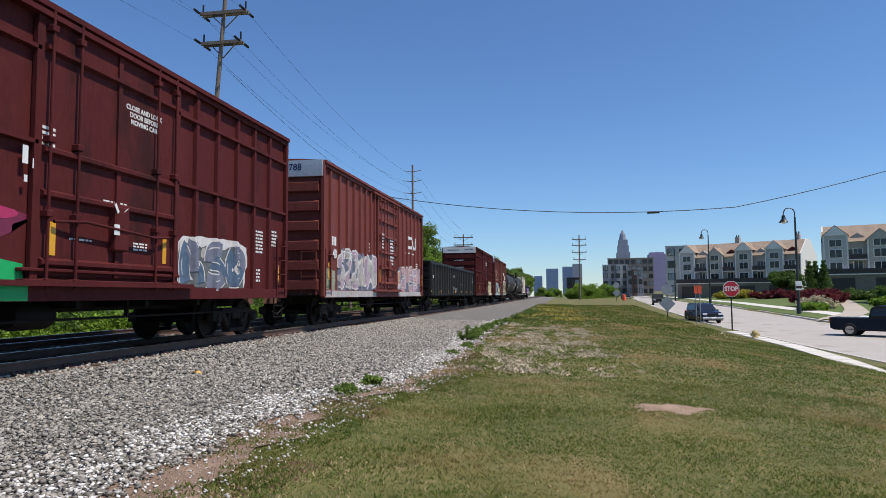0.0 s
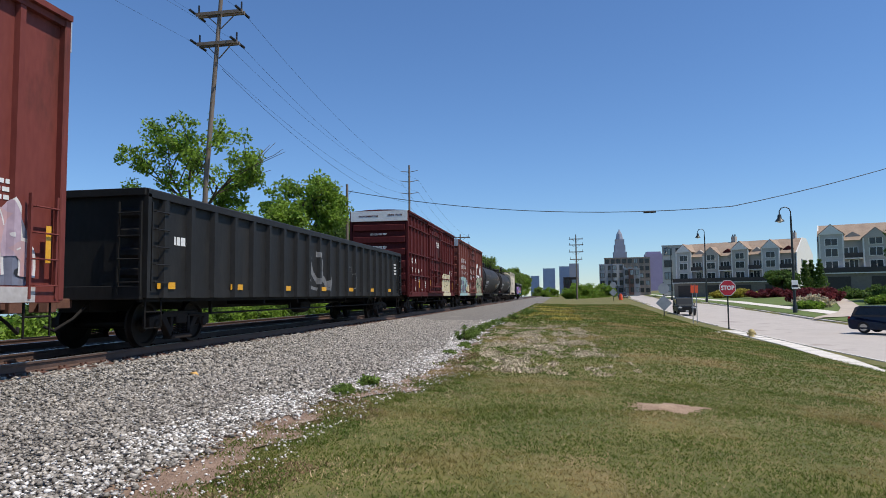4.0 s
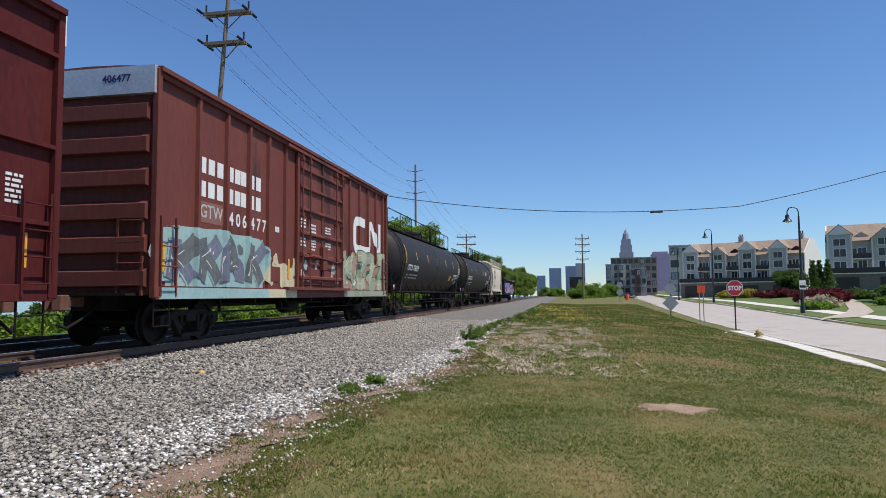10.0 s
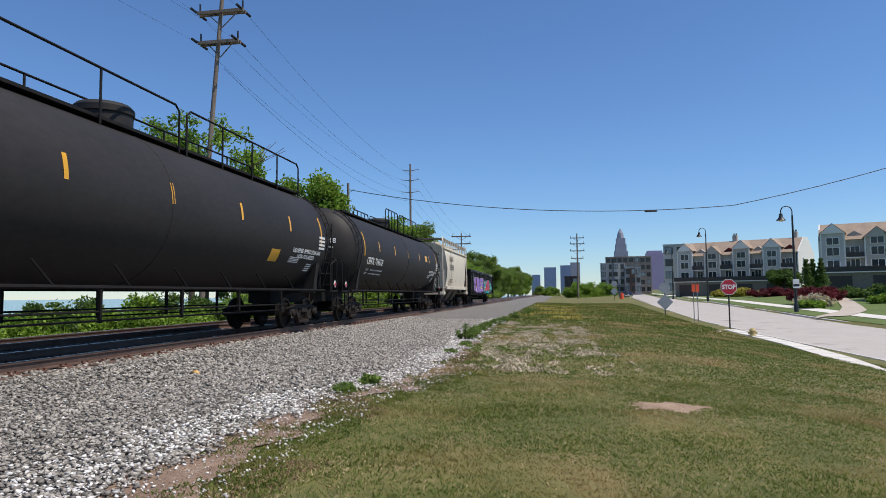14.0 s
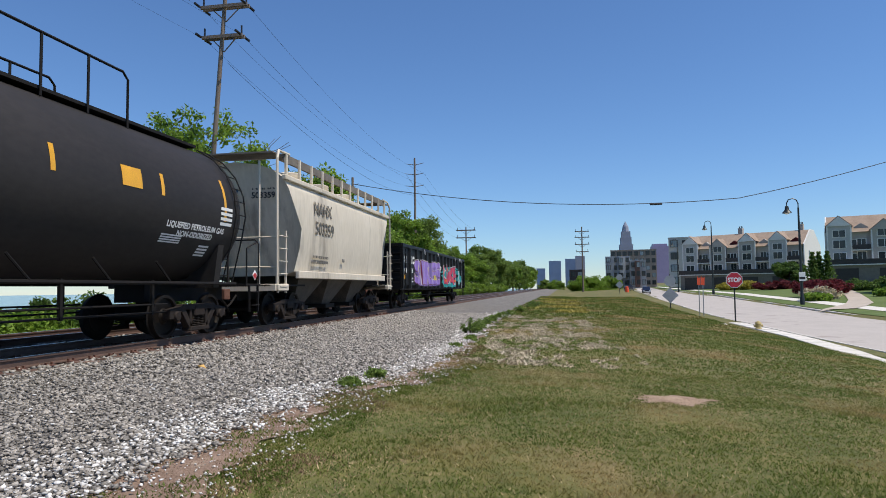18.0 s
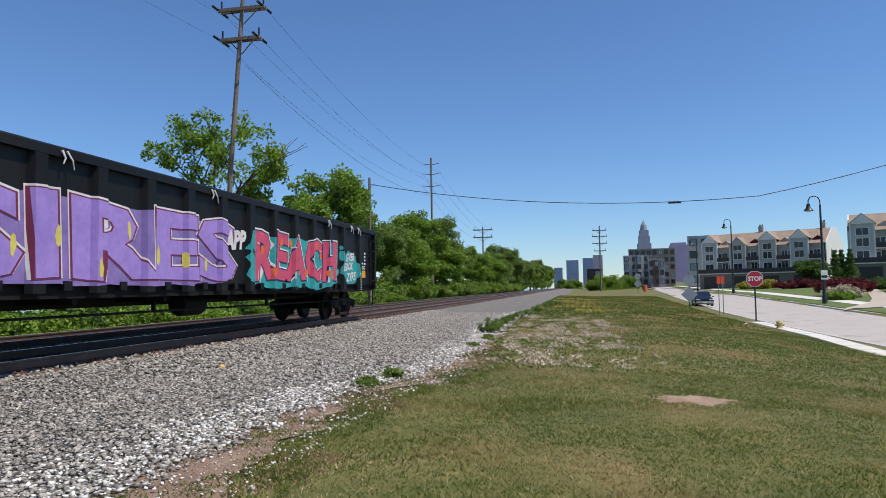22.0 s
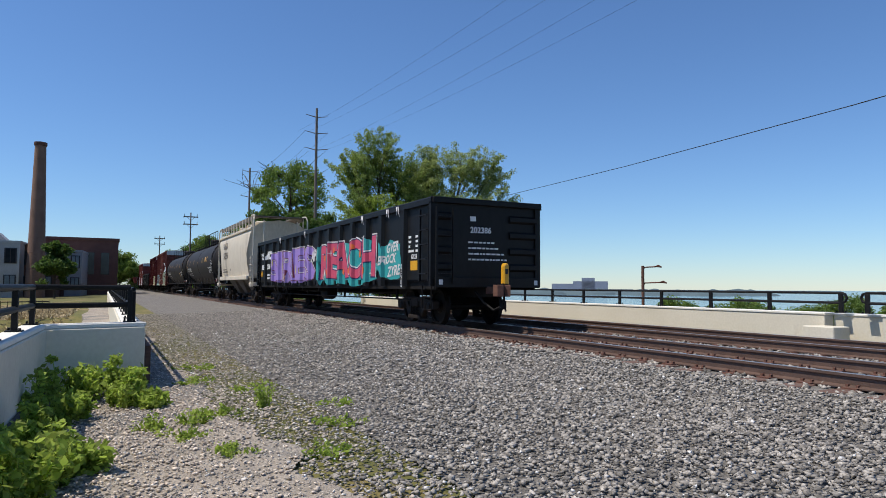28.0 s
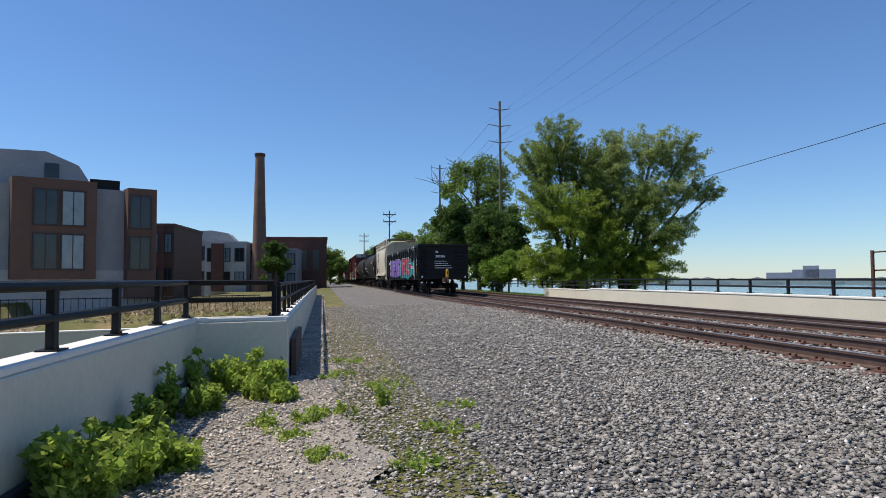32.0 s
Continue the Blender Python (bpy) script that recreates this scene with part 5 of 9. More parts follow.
    for yy in (a + 0.75, b - 0.75):
        bm = bmesh.new()
        for dy in (-0.22, 0.22):
            tube(bm, [((r + 0.06) * math.sin(u), yy + dy, zc + (r + 0.06) * math.cos(u)) for u in (0.4, 0.7, 1.0, 1.3, 1.6, 1.9)] + [(1.3, yy + dy, 1.15)], 0.018, 6)
        for k in range(8):
            u = 0.45 + 0.19 * k
            tube(bm, [((r + 0.06) * math.sin(u), yy - 0.22, zc + (r + 0.06) * math.cos(u)), ((r + 0.06) * math.sin(u), yy + 0.22, zc + (r + 0.06) * math.cos(u))], 0.013, 5)
        part("tank_ladder", bm, UNDER, car)
    # reflective strips and lettering bent to the shell
    def shell(bm, mat, lab=""):
        for v in bm.verts:
            h = v.co.z - zc
            u = h / r
            v.co = ((r + 0.006) * math.cos(u), v.co.y, zc + (r + 0.006) * math.sin(u))
        bmesh.ops.recalc_face_normals(bm, faces=bm.faces)
        ob = part("marking", bm, mat, car, lab)
        return ob
    for k in range(7):
        y = a + 0.95 + (b - a - 1.9) * k / 6
        bm = bmesh.new()
        y += 0.55 if k == 0 else -0.4 if k == 6 else 0
        h = 0.95 if k in (0, 6) else 0.42
        for q in range(4):
            v = [bm.verts.new(p) for p in ((0, y - 0.05, zc + 0.25 - h / 2 + h * q / 4), (0, y + 0.05, zc + 0.25 - h / 2 + h * q / 4), (0, y + 0.05, zc + 0.25 - h / 2 + h * (q + 1) / 4), (0, y - 0.05, zc + 0.25 - h / 2 + h * (q + 1) / 4))]
            bm.faces.new(v)
        shell(bm, YELLOW, "yellow reflective strip")
    def bent(body, size, y, z, mat=WHITE, bold=0.006, lab=""):
        bm = bmesh.new()
        bm.from_mesh(flat_letters(body, size, bold))
        for v in bm.verts:
            v.co = (0, y + v.co.x, z + v.co.y)
        shell(bm, mat, lab)
    bent(mark, 0.41, a + 3.15, zc - 0.42, lab="white reporting mark and number")
    for k in range(2):
        bent("LD LMT" if k == 0 else "LT WT", 0.11, a + 2.35, zc - 0.78 - 0.17 * k)
        bm = bmesh.new()
        rng = random.Random(k)
        y = a + 2.8
        while y < a + 4.6:
            w = rng.uniform(0.05, 0.11)
            v = [bm.verts.new(p) for p in ((0, y, zc - 0.81 - 0.17 * k), (0, y + w, zc - 0.81 - 0.17 * k), (0, y + w, zc - 0.75 - 0.17 * k), (0, y, zc - 0.75 - 0.17 * k))]
            bm.faces.new(v)
            y += w + 0.04
        shell(bm, WHITE)
    for body, size, hz in ((mark[-6:], 0.26, 0.25), ("CAPY 33 000 GAL", 0.075, 0.02)):
        bm = bmesh.new()
        bm.from_mesh(flat_letters(body, size, 0.004))
        for v in bm.verts:
            px_, pz_ = 0.48 + v.co.x, hz + v.co.y
            q = min(1.0, math.hypot(px_, pz_) / r)
            v.co = (px_, a + 0.75 * (1 - math.sqrt(1 - q * q)) - 0.012, zc + pz_)
        part("marking", bm, WHITE, car, "white lettering on the tank head")
    bent("LIQUEFIED PETROLEUM GAS\nNON-ODORIZED", 0.17, b - 2.4, zc - 0.55)
    for y, z, w, h, mm in ((b - 1.3, zc - 0.1, 0.5, 0.45, WHITE), (b - 4.6, zc + 0.25 if cap_panel else zc - 0.7, 0.55, 0.36, YELLOW), (b - 1.9, zc - 0.95, 0.4, 0.3, WHITE), (b - 3.2, zc - 0.75, 0.7, 0.2, WHITE)):
        bm = bmesh.new()
        rows = 4
        for q in range(rows):
            z0, z1 = z - h / 2 + h * q / rows, z - h / 2 + h * (q + (1 if mm is YELLOW else 0.6)) / rows
            bm.faces.new([bm.verts.new(p) for p in ((0, y - w / 2, z0), (0, y + w / 2, z0), (0, y + w / 2, z1), (0, y - w / 2, z1))])
        shell(bm, mm, "small stencilled panel")
    for y in (0.75, L - 0.75):
        pl = part("placard", prism(bmesh.new(), [(y - 0.13, 1.35), (y, 1.22), (y + 0.13, 1.35), (y, 1.48)], "x", 1.42, 1.43), WHITE, car, "white and red diamond placard")
        part("placard_mark", prism(bmesh.new(), [(y - 0.11, 1.35), (y, 1.24), (y + 0.11, 1.35), (y, 1.41)], "x", 1.43, 1.434), spray("placard_red_%d" % int(y * 10 + y0), (0.5, 0.03, 0.03)), pl)
    add_truck(car, 2.7)
    add_truck(car, L - 2.7)
    CARS.append((car, y0))
    return car


tank_car(95.0, 21.5, "black pressure tank car with top rails and white lettering", "CTCX 784029")
tank_car(116.2, 20.7, "black pressure tank car with yellow strips and end ladders", "CBTX 784618", cap_panel=True)

# cream covered hopper
GRATE = surface("dusty_grating", (0.11, 0.095, 0.078), (0.20, 0.175, 0.145), 0.85, scale=3, fine=60, bump=0.5)
L, y0 = 12.8, 136.9
car = thing("hopper_car", "dusty cream covered hopper with roof walkway and dark chutes", "hopper car", pose(TRACK_X, y0, 0), "freight cars of the train")
prof = [(1.0, 1.38), (1.4, 1.5), (1.5, 2.2), (1.53, 2.75), (1.52, 3.3), (1.5, 3.8), (1.42, 4.08), (1.15, 4.3), (0.7, 4.46), (0, 4.55)]
prof = prof + [(-x, z) for x, z in prof[-2::-1]]
bm = bmesh.new()
cols = []
for k, t in enumerate((0.0, 0.12, 0.5, 0.88, 1.0)):
    ring = []
    for x, z in prof:
        inset = lerp(z, 1.5, 1.35, 2.4, 1.6, 2.75, 1.6, 4.1, 0.5, 4.6, 0.45)
        lo, hi = 0.4 + inset, L - 0.4 - inset
        ring.append(bm.verts.new((x, lo + (hi - lo) * t, z)))
    cols.append(ring)
for p, q in zip(cols, cols[1:]):
    for i in range(len(prof) - 1):
        bm.faces.new((p[i], p[i + 1], q[i + 1], q[i]))
bm.faces.new(cols[0])
bm.faces.new(cols[-1][::-1])
part("hull", bm, CREAM, car, smooth=True)
for s in (-1, 1):
    part("side_sill", box(bmesh.new(), s * 1.5 - 0.06, s * 1.5 + 0.06, 1.75, L - 1.75, 1.3, 1.52), CREAM, car, bevel=0.02)
    part("top_sill", box(bmesh.new(), s * 1.46 - 0.07, s * 1.46 + 0.07, 0.9, L - 0.9, 4.02, 4.16), CREAM, car, bevel=0.02)
    for k in range(12):
        y = 1.2 + (L - 2.4) * k / 11
        part("walkway_post", box(bmesh.new(), s * 1.4 - 0.03, s * 1.4 + 0.03, y - 0.05, y + 0.05, 4.1, 4.78), CREAM, car)
    bm = box(bmesh.new(), s * 1.36 - 0.02, s * 1.36 + 0.02, 1.1, L - 1.1, 4.55, 4.78)
    part("walkway_side", bm, GRATE, car, "dark expanded metal walkway edge")
    part("walkway", box(bmesh.new(), min(s * 0.9, s * 1.35), max(s * 0.9, s * 1.35), 1.1, L - 1.1, 4.74, 4.78), GRATE, car)
    for y, d in ((0.5, 1), (L - 0.5, -1)):
        bm = tube(bmesh.new(), [(s * 1.45, y, 1.0), (s * 1.45, y, 4.55), (s * 1.4, y + d * 0.2, 4.78), (s * 1.4, y + d * 0.9, 4.8)], 0.04, 6)
        part("corner_post", bm, CREAM, car, smooth=True)
        ladder(car, s * 1.47, y, y + d * 0.5, 0.9, 2.6, 5, CREAM)
        part("end_platform_step", box(bmesh.new(), s * 1.45 - 0.08, s * 1.45 + 0.08, min(y - 0.05, y + d * 0.6), max(y - 0.05, y + d * 0.6), 0.95, 1.14), CREAM, car, bevel=0.02)
for y, d in ((0.42, 1), (L - 0.42, -1)):
    part("end_sill", box(bmesh.new(), -1.45, 1.45, min(y, y + d * 0.2), max(y, y + d * 0.2), 0.95, 1.14), CREAM, car, bevel=0.015)
    part("shear_plate", box(bmesh.new(), -1.3, 1.3, min(y, y + d * 2.4), max(y, y + d * 2.4), 1.08, 1.13), UNDER, car)
    bm = bmesh.new()
    for x in (-0.9, 0.9):
        tube(bm, [(x, y + d * 0.15, 1.1), (x, y + d * 0.15, 4.5)], 0.035, 6)
    for z in (1.6, 2.4):
        tube(bm, [(-1.45, y + d * 0.1, z), (1.45, y + d * 0.1, z)], 0.02, 6)
    part("end_frame", bm, CREAM, car)
    part("end_walkway", box(bmesh.new(), -1.35, 1.35, min(y, y + d * 0.9), max(y, y + d * 0.9), 4.68, 4.72), GRATE, car)
for k in range(3):
    y = L * (0.3 + 0.2 * k)
    bm = bmesh.new()
    v = [bm.verts.new(p) for p in ((-1.3, y - 1.3, 1.62), (1.3, y - 1.3, 1.62), (1.3, y + 1.3, 1.62), (-1.3, y + 1.3, 1.62), (-0.6, y - 0.35, 0.45), (0.6, y - 0.35, 0.45), (0.6, y + 0.35, 0.45), (-0.6, y + 0.35, 0.45))]
    for f in ((3, 2, 1, 0), (4, 5, 6, 7), (0, 1, 5, 4), (1, 2, 6, 5), (2, 3, 7, 6), (3, 0, 4, 7)):
        bm.faces.new([v[i] for i in f])
    part("chute", bm, surface("chute_grime_%d" % k, (0.05, 0.043, 0.036), (0.11, 0.095, 0.078), 0.8), car, "grimy discharge chute")
    part("outlet_gate", box(bmesh.new(), -0.8, 0.8, y - 0.45, y + 0.45, 0.34, 0.48), UNDER, car)
    for sx in (-0.35, 0.35):
        part("roof_hatch", lathe(bmesh.new(), [(0.38, 4.5), (0.38, 4.68), (0.3, 4.72), (0, 4.73)], "z", 18, (sx, y, 0)), CREAM, car, smooth=True)
DIRT = surface("grey_lettering", (0.10, 0.09, 0.075), (0.17, 0.15, 0.12), 0.7)
write(car, "NAHX", 0.55, DIRT, (1.545, 3.75, 3.45), bold=0.008)
write(car, "503359", 0.55, DIRT, (1.548, 3.9, 2.85), bold=0.008)
stencil(car, 1.52, 3.6, 1.9, 1.3, 0.3, 2, DIRT, 91)
stencil(car, 1.535, 5.7, 1.95, 0.25, 0.2, 1, DIRT, 92)
part("end_emblem", lathe(bmesh.new(), [(0.0, 0), (0.5, 0.0), (0.5, 0.01), (0, 0.012)], "y", 24, (-0.5, 1.135, 3.9)), SPB, car, "faded round end emblem")
write(car, "NAHX\n503359", 0.24, SPK, (0.75, 1.13, 3.75), FRONT, 0.004)
part("center_sill", box(bmesh.new(), -0.3, 0.3, 0.5, L - 0.5, 0.72, 1.1), UNDER, car)
for s, y in ((-1, 0.35), (1, L - 0.35)):
    coupler(car, y, s)
add_truck(car, 2.2)
add_truck(car, L - 2.2)
CARS.append((car, y0))

# cars further ahead, seen far away at the end
for y0, paint, lab in ((-16.9, REDOX, "faded red boxcar far ahead in the train"), (-35.2, BROWN, "brown boxcar far ahead in the train"), (-53.6, CREAM, "pale boxcar far ahead in the train")):
    boxcar(y0, 16.3, paint, lab, 5.1, even(0.4, 15.9, 10), (), (0.42, 0.6))
# ---- bridge walls and railings ----
CONC = surface("painted_concrete", (0.60, 0.545, 0.43), (0.68, 0.625, 0.51), 0.85, scale=0.7, fine=18, spots=(0.5, 0.45, 0.36), spot_scale=0.8, spot_amount=0.64)
COPING = surface("pale_coping", (0.70, 0.67, 0.60), (0.80, 0.77, 0.70), 0.8, scale=1, fine=20)
IRON = surface("black_railing_paint", (0.006, 0.006, 0.0065), (0.011, 0.011, 0.0115), 0.55, scale=4, fine=30, bump=0.05, spec=0.25)
RUBBER = surface("dark_membrane", (0.02, 0.02, 0.022), (0.04, 0.04, 0.042), 0.7)


def wall_run(name, p, q, z0, z1, thick, label):
    """A wall from p to q in plan, with a coping; thick goes to the left of the way."""
    p, q = Vector((*p, 0)), Vector((*q, 0))
    d = (q - p).normalized()
    n = Vector((-d.y, d.x, 0)) * thick
    w = thing(name, label, "wall", kind="structure")
    for nm, lo, hi, grow, m in (("wall_body", z0, z1 - 0.06, 0.0, CONC), ("coping", z1 - 0.06, z1, 0.02, COPING)):
        a, b = p - d * grow - n * (grow / thick), q + d * grow - n * (grow / thick)
        c, e = b + n * (1 + 2 * grow / thick), a + n * (1 + 2 * grow / thick)
        bm = bmesh.new()
        v = [bm.verts.new((*k.xy, z)) for z in (lo, hi) for k in (a, b, c, e)]
        for f in ((3, 2, 1, 0), (4, 5, 6, 7), (0, 1, 5, 4), (1, 2, 6, 5), (2, 3, 7, 6), (3, 0, 4, 7)):
            bm.faces.new([v[i] for i in f])
        part(nm, bm, m, w, bevel=0.012)
    return w


def railing(pts, z, label, gap, high=0.5, curl=0.0, r=0.032):
    """A two-bar railing on posts along a line in plan; z: the top of its wall."""
    rl = thing("railing", label, "railing", kind="structure")
    pts = [Vector((*p, 0)) for p in pts]
    for h, nm in ((high, "top_bar"), (high * 0.5, "middle_bar")):
        part(nm, tube(bmesh.new(), [(p.x, p.y, z + h) for p in pts], r, 8), IRON, rl, smooth=True)
    for p, q in zip(pts, pts[1:]):
        n = max(1, round((q - p).length / gap))
        for k in range(n + (1 if q is pts[-1] else 0)):
            c = p + (q - p) * (k / n)
            if c is p and p is not pts[0]:
                continue
            post = part("post", box(bmesh.new(), c.x - 0.03, c.x + 0.03, c.y - 0.05, c.y + 0.05, z, z + high - 0.02), IRON, rl, bevel=0.006)
            part("base_plate", box(bmesh.new(), c.x - 0.08, c.x + 0.08, c.y - 0.1, c.y + 0.1, z, z + 0.012), IRON, post)
            part("bolt", box(bmesh.new(), c.x - 0.07, c.x - 0.045, c.y + 0.06, c.y + 0.09, z + 0.012, z + 0.04), IRON, post)
            part("bolt", box(bmesh.new(), c.x + 0.045, c.x + 0.07, c.y - 0.09, c.y - 0.06, z + 0.012, z + 0.04), IRON, post)
    if curl:
        for p, d in ((pts[0], -1), (pts[-1], 1)):
            y = p.y + d * (1 if pts[-1].y > pts[0].y else -1) * 0.0
            s = 1 if (d > 0) == (pts[-1].y > pts[0].y) else -1
            part("end_loop", tube(bmesh.new(), [(p.x, y, z + high), (p.x, y + s * curl * 0.7, z + high - 0.03), (p.x, y + s * curl, z + high * 0.75), (p.x, y + s * curl * 0.7, z + high * 0.5 + 0.03), (p.x, y, z + high * 0.5)], r, 8), IRON, rl, smooth=True)
    return rl


WF = "cream concrete bridge parapet with a pale coping"
wall_run("wall_far", (-15.55, -33.6), (-15.55, -9.6), -3, 0.42, 0.35, WF)
wall_run("wall_far_end", (-15.55, -8.3), (-15.55, -0.9), -3, 0.42, 0.35, WF)
wall_run("wall_far_link", (-15.9, -9.6), (-15.9, -8.3), -3, 0.40, 0.3, WF)
wall_run("wall_far_wing", (-16.4, -43.5), (-16.4, -34.2), -3, 0.30, 0.3, WF)
solid("wall_block", box(bmesh.new(), -15.54, -14.95, -9.75, -9.0, -0.3, 0.12), CONC, "low cream concrete block beside the parapet", "concrete block", "structure", bevel=0.02)
railing([(-15.72, -33.4), (-15.72, -9.3)], 0.42, "black two-bar railing on the far parapet", 1.9, 0.46, 0.14)
railing([(-15.72, -8.7), (-15.72, -1.0)], 0.42, "black two-bar railing on the far parapet", 1.9, 0.46, 0.14)
railing([(-16.55, -60), (-16.55, -34.5)], 0.30, "black two-bar railing beyond the far parapet", 1.9, 0.46)
solid("white_post", tube(bmesh.new(), [(-15.3, -0.75, -0.4), (-15.3, -0.75, 0.5)], 0.07, 12), COPING, "short white marker post by the parapet end", "post", smooth=True)
WN = "cream concrete retaining wall beside the path"
wall_run("wall_near", (0.15, -9.45), (0.42, -2.6), -2.6, 0.46, -0.3, WN)
wall_run("wall_near_step", (-1.0, -9.78), (0.17, -9.46), -2.6, 0.46, -0.3, WN)
wall_run("wall_near_far", (-1.0, -60), (-1.0, -9.80), -2.6, 0.43, -0.3, WN)
railing([(0.56, -2.8), (0.32, -9.6), (-0.80, -9.92)], 0.46, "black two-bar railing on the near wall", 1.36, 0.47, r=0.038)
railing([(-0.85, -10.15), (-0.85, -58)], 0.43, "black two-bar railing along the path wall", 1.5, 0.47)
solid("membrane", prism(bmesh.new(), [(0.08, -9.3), (0.34, -3.0), (0.40, -3.0), (0.14, -9.3)], "z", -0.6, -0.26), RUBBER, "dark waterproof membrane along the wall foot", "membrane", "structure")
solid("drain_pipe", tube(bmesh.new(), [(0.2, -9.4, -0.34), (0.12, -8.2, -0.33)], 0.05, 10), COPING, "short white plastic drain pipe on the ground", "pipe", smooth=True)
bm = box(bmesh.new(), -1.10, -1.03, -12.8, -10.2, -0.9, 0.1)
solid("timber_board", bm, TIE, "dark timber board leaning at the wall end", "board")
# the sunken street behind the near wall: kerb wall, rocks
wall_run("wall_garden", (2.5, -15.0), (9.0, -13.0), -2.6, -0.55, 0.3, "low pale garden wall beyond the railing")
wall_run("wall_garden_far", (2.2, -26.0), (12.0, -23.0), -2.6, -0.7, 0.3, "low pale garden wall beyond the railing")

# ---- poles and wires ----
POLEM = surface("weathered_pole", (0.125, 0.095, 0.076), (0.235, 0.19, 0.155), 0.9, scale=2, fine=20, stretch=(3, 3, 0.25), bump=0.3)
PORC = surface("insulator", (0.015, 0.014, 0.014), (0.03, 0.028, 0.028), 0.3)
WIREM = surface("wire", (0.012, 0.013, 0.016), (0.02, 0.021, 0.025), 0.6)


def pole(x, y, top, arms, label, lean=(0, 0), r=0.19, base=-1.5, style="arm"):
    """arms: (height, half width). Returns the wires' ends at each arm."""
    p = thing("utility_pole", label, "utility pole", pose(x, y, 0), "line of utility poles")
    part("shaft", tube(bmesh.new(), [(0, 0, base), (lean[0] * 0.25, lean[1] * 0.25, top * 0.4), (lean[0], lean[1], top)], r, 12, r * 0.62), POLEM, p, smooth=True)
    tips = []
    for h, w in arms:
        k = h / top
        cx = lean[0] * k
        if style == "arm":
            part("crossarm", box(bmesh.new(), cx - w, cx + w, -0.2, -0.08, h - 0.1, h + 0.1), POLEM, p)
            part("crossarm", box(bmesh.new(), cx - w, cx + w, 0.12, 0.24, h - 0.1, h + 0.1), POLEM, p)
            for s in (-1, 1):
                part("brace", tube(bmesh.new(), [(cx, 0.15, h - 0.85), (cx + s * w * 0.55, 0.15, h - 0.1)], 0.035, 6), POLEM, p)
        else:
            for s in (-1, 1):
                part("crossarm", tube(bmesh.new(), [(cx, 0, h), (cx + s * w, 0, h + 0.22)], 0.06, 6, 0.035), POLEM, p)
        for s in (-1, 1):
            if style == "arm":
                for d in (-1, 1):
                    bm = bmesh.new()
                    for q in range(5):
                        lathe(bm, [(0.03, 0.0 + 0.13 * q), (0.085, 0.03 + 0.13 * q), (0.03, 0.1 + 0.13 * q)], "y", 10, (cx + s * w * 0.97, 0.25 if d > 0 else -0.25 - 0.65, h - 0.02))
                    part("insulator", bm, PORC, p, smooth=True)
                part("pin_insulator", tube(bmesh.new(), [(cx + s * w * 0.92, 0, h + 0.1), (cx + s * w * 0.92, 0, h + 0.62)], 0.055, 8), PORC, p, smooth=True)
            tips.append((x + cx + s * w * 0.97, y, h + (0 if style == "arm" else 0.22)))
    return tips


def wire(p, q, sag, r=0.012, label="overhead power line wire"):
    p, q = Vector(p), Vector(q)
    pts = []
    for k in range(17):
        t = k / 16
        c = p.lerp(q, t)
        pts.append((c.x, c.y, c.z - 4 * sag * t * (1 - t)))
    return solid("power_wire", tube(bmesh.new(), pts, r, 5), WIREM, label, "wire", group="overhead wires")


TA = pole(-20.65, 36.0, 19.6, ((16.2, 1.3), (18.05, 1.5)), "tall weathered wooden power pole with two crossarms", (1.15, 0))
TB = pole(-20.0, 90.0, 19.3, ((15.2, 1.35), (16.9, 1.35), (18.3, 1.25)), "slim power pole with upswept arms", (0, 0), 0.2, -2, "slim")
TC = pole(-20.0, 140.0, 14.0, ((11.7, 2.0), (13.3, 2.0)), "distant power pole with two crossarms", (0, 0), 0.2, -2)
pole(5.6, 182.0, 17.0, ((10.3, 1.6), (12.3, 1.9), (14.2, 1.9), (15.8, 1.8)), "distant power pole with four crossarms", (0, 0), 0.25, -1)
TE = pole(-20.5, -69.4, 20.3, ((15.7, 1.3), (17.5, 1.3), (19.3, 1.2)), "slim power pole with upswept arms beyond the bridge", (0, 0), 0.2, -2, "slim")
TF = pole(-19.4, -100.7, 18.6, ((14.2, 1.4), (16.0, 1.4), (18.0, 1.2)), "distant slim power pole", (0, 0), 0.2, -2, "slim")
pole(-16.5, -150.0, 16.5, ((14.0, 1.4), (15.6, 1.4)), "distant power pole far down the line", (0, 0), 0.2, -2)
pole(-14.5, -210.0, 15.5, ((13.0, 1.4), (14.6, 1.4)), "distant power pole far down the line", (0, 0), 0.2, -2)
guy = pole(-17.0, 52.6, 10.3, (), "bare wooden guy pole beside the tracks", (0, 0), 0.16, -1)
solid("guy_wire", tube(bmesh.new(), [(-17, 52.6, 9.6), (-19.0, 50.2, 0)], 0.014, 5), WIREM, "steel guy wire to the ground", "wire")
for i in range(4):
    wire(TA[i], TB[i], 1.5, 0.009)
wire((-19.4, 36, 14.6), (-19.8, 90, 14.0), 1.8)
for i in range(4):
    wire(TB[i], TC[i % 4], 1.2)
for i in range(4):
    wire((TA[i][0], 36.0, TA[i][2]), (-20 + (i - 1.5), -69.4, 15.8 + 1.8 * (i // 2)), 2.2, 0.0055)
    wire(TE[i], TF[i], 0.6)
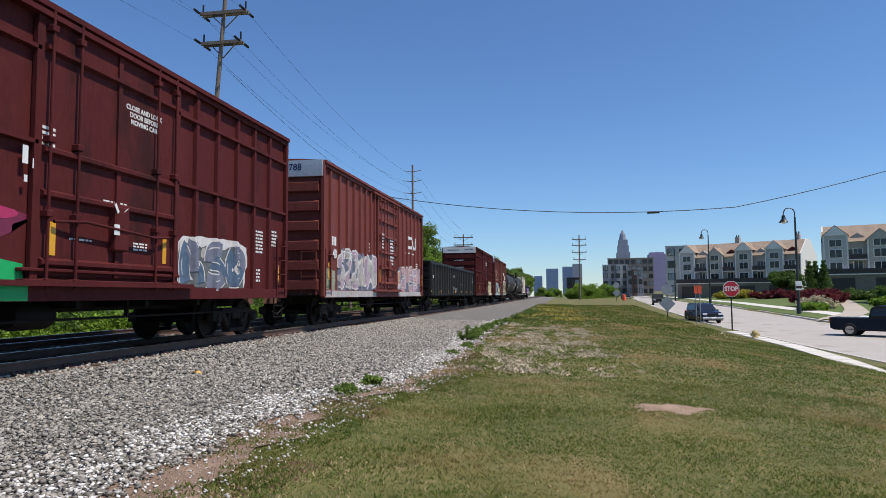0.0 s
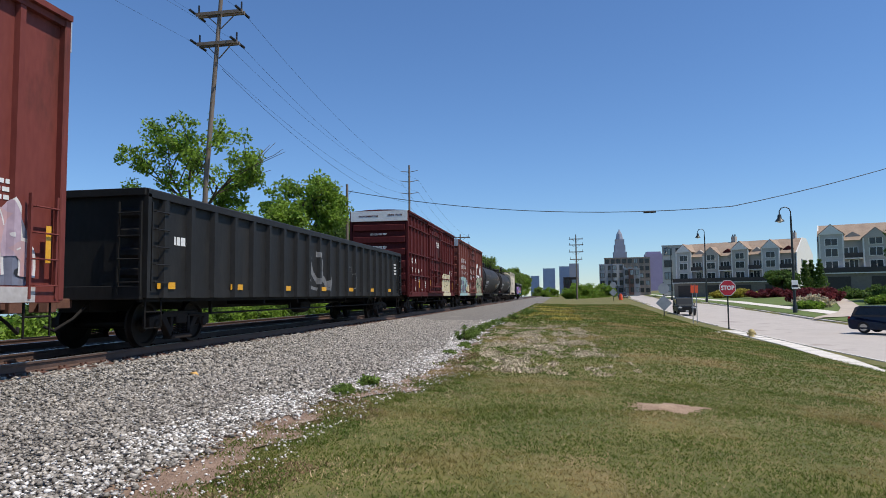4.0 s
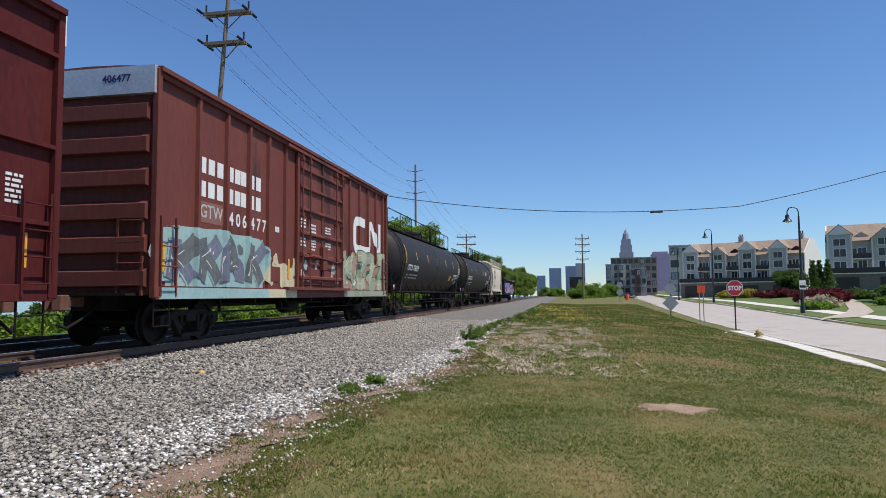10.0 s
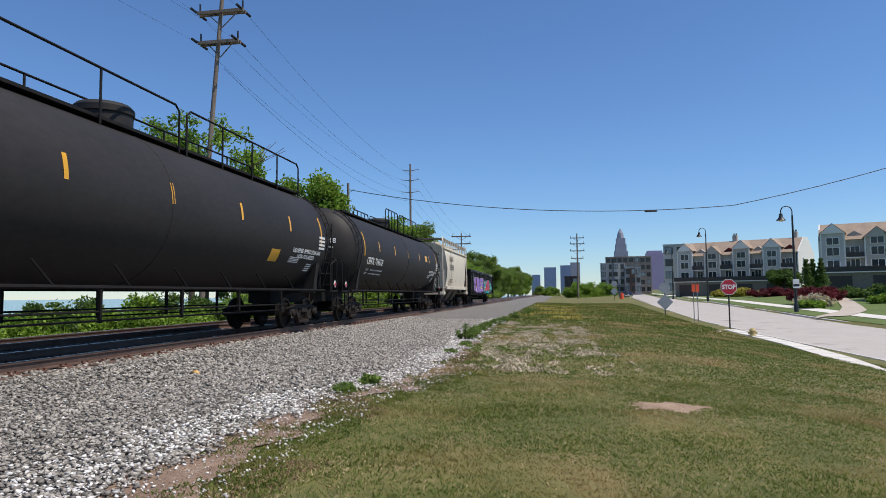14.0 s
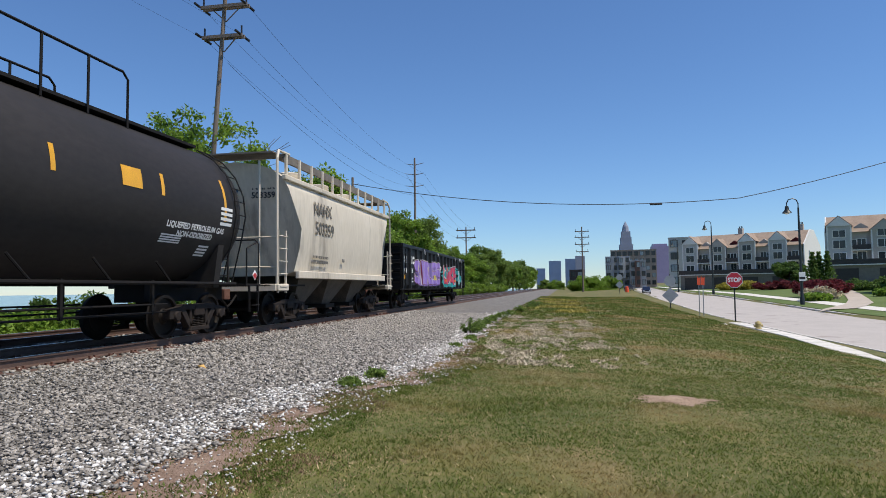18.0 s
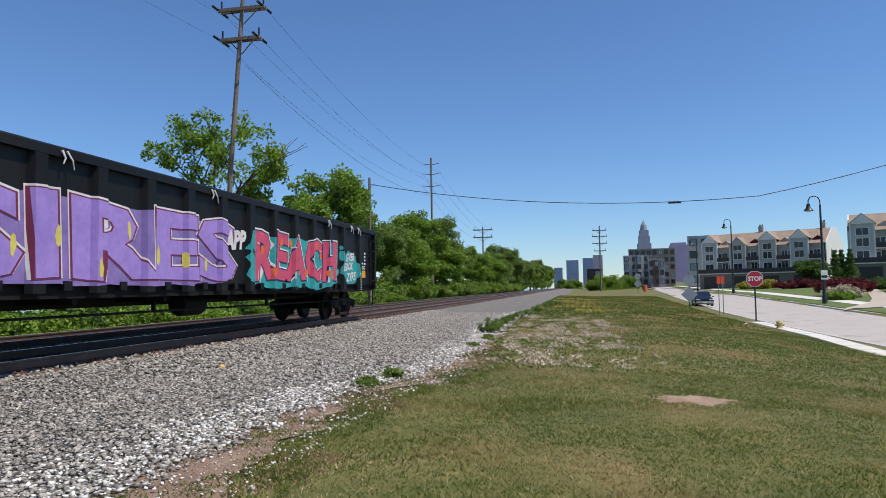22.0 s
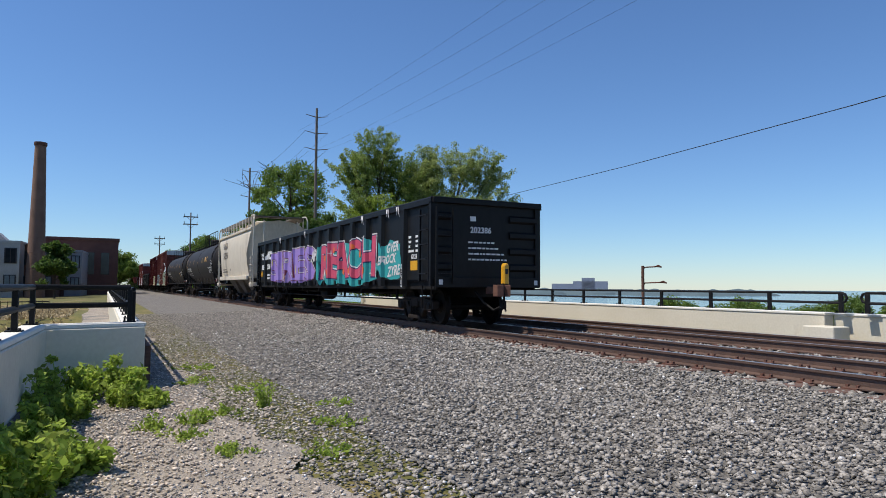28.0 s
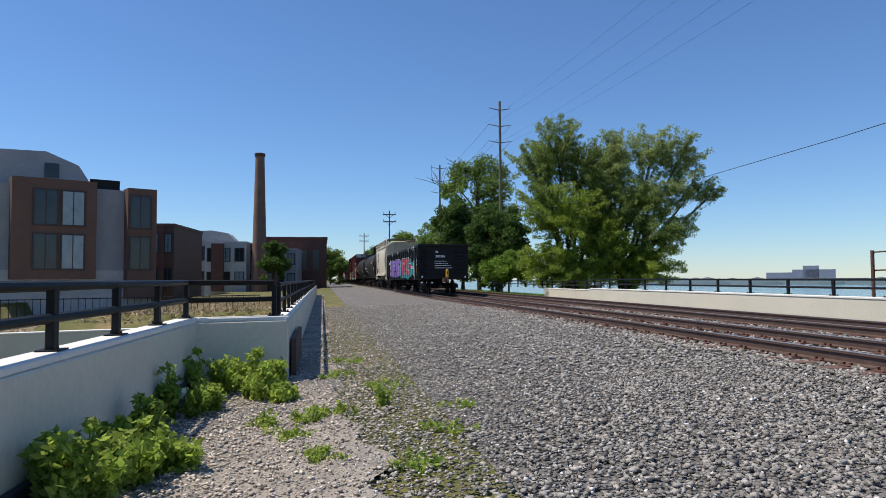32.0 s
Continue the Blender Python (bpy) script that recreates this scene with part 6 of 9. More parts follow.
# low cable across the street with a splice
wire((-17.0, 52.6, 9.75), (13.0, 51.7, 7.33), 1.0, 0.028, "thick black cable across the street")
wire((13.0, 51.7, 7.33), (45.0, 52.0, 17.5), 1.1, 0.028, "thick black cable across the street")
solid("cable_splice", tube(bmesh.new(), [(6.7, 51.85, 7.12), (7.6, 51.82, 7.12)], 0.09, 8), WIREM, "black splice case on the street cable", "splice case", smooth=True)
pole(-22.3, 4.5, 8.6, (), "slim bare wooden pole on the lake bank", (0, 0), 0.12, -4)
pts = [(-22.3, 4.4, 8.2), (-23.7, -3.4, 7.92), (-25.6, -14.8, 7.95), (-28.3, -30.0, 8.3), (-31.5, -48.5, 8.95), (-33.5, -60, 9.5), (-36, -75, 10.5)]
solid("power_wire", tube(bmesh.new(), pts, 0.02, 5), WIREM, "thick black cable along the lake bank", "wire", group="overhead wires")

# ---- street furniture ----
DARKG = surface("dark_green_lamp_paint", (0.012, 0.016, 0.015), (0.02, 0.026, 0.024), 0.45)
SIGNBACK = surface("sign_aluminium", (0.30, 0.31, 0.32), (0.4, 0.41, 0.42), 0.5, 0.5)
STOPRED = plain("stop_red", (0.46, 0.012, 0.03), 0.45)
ORANGE = plain("safety_orange", (0.85, 0.10, 0.03), 0.5)


def post_z(x, y):
    return street_z(x, y)


def street_lamp(x, y, top, label):
    z = post_z(x, y)
    l = grow(thing("street_lamp", label, "street lamp", pose(x, y, z), "street lamps"))
    part("post", lathe(bmesh.new(), [(0.16, 0), (0.16, 0.5), (0.11, 0.6), (0.10, 1.2), (0.065, top - 0.9), (0.06, top - 0.6)], "z", 14), DARKG, l, smooth=True)
    part("gooseneck", tube(bmesh.new(), [(0, 0, top - 0.7), (0, 0, top - 0.3), (-0.1, 0, top - 0.05), (-0.35, 0, top + 0.08), (-0.65, 0, top), (-0.78, 0, top - 0.25), (-0.78, 0, top - 0.5)], 0.04, 8), DARKG, l, smooth=True)
    b = part("bell", lathe(bmesh.new(), [(0.05, top - 0.45), (0.12, top - 0.5), (0.15, top - 0.75), (0.34, top - 0.98), (0.30, top - 1.0), (0.12, top - 0.8)], "z", 18, (-0.78, 0, 0)), DARKG, l, "dark bell-shaped lamp shade", smooth=True)
    part("globe", lathe(bmesh.new(), [(0.0, top - 1.1), (0.14, top - 1.06), (0.18, top - 0.96), (0.1, top - 0.85)], "z", 14, (-0.78, 0, 0)), WHITE, b, smooth=True)
    return l


L1 = street_lamp(17.25, 52.3, 7.75, "dark gooseneck street lamp with a bell shade")
street_lamp(18.3, 86.0, 9.0, "dark gooseneck street lamp further up the street")
street_lamp(19.5, 118.0, 9.0, "dark gooseneck street lamp further up the street")
for k, (dx, z0, z1) in enumerate(((0.0, 1.75, 2.4),)):
    sg = part("speed_sign" if k == 0 else "small_sign", box(bmesh.new(), -0.22, 0.22, -0.2, -0.18, z0, z1), WHITE, L1, "white rectangular sign plate", bevel=0.008)
    part("sign_bars", box(bmesh.new(), -0.2, 0.2, -0.206, -0.2, z0 + 0.12, z0 + 0.3), SPK, sg)


def sign_post(name, x, y, top, label, r=0.035):
    z = post_z(x, y)
    s = grow(thing(name, label, "sign", pose(x, y, z)))
    part("post", tube(bmesh.new(), [(0, 0, -0.3), (0, 0, top)], r, 8), DARKG, s)
    return s


def octagon(w):
    return [(w / 2 / math.cos(math.pi / 8) * math.cos(math.pi / 8 + k * math.pi / 4), w / 2 / math.cos(math.pi / 8) * math.sin(math.pi / 8 + k * math.pi / 4)) for k in range(8)]


s = sign_post("stop_sign", 8.22, 34.1, 2.35, "red octagonal stop sign on a dark post")
pl = part("sign_plate", prism(bmesh.new(), [(x, z + 2.0) for x, z in octagon(0.74)], "y", -0.055, -0.045), WHITE, s, "white-edged octagonal plate")
part("sign_face", prism(bmesh.new(), [(x, z + 2.0) for x, z in octagon(0.685)], "y", -0.06, -0.055), STOPRED, pl, "red octagonal face")
write(s, "STOP", 0.30, WHITE, (0, -0.064, 1.995), FRONT, 0.012, 0.85)
s = sign_post("warning_sign", 7.4, 48.2, 2.4, "grey back of a diamond and a round road sign")
part("diamond_plate", prism(bmesh.new(), [(0, 0.38), (0.55, 0.93), (0, 1.48), (-0.55, 0.93)], "y", -0.05, -0.04), SIGNBACK, s, "bare metal back of a diamond sign", bevel=0.003)
part("round_plate", lathe(bmesh.new(), [(0, -0.05), (0.38, -0.05), (0.38, -0.04), (0, -0.04)], "y", 24, (0, 0, 1.93)), SIGNBACK, s, "bare metal back of a round sign")
s = sign_post("warning_sign", 8.7, 105.0, 3.0, "grey backs of distant road signs")
part("diamond_plate", prism(bmesh.new(), [(0, 0.75), (0.6, 1.35), (0, 1.95), (-0.6, 1.35)], "y", -0.05, -0.04), SIGNBACK, s)
part("round_plate", lathe(bmesh.new(), [(0, -0.05), (0.46, -0.05), (0.46, -0.04), (0, -0.04)], "y", 24, (0, 0, 2.5)), SIGNBACK, s)
s = grow(thing("flag_sign", "small orange flags on two thin posts", "sign", pose(7.78, 39.7, post_z(7.78, 39.7))))
for x in (-0.11, 0.11):
    part("post", tube(bmesh.new(), [(x, 0, -0.2), (x, 0, 1.9)], 0.025, 6), SIGNBACK, s)
    part("flag", prism(bmesh.new(), [(x - 0.1, 1.75), (x + 0.08, 1.72), (x + 0.1, 2.2), (x, 2.12), (x - 0.08, 2.25)], "y", -0.04, -0.02), ORANGE, s, "orange cloth flag")
HYD = plain("faded_hydrant_yellow", (0.42, 0.33, 0.13), 0.6)
s = grow(thing("fire_hydrant", "short yellow fire hydrant at the pavement edge", "fire hydrant", pose(7.75, 28.6, post_z(7.75, 28.6))))
part("barrel", lathe(bmesh.new(), [(0.14, 0), (0.14, 0.05), (0.1, 0.07), (0.1, 0.2), (0.13, 0.22), (0.11, 0.28), (0.04, 0.33), (0, 0.34)], "z", 14), HYD, s, smooth=True)
for d in (-1, 1):
    part("outlet", tube(bmesh.new(), [(0, 0, 0.15), (d * 0.17, 0, 0.15)], 0.05, 10), HYD, s, smooth=True)
s = grow(thing("traffic_barrel", "distant orange traffic marker by the street", "traffic barrel", pose(11.0, 118.0, post_z(11.0, 118))))
part("drum", lathe(bmesh.new(), [(0.32, 0), (0.30, 0.4), (0.26, 1.0), (0.1, 1.05)], "z", 14), ORANGE, s)
# bridge lamp posts over the lake road
l = thing("bridge_lamp", "rusty double-arm lamp post beyond the parapet", "street lamp", pose(-32.6, -33.2, 0, 0, 0, 136))
part("post", tube(bmesh.new(), [(0, 0, -6), (0, 0, 2.45)], 0.1, 10), PLATE, l)
for q, d in ((2.4, 1.0), (1.35, 1.3)):
    part("arm", tube(bmesh.new(), [(0, 0, q - 0.3), (0.12, 0, q - 0.05), (d, 0, q)], 0.045, 8), PLATE, l)
    part("lamp_head", prism(bmesh.new(), [(d - 0.25, q + 0.02), (d + 0.2, q - 0.1), (d + 0.24, q - 0.02), (d, q + 0.12)], "y", -0.13, 0.13), PLATE, l, bevel=0.02)
# ---- buildings ----
SIDING = surface("grey_beige_siding", (0.36, 0.33, 0.29), (0.45, 0.41, 0.365), 0.85, scale=0.4, fine=6)
TRIM = surface("white_trim", (0.66, 0.64, 0.6), (0.76, 0.74, 0.7), 0.7)
SHINGLE = surface("tan_shingle", (0.26, 0.19, 0.14), (0.36, 0.275, 0.21), 0.95, scale=0.8, fine=5, bump=0.3)
GLASS = surface("window_glass", (0.012, 0.015, 0.018), (0.03, 0.036, 0.04), 0.12, scale=0.3, fine=2, bump=0.0)
BLIND = surface("pale_blind_glass", (0.16, 0.20, 0.22), (0.26, 0.31, 0.33), 0.15, scale=0.3, fine=2, bump=0.0)
DKBALC = surface("dark_balcony", (0.03, 0.022, 0.02), (0.05, 0.04, 0.036), 0.6)
GARAGE = surface("garage_shade", (0.16, 0.14, 0.12), (0.22, 0.19, 0.165), 0.9)
BRICKM = surface("dark_brick", (0.10, 0.045, 0.033), (0.15, 0.07, 0.053), 0.9, scale=1.5, fine=14)
BROWNP = surface("brown_panel", (0.105, 0.055, 0.038), (0.14, 0.075, 0.053), 0.75, scale=1, fine=10)
GREYP = surface("grey_panel", (0.26, 0.265, 0.275), (0.33, 0.335, 0.345), 0.7, scale=1, fine=8)
PALEP = surface("pale_panel", (0.40, 0.39, 0.37), (0.5, 0.49, 0.47), 0.75, scale=1, fine=8)
# far buildings: the blue of the air's haze is mixed into these colours
HAZE1 = surface("hazed_stone", (0.23, 0.25, 0.32), (0.28, 0.30, 0.37), 0.9, scale=0.05, fine=0.4, bump=0)
HAZE2 = surface("hazed_glass", (0.16, 0.22, 0.34), (0.2, 0.27, 0.4), 0.5, scale=0.05, fine=0.4, bump=0)
HAZE3 = surface("hazed_violet_glass", (0.26, 0.22, 0.36), (0.3, 0.26, 0.41), 0.5, scale=0.05, fine=0.4, bump=0)


def window(parent, x, z, w, h, y=0.0, glass=None, mullion=True, frame_m=None):
    f = part("window", box(bmesh.new(), x - w / 2 - 0.1, x + w / 2 + 0.1, y - 0.08, y - 0.005, z - 0.1, z + h + 0.1), frame_m or TRIM, parent)
    n = 2 if mullion else 1
    for k in range(n):
        a, b = x - w / 2 + w * k / n + 0.04, x - w / 2 + w * (k + 1) / n - 0.04
        part("pane", box(bmesh.new(), a, b, y - 0.09, y - 0.075, z, z + h), glass or GLASS, f)
    return f


def condo(m, n, label, seed, sx=0.9, sz=0.75):
    """A row of gabled town houses; local x along the front, front at y = 0 looking to -y."""
    h = thing("condo_house", label, "house", m, "town houses up the street")
    rng = random.Random(seed)
    W, D, E, T = n * 6.6, 12.0, 9.0, 12.6
    part("wall", box(bmesh.new(), 0, W, 0, D, 0.0, E), SIDING, h)
    part("garage_wall", box(bmesh.new(), -0.02, W + 0.02, -2.2, 0.1, -2.5, 2.3), GARAGE, h)
    part("deck", box(bmesh.new(), -0.2, W + 0.2, -2.6, 0.05, 2.3, 2.5), TRIM, h)
    part("deck_rail", box(bmesh.new(), -0.2, W + 0.2, -2.6, -2.54, 2.5, 3.5), DKBALC, h)
    bm = prism(bmesh.new(), [(-0.5, E - 0.1), (D + 0.5, E - 0.1), (D / 2 + 1.5, T), (D / 2 - 1.5, T)], "x", -0.3, W + 0.3)
    part("roof", bm, SHINGLE, h)
    for s in (0, 1):
        x = W if s else 0
        part("gable_wall", prism(bmesh.new(), [(-0.3, 0), (D + 0.3, 0), (D + 0.3, E), (D / 2 + 1.4, T + 0.1), (D / 2 - 1.4, T + 0.1), (-0.3, E)], "x", x - 0.32 if not s else x + 0.3, x - 0.1 if not s else x + 0.5), TRIM, h, "white end gable")
        for z in (3.2, 6.2):
            bm = box(bmesh.new(), x + 0.5, x + 0.54, 3.0, 3.8, z, z + 1.4)
            part("side_window", bm, GLASS, h)
    for k in range(n):
        c = 6.6 * k + 1.9
        gable = k % 2 == 0 or k == n - 1
        # projecting bay
        top = E + (1.2 if gable else 0.2)
        part("bay", box(bmesh.new(), c - 1.8, c + 1.8, -0.9, 0.0, 2.5, top), SIDING if k % 3 else PALEP, h)
        for s in (-1, 1):
            part("bay_trim", box(bmesh.new(), c + s * 1.8 - 0.12, c + s * 1.8 + 0.12, -0.98, -0.9, 2.5, top), TRIM, h)
        bm = prism(bmesh.new(), [(c - 2.1, top), (c + 2.1, top), (c, top + 2.1)], "y", -1.1, 5.0)
        part("bay_roof", bm, SHINGLE, h)
        part("bay_gable", prism(bmesh.new(), [(c - 1.9, top - 0.02), (c + 1.9, top - 0.02), (c, top + 1.9)], "y", -1.16, -1.1), TRIM if gable else SIDING, h)
        for z, hh in ((2.8, 2.0), (5.8, 1.5), (8.0, 1.3)):
            window(h, c, z, 1.9, hh, -0.9)
        # recessed bay with balcony
        c2 = 6.6 * k + 5.2
        for z in (3.0, 5.8):
            window(h, c2, z - 0.3 if z > 5 else z, 1.3, 2.0, 0.0)
            window(h, c2 + 1.1 if rng.random() < 0.5 else c2 - 1.1, z, 0.7, 1.6, 0.0, None, False)
        b = part("balcony", box(bmesh.new(), c2 - 1.35, c2 + 1.35, -1.3, 0.0, 5.2, 5.4), TRIM, h)
        part("balcony_rail", box(bmesh.new(), c2 - 1.35, c2 + 1.35, -1.32, -1.28, 5.4, 6.35), DKBALC, b)
        part("dormer", prism(bmesh.new(), [(c2 - 1.1, E + 0.1), (c2 + 1.1, E + 0.1), (c2 + 1.1, E + 0.9), (c2, E + 1.7), (c2 - 1.1, E + 0.9)], "y", 0.6, 4.5), MAROON if k % 2 else SIDING, h)
        part("garage_door", box(bmesh.new(), 6.6 * k + 1.0, 6.6 * k + 4.6, -2.26, -2.2, -2.4, 1.7), DKBALC, h)
        if k % 2:
            ch = part("chimney", box(bmesh.new(), c2 - 0.5, c2 + 0.5, 4.5, 5.5, T - 1.0, T + 1.4), SIDING, h)
            for d in (-0.25, 0.25):
                part("flue", tube(bmesh.new(), [(c2 + d, 5, T + 1.4), (c2 + d, 5, T + 1.9)], 0.16, 8), DKBALC, ch)
    h.scale = (sx, 0.9, sz)
    bpy.context.view_layer.update()
    return grow(h)


condo(pose(23.3, 133.5, 1.0, 0, 0, -32), 4, "long pale town house row with tan roofs and dark balconies", 3, 0.78)
condo(pose(39.6, 108.5, 1.8, 0, 0, -22), 4, "second pale town house row with gabled bays", 5, 0.85)


def block(m, W, D, H, floors, cols, wall_m, label, name="apartment_block", seed=1, accents=(), flat=True):
    """A flat-roofed block of flats with a grid of windows on its front (-y)."""
    b = thing(name, label, "apartment building", m, "apartment buildings")
    part("wall", box(bmesh.new(), 0, W, 0, D, -4, H), wall_m, b)
    part("parapet", box(bmesh.new(), -0.1, W + 0.1, -0.1, D + 0.1, H, H + 0.3), wall_m, b)
    rng = random.Random(seed)
    for x0, x1, z0, z1, out, mm in accents:
        part("panel", box(bmesh.new(), x0, x1, -out, 0.02, z0, z1), mm, b)
    fh = H / floors
    for i in range(cols):
        x = W * (i + 0.5) / cols
        out = max([a[4] for a in accents if a[0] < x < a[1]] or [0])
        for f in range(floors):
            window(b, x, f * fh + 0.9, min(1.9, W / cols * 0.6), fh * 0.52, -out, BLIND if rng.random() < 0.3 else GLASS, True, DKBALC)
    return grow(b) if m.translation.y > 0 else b


# far end of the street: pale modern blocks and an older brick pile
block(pose(14.8, 232, 0.5, 0, 0, -6), 8, 12, 10.2, 4, 4, GREYP, "modern grey apartment block at the street end", seed=2, accents=((0, 2.8, 0, 10.2, 0.6, GREYP), (4.6, 6.6, 3, 10.2, 0.9, PALEP)))
block(pose(22.6, 228, 0.5, 0, 0, -6), 5, 12, 8.6, 3, 3, GREYP, "modern dark grey apartment block", seed=3, accents=((1.4, 3.0, 0, 8.6, 0.8, BROWNP),))
block(pose(27.0, 176, 0.5, 0, 0, -12), 5.6, 10, 12.3, 4, 2, PALEP, "white corner apartment house up the street", seed=4, accents=((0, 2.2, 0, 9.2, 0.6, PALEP),))
block(pose(18.8, 264, 0.5, 0, 0, -6), 17, 14, 14.0, 5, 8, surface("tan_brick", (0.24, 0.19, 0.155), (0.31, 0.25, 0.21), 0.9), "older tan brick apartment pile", seed=5)
block(pose(2.5, 222, 0.2, 0, 0, -4), 4.5, 10, 6.0, 2, 2, DKBALC, "dark shed block beside the tracks", seed=6)


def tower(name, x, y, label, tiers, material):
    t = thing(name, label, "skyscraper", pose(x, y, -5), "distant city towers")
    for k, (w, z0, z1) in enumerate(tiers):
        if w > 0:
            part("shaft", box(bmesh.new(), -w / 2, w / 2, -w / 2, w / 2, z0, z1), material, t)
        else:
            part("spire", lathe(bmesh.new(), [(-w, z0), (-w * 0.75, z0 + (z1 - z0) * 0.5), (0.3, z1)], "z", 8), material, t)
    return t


def far(az, d):
    return d * math.sin(radians(-az)), d * math.cos(radians(az))


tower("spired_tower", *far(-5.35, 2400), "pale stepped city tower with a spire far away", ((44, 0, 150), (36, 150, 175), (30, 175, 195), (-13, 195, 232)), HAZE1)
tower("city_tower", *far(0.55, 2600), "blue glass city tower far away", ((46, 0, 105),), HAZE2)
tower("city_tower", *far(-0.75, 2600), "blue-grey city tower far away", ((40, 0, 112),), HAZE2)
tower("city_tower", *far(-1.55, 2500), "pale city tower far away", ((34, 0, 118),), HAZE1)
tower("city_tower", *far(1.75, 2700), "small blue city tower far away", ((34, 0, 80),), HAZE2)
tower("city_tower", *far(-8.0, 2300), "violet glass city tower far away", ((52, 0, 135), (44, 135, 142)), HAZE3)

# apartments beyond the sunken street
b = thing("apartment_block", "modern brown and grey apartment house with corner windows", "apartment building", pose(12.6, -58.9, -0.73, 0, 0, 28.4 + 180), "apartment buildings")
# local x runs along the front from its right end as seen from the tracks; front looks to -y
W = 24.0
part("wall", box(bmesh.new(), -W, 0, 0, 16, -3, 7.9), GREYP, b)
part("base", box(bmesh.new(), -W - 0.05, 0.05, -0.05, 0.1, -3, 2.2), PALEP, b)
for x0, x1, out in ((-2.1, 0.1, 1.2), (-10.0, -4.4, 1.4)):
    part("brown_bay", box(bmesh.new(), x0, x1, -out, 0.4, 1.6 if x0 < -5 else 0.2, 8.2 if x0 < -5 else 8.0), BROWNP, b)
    for z in (2.3, 5.2):
        n = 1 if x0 > -5 else 2
        for k in range(n):
            c = x0 + (x1 - x0) * (0.42 if n == 1 else 0.385 + 0.325 * k)
            window(b, c, z, 1.5, 2.2, -out, BLIND if (k + int(z)) % 3 == 0 else GLASS, True, DKBALC)
part("penthouse", prism(bmesh.new(), [(-12.5, 7.9), (-4.0, 7.9), (-5.2, 9.6), (-7.5, 10.4), (-12.5, 10.2)], "y", 1.5, 10), GREYP, b)
part("penthouse_window", box(bmesh.new(), -7.6, -6.6, 1.4, 1.5, 8.6, 9.6), GLASS, b)
b.scale = (1, 1, 1.144)
part("roof_rail", box(bmesh.new(), -4.6, -2.4, 0.3, 0.34, 7.9, 8.6), IRON, b)
window(b, -18.5, 3.0, 1.2, 2.0, 0.0, BLIND, True, DKBALC)
window(b, -5.2, 2.2, 0.7, 0.5, 0.0, GLASS, False, DKBALC)
window(b, -20.5, 5.8, 1.2, 2.0, 0.0, BLIND, True, DKBALC)
for x, y, w, hh, mm, lab, sd in ((16.6, -76, 2.6, 7.4, BROWNP, "brown flats wing beyond the corner house", 15), (17.5, -98, 5.2, 7.0, GREYP, "grey three-storey flats beyond the field", 11), (12.2, -96, 4.6, 6.6, PALEP, "pale three-storey flats beyond the field", 12), (9.0, -99, 5.6, 6.4, BROWNP, "brown three-storey flats beyond the field", 13), (5.2, -104, 3.6, 6.0, GREYP, "grey flats beside the brick works", 14)):
    bb = block(pose(x + w * 0.5, y, -0.6, 0, 0, 176), w + 1.0, 12, hh, 2, 3, mm, lab, seed=sd, accents=((1.0, 2.6, 0, hh, 0.7, BRICKM),))
ph = thing("roof_house", "grey sloped rooftop house on the flats", "rooftop house", pose(13.5, -101, 6.0))
part("roof_shell", prism(bmesh.new(), [(-3.2, 0), (4.5, 0), (4.5, 2.0), (1.0, 2.2), (-1.4, 1.8)], "y", -6, 0), GREYP, ph)
works = thing("brick_works", "old dark red brick factory beside a chimney", "factory", pose(-2.2, -112, -1))
part("wall", box(bmesh.new(), 0, 11, -14, 0, -1, 8.6), BRICKM, works)
part("cornice", box(bmesh.new(), -0.15, 11.15, -14.1, 0.15, 8.6, 9.0), BRICKM, works)
for k in range(5):
    part("arched_window", box(bmesh.new(), 1.2 + 2.0 * k, 2.3 + 2.0 * k, 0.0, 0.06, 3.5, 6.8), GLASS, works)
STACKM = surface("sooty_buff_brick", (0.15, 0.085, 0.06), (0.24, 0.145, 0.105), 0.9, scale=1.2, fine=14, stretch=(1, 1, 0.5))
ch = thing("chimney", "tall round brick chimney of the old factory", "chimney", pose(7.2, -96.0, -1))
for k in range(10):
    r0, r1 = 1.12 - 0.05 * k, 1.12 - 0.05 * (k + 1)
    part("course", lathe(bmesh.new(), [(r0, 1.96 * k), (r1, 1.96 * (k + 1) - 0.012)], "z", 24), STACKM, ch, smooth=True)
part("rim", lathe(bmesh.new(), [(0.68, 19.3), (0.74, 19.4), (0.74, 19.75), (0.55, 19.8)], "z", 24), BRICKM, ch, smooth=True)
# iron fence and lamp past the near railing
fence = thing("iron_fence", "thin black iron fence across the field", "fence")
for k in range(60):
    x = 2.0 + k * 0.28
    y = -40 + x * 0.5
    part("picket", box(bmesh.new(), x - 0.012, x + 0.012, y - 0.012, y + 0.012, -0.95, 0.15), IRON, fence)
part("fence_rail", tube(bmesh.new(), [(2.0, -39, 0.1), (18.6, -30.7, 0.1)], 0.025, 6), IRON, fence)
part("fence_rail", tube(bmesh.new(), [(2.0, -39, -0.8), (18.6, -30.7, -0.8)], 0.025, 6), IRON, fence)
lm = thing("garden_lamp", "grey gooseneck lamp by the sunken street", "street lamp", pose(8.0, -17.0, -2))
part("post", tube(bmesh.new(), [(0, 0, -0.5), (0, 0, 3.4)], 0.06, 8), SIGNBACK, lm)
part("gooseneck", tube(bmesh.new(), [(0, 0, 3.3), (0.05, 0, 3.75), (0.25, 0, 3.95), (0.45, 0, 3.75), (0.48, 0, 3.5)], 0.03, 8), SIGNBACK, lm, smooth=True)
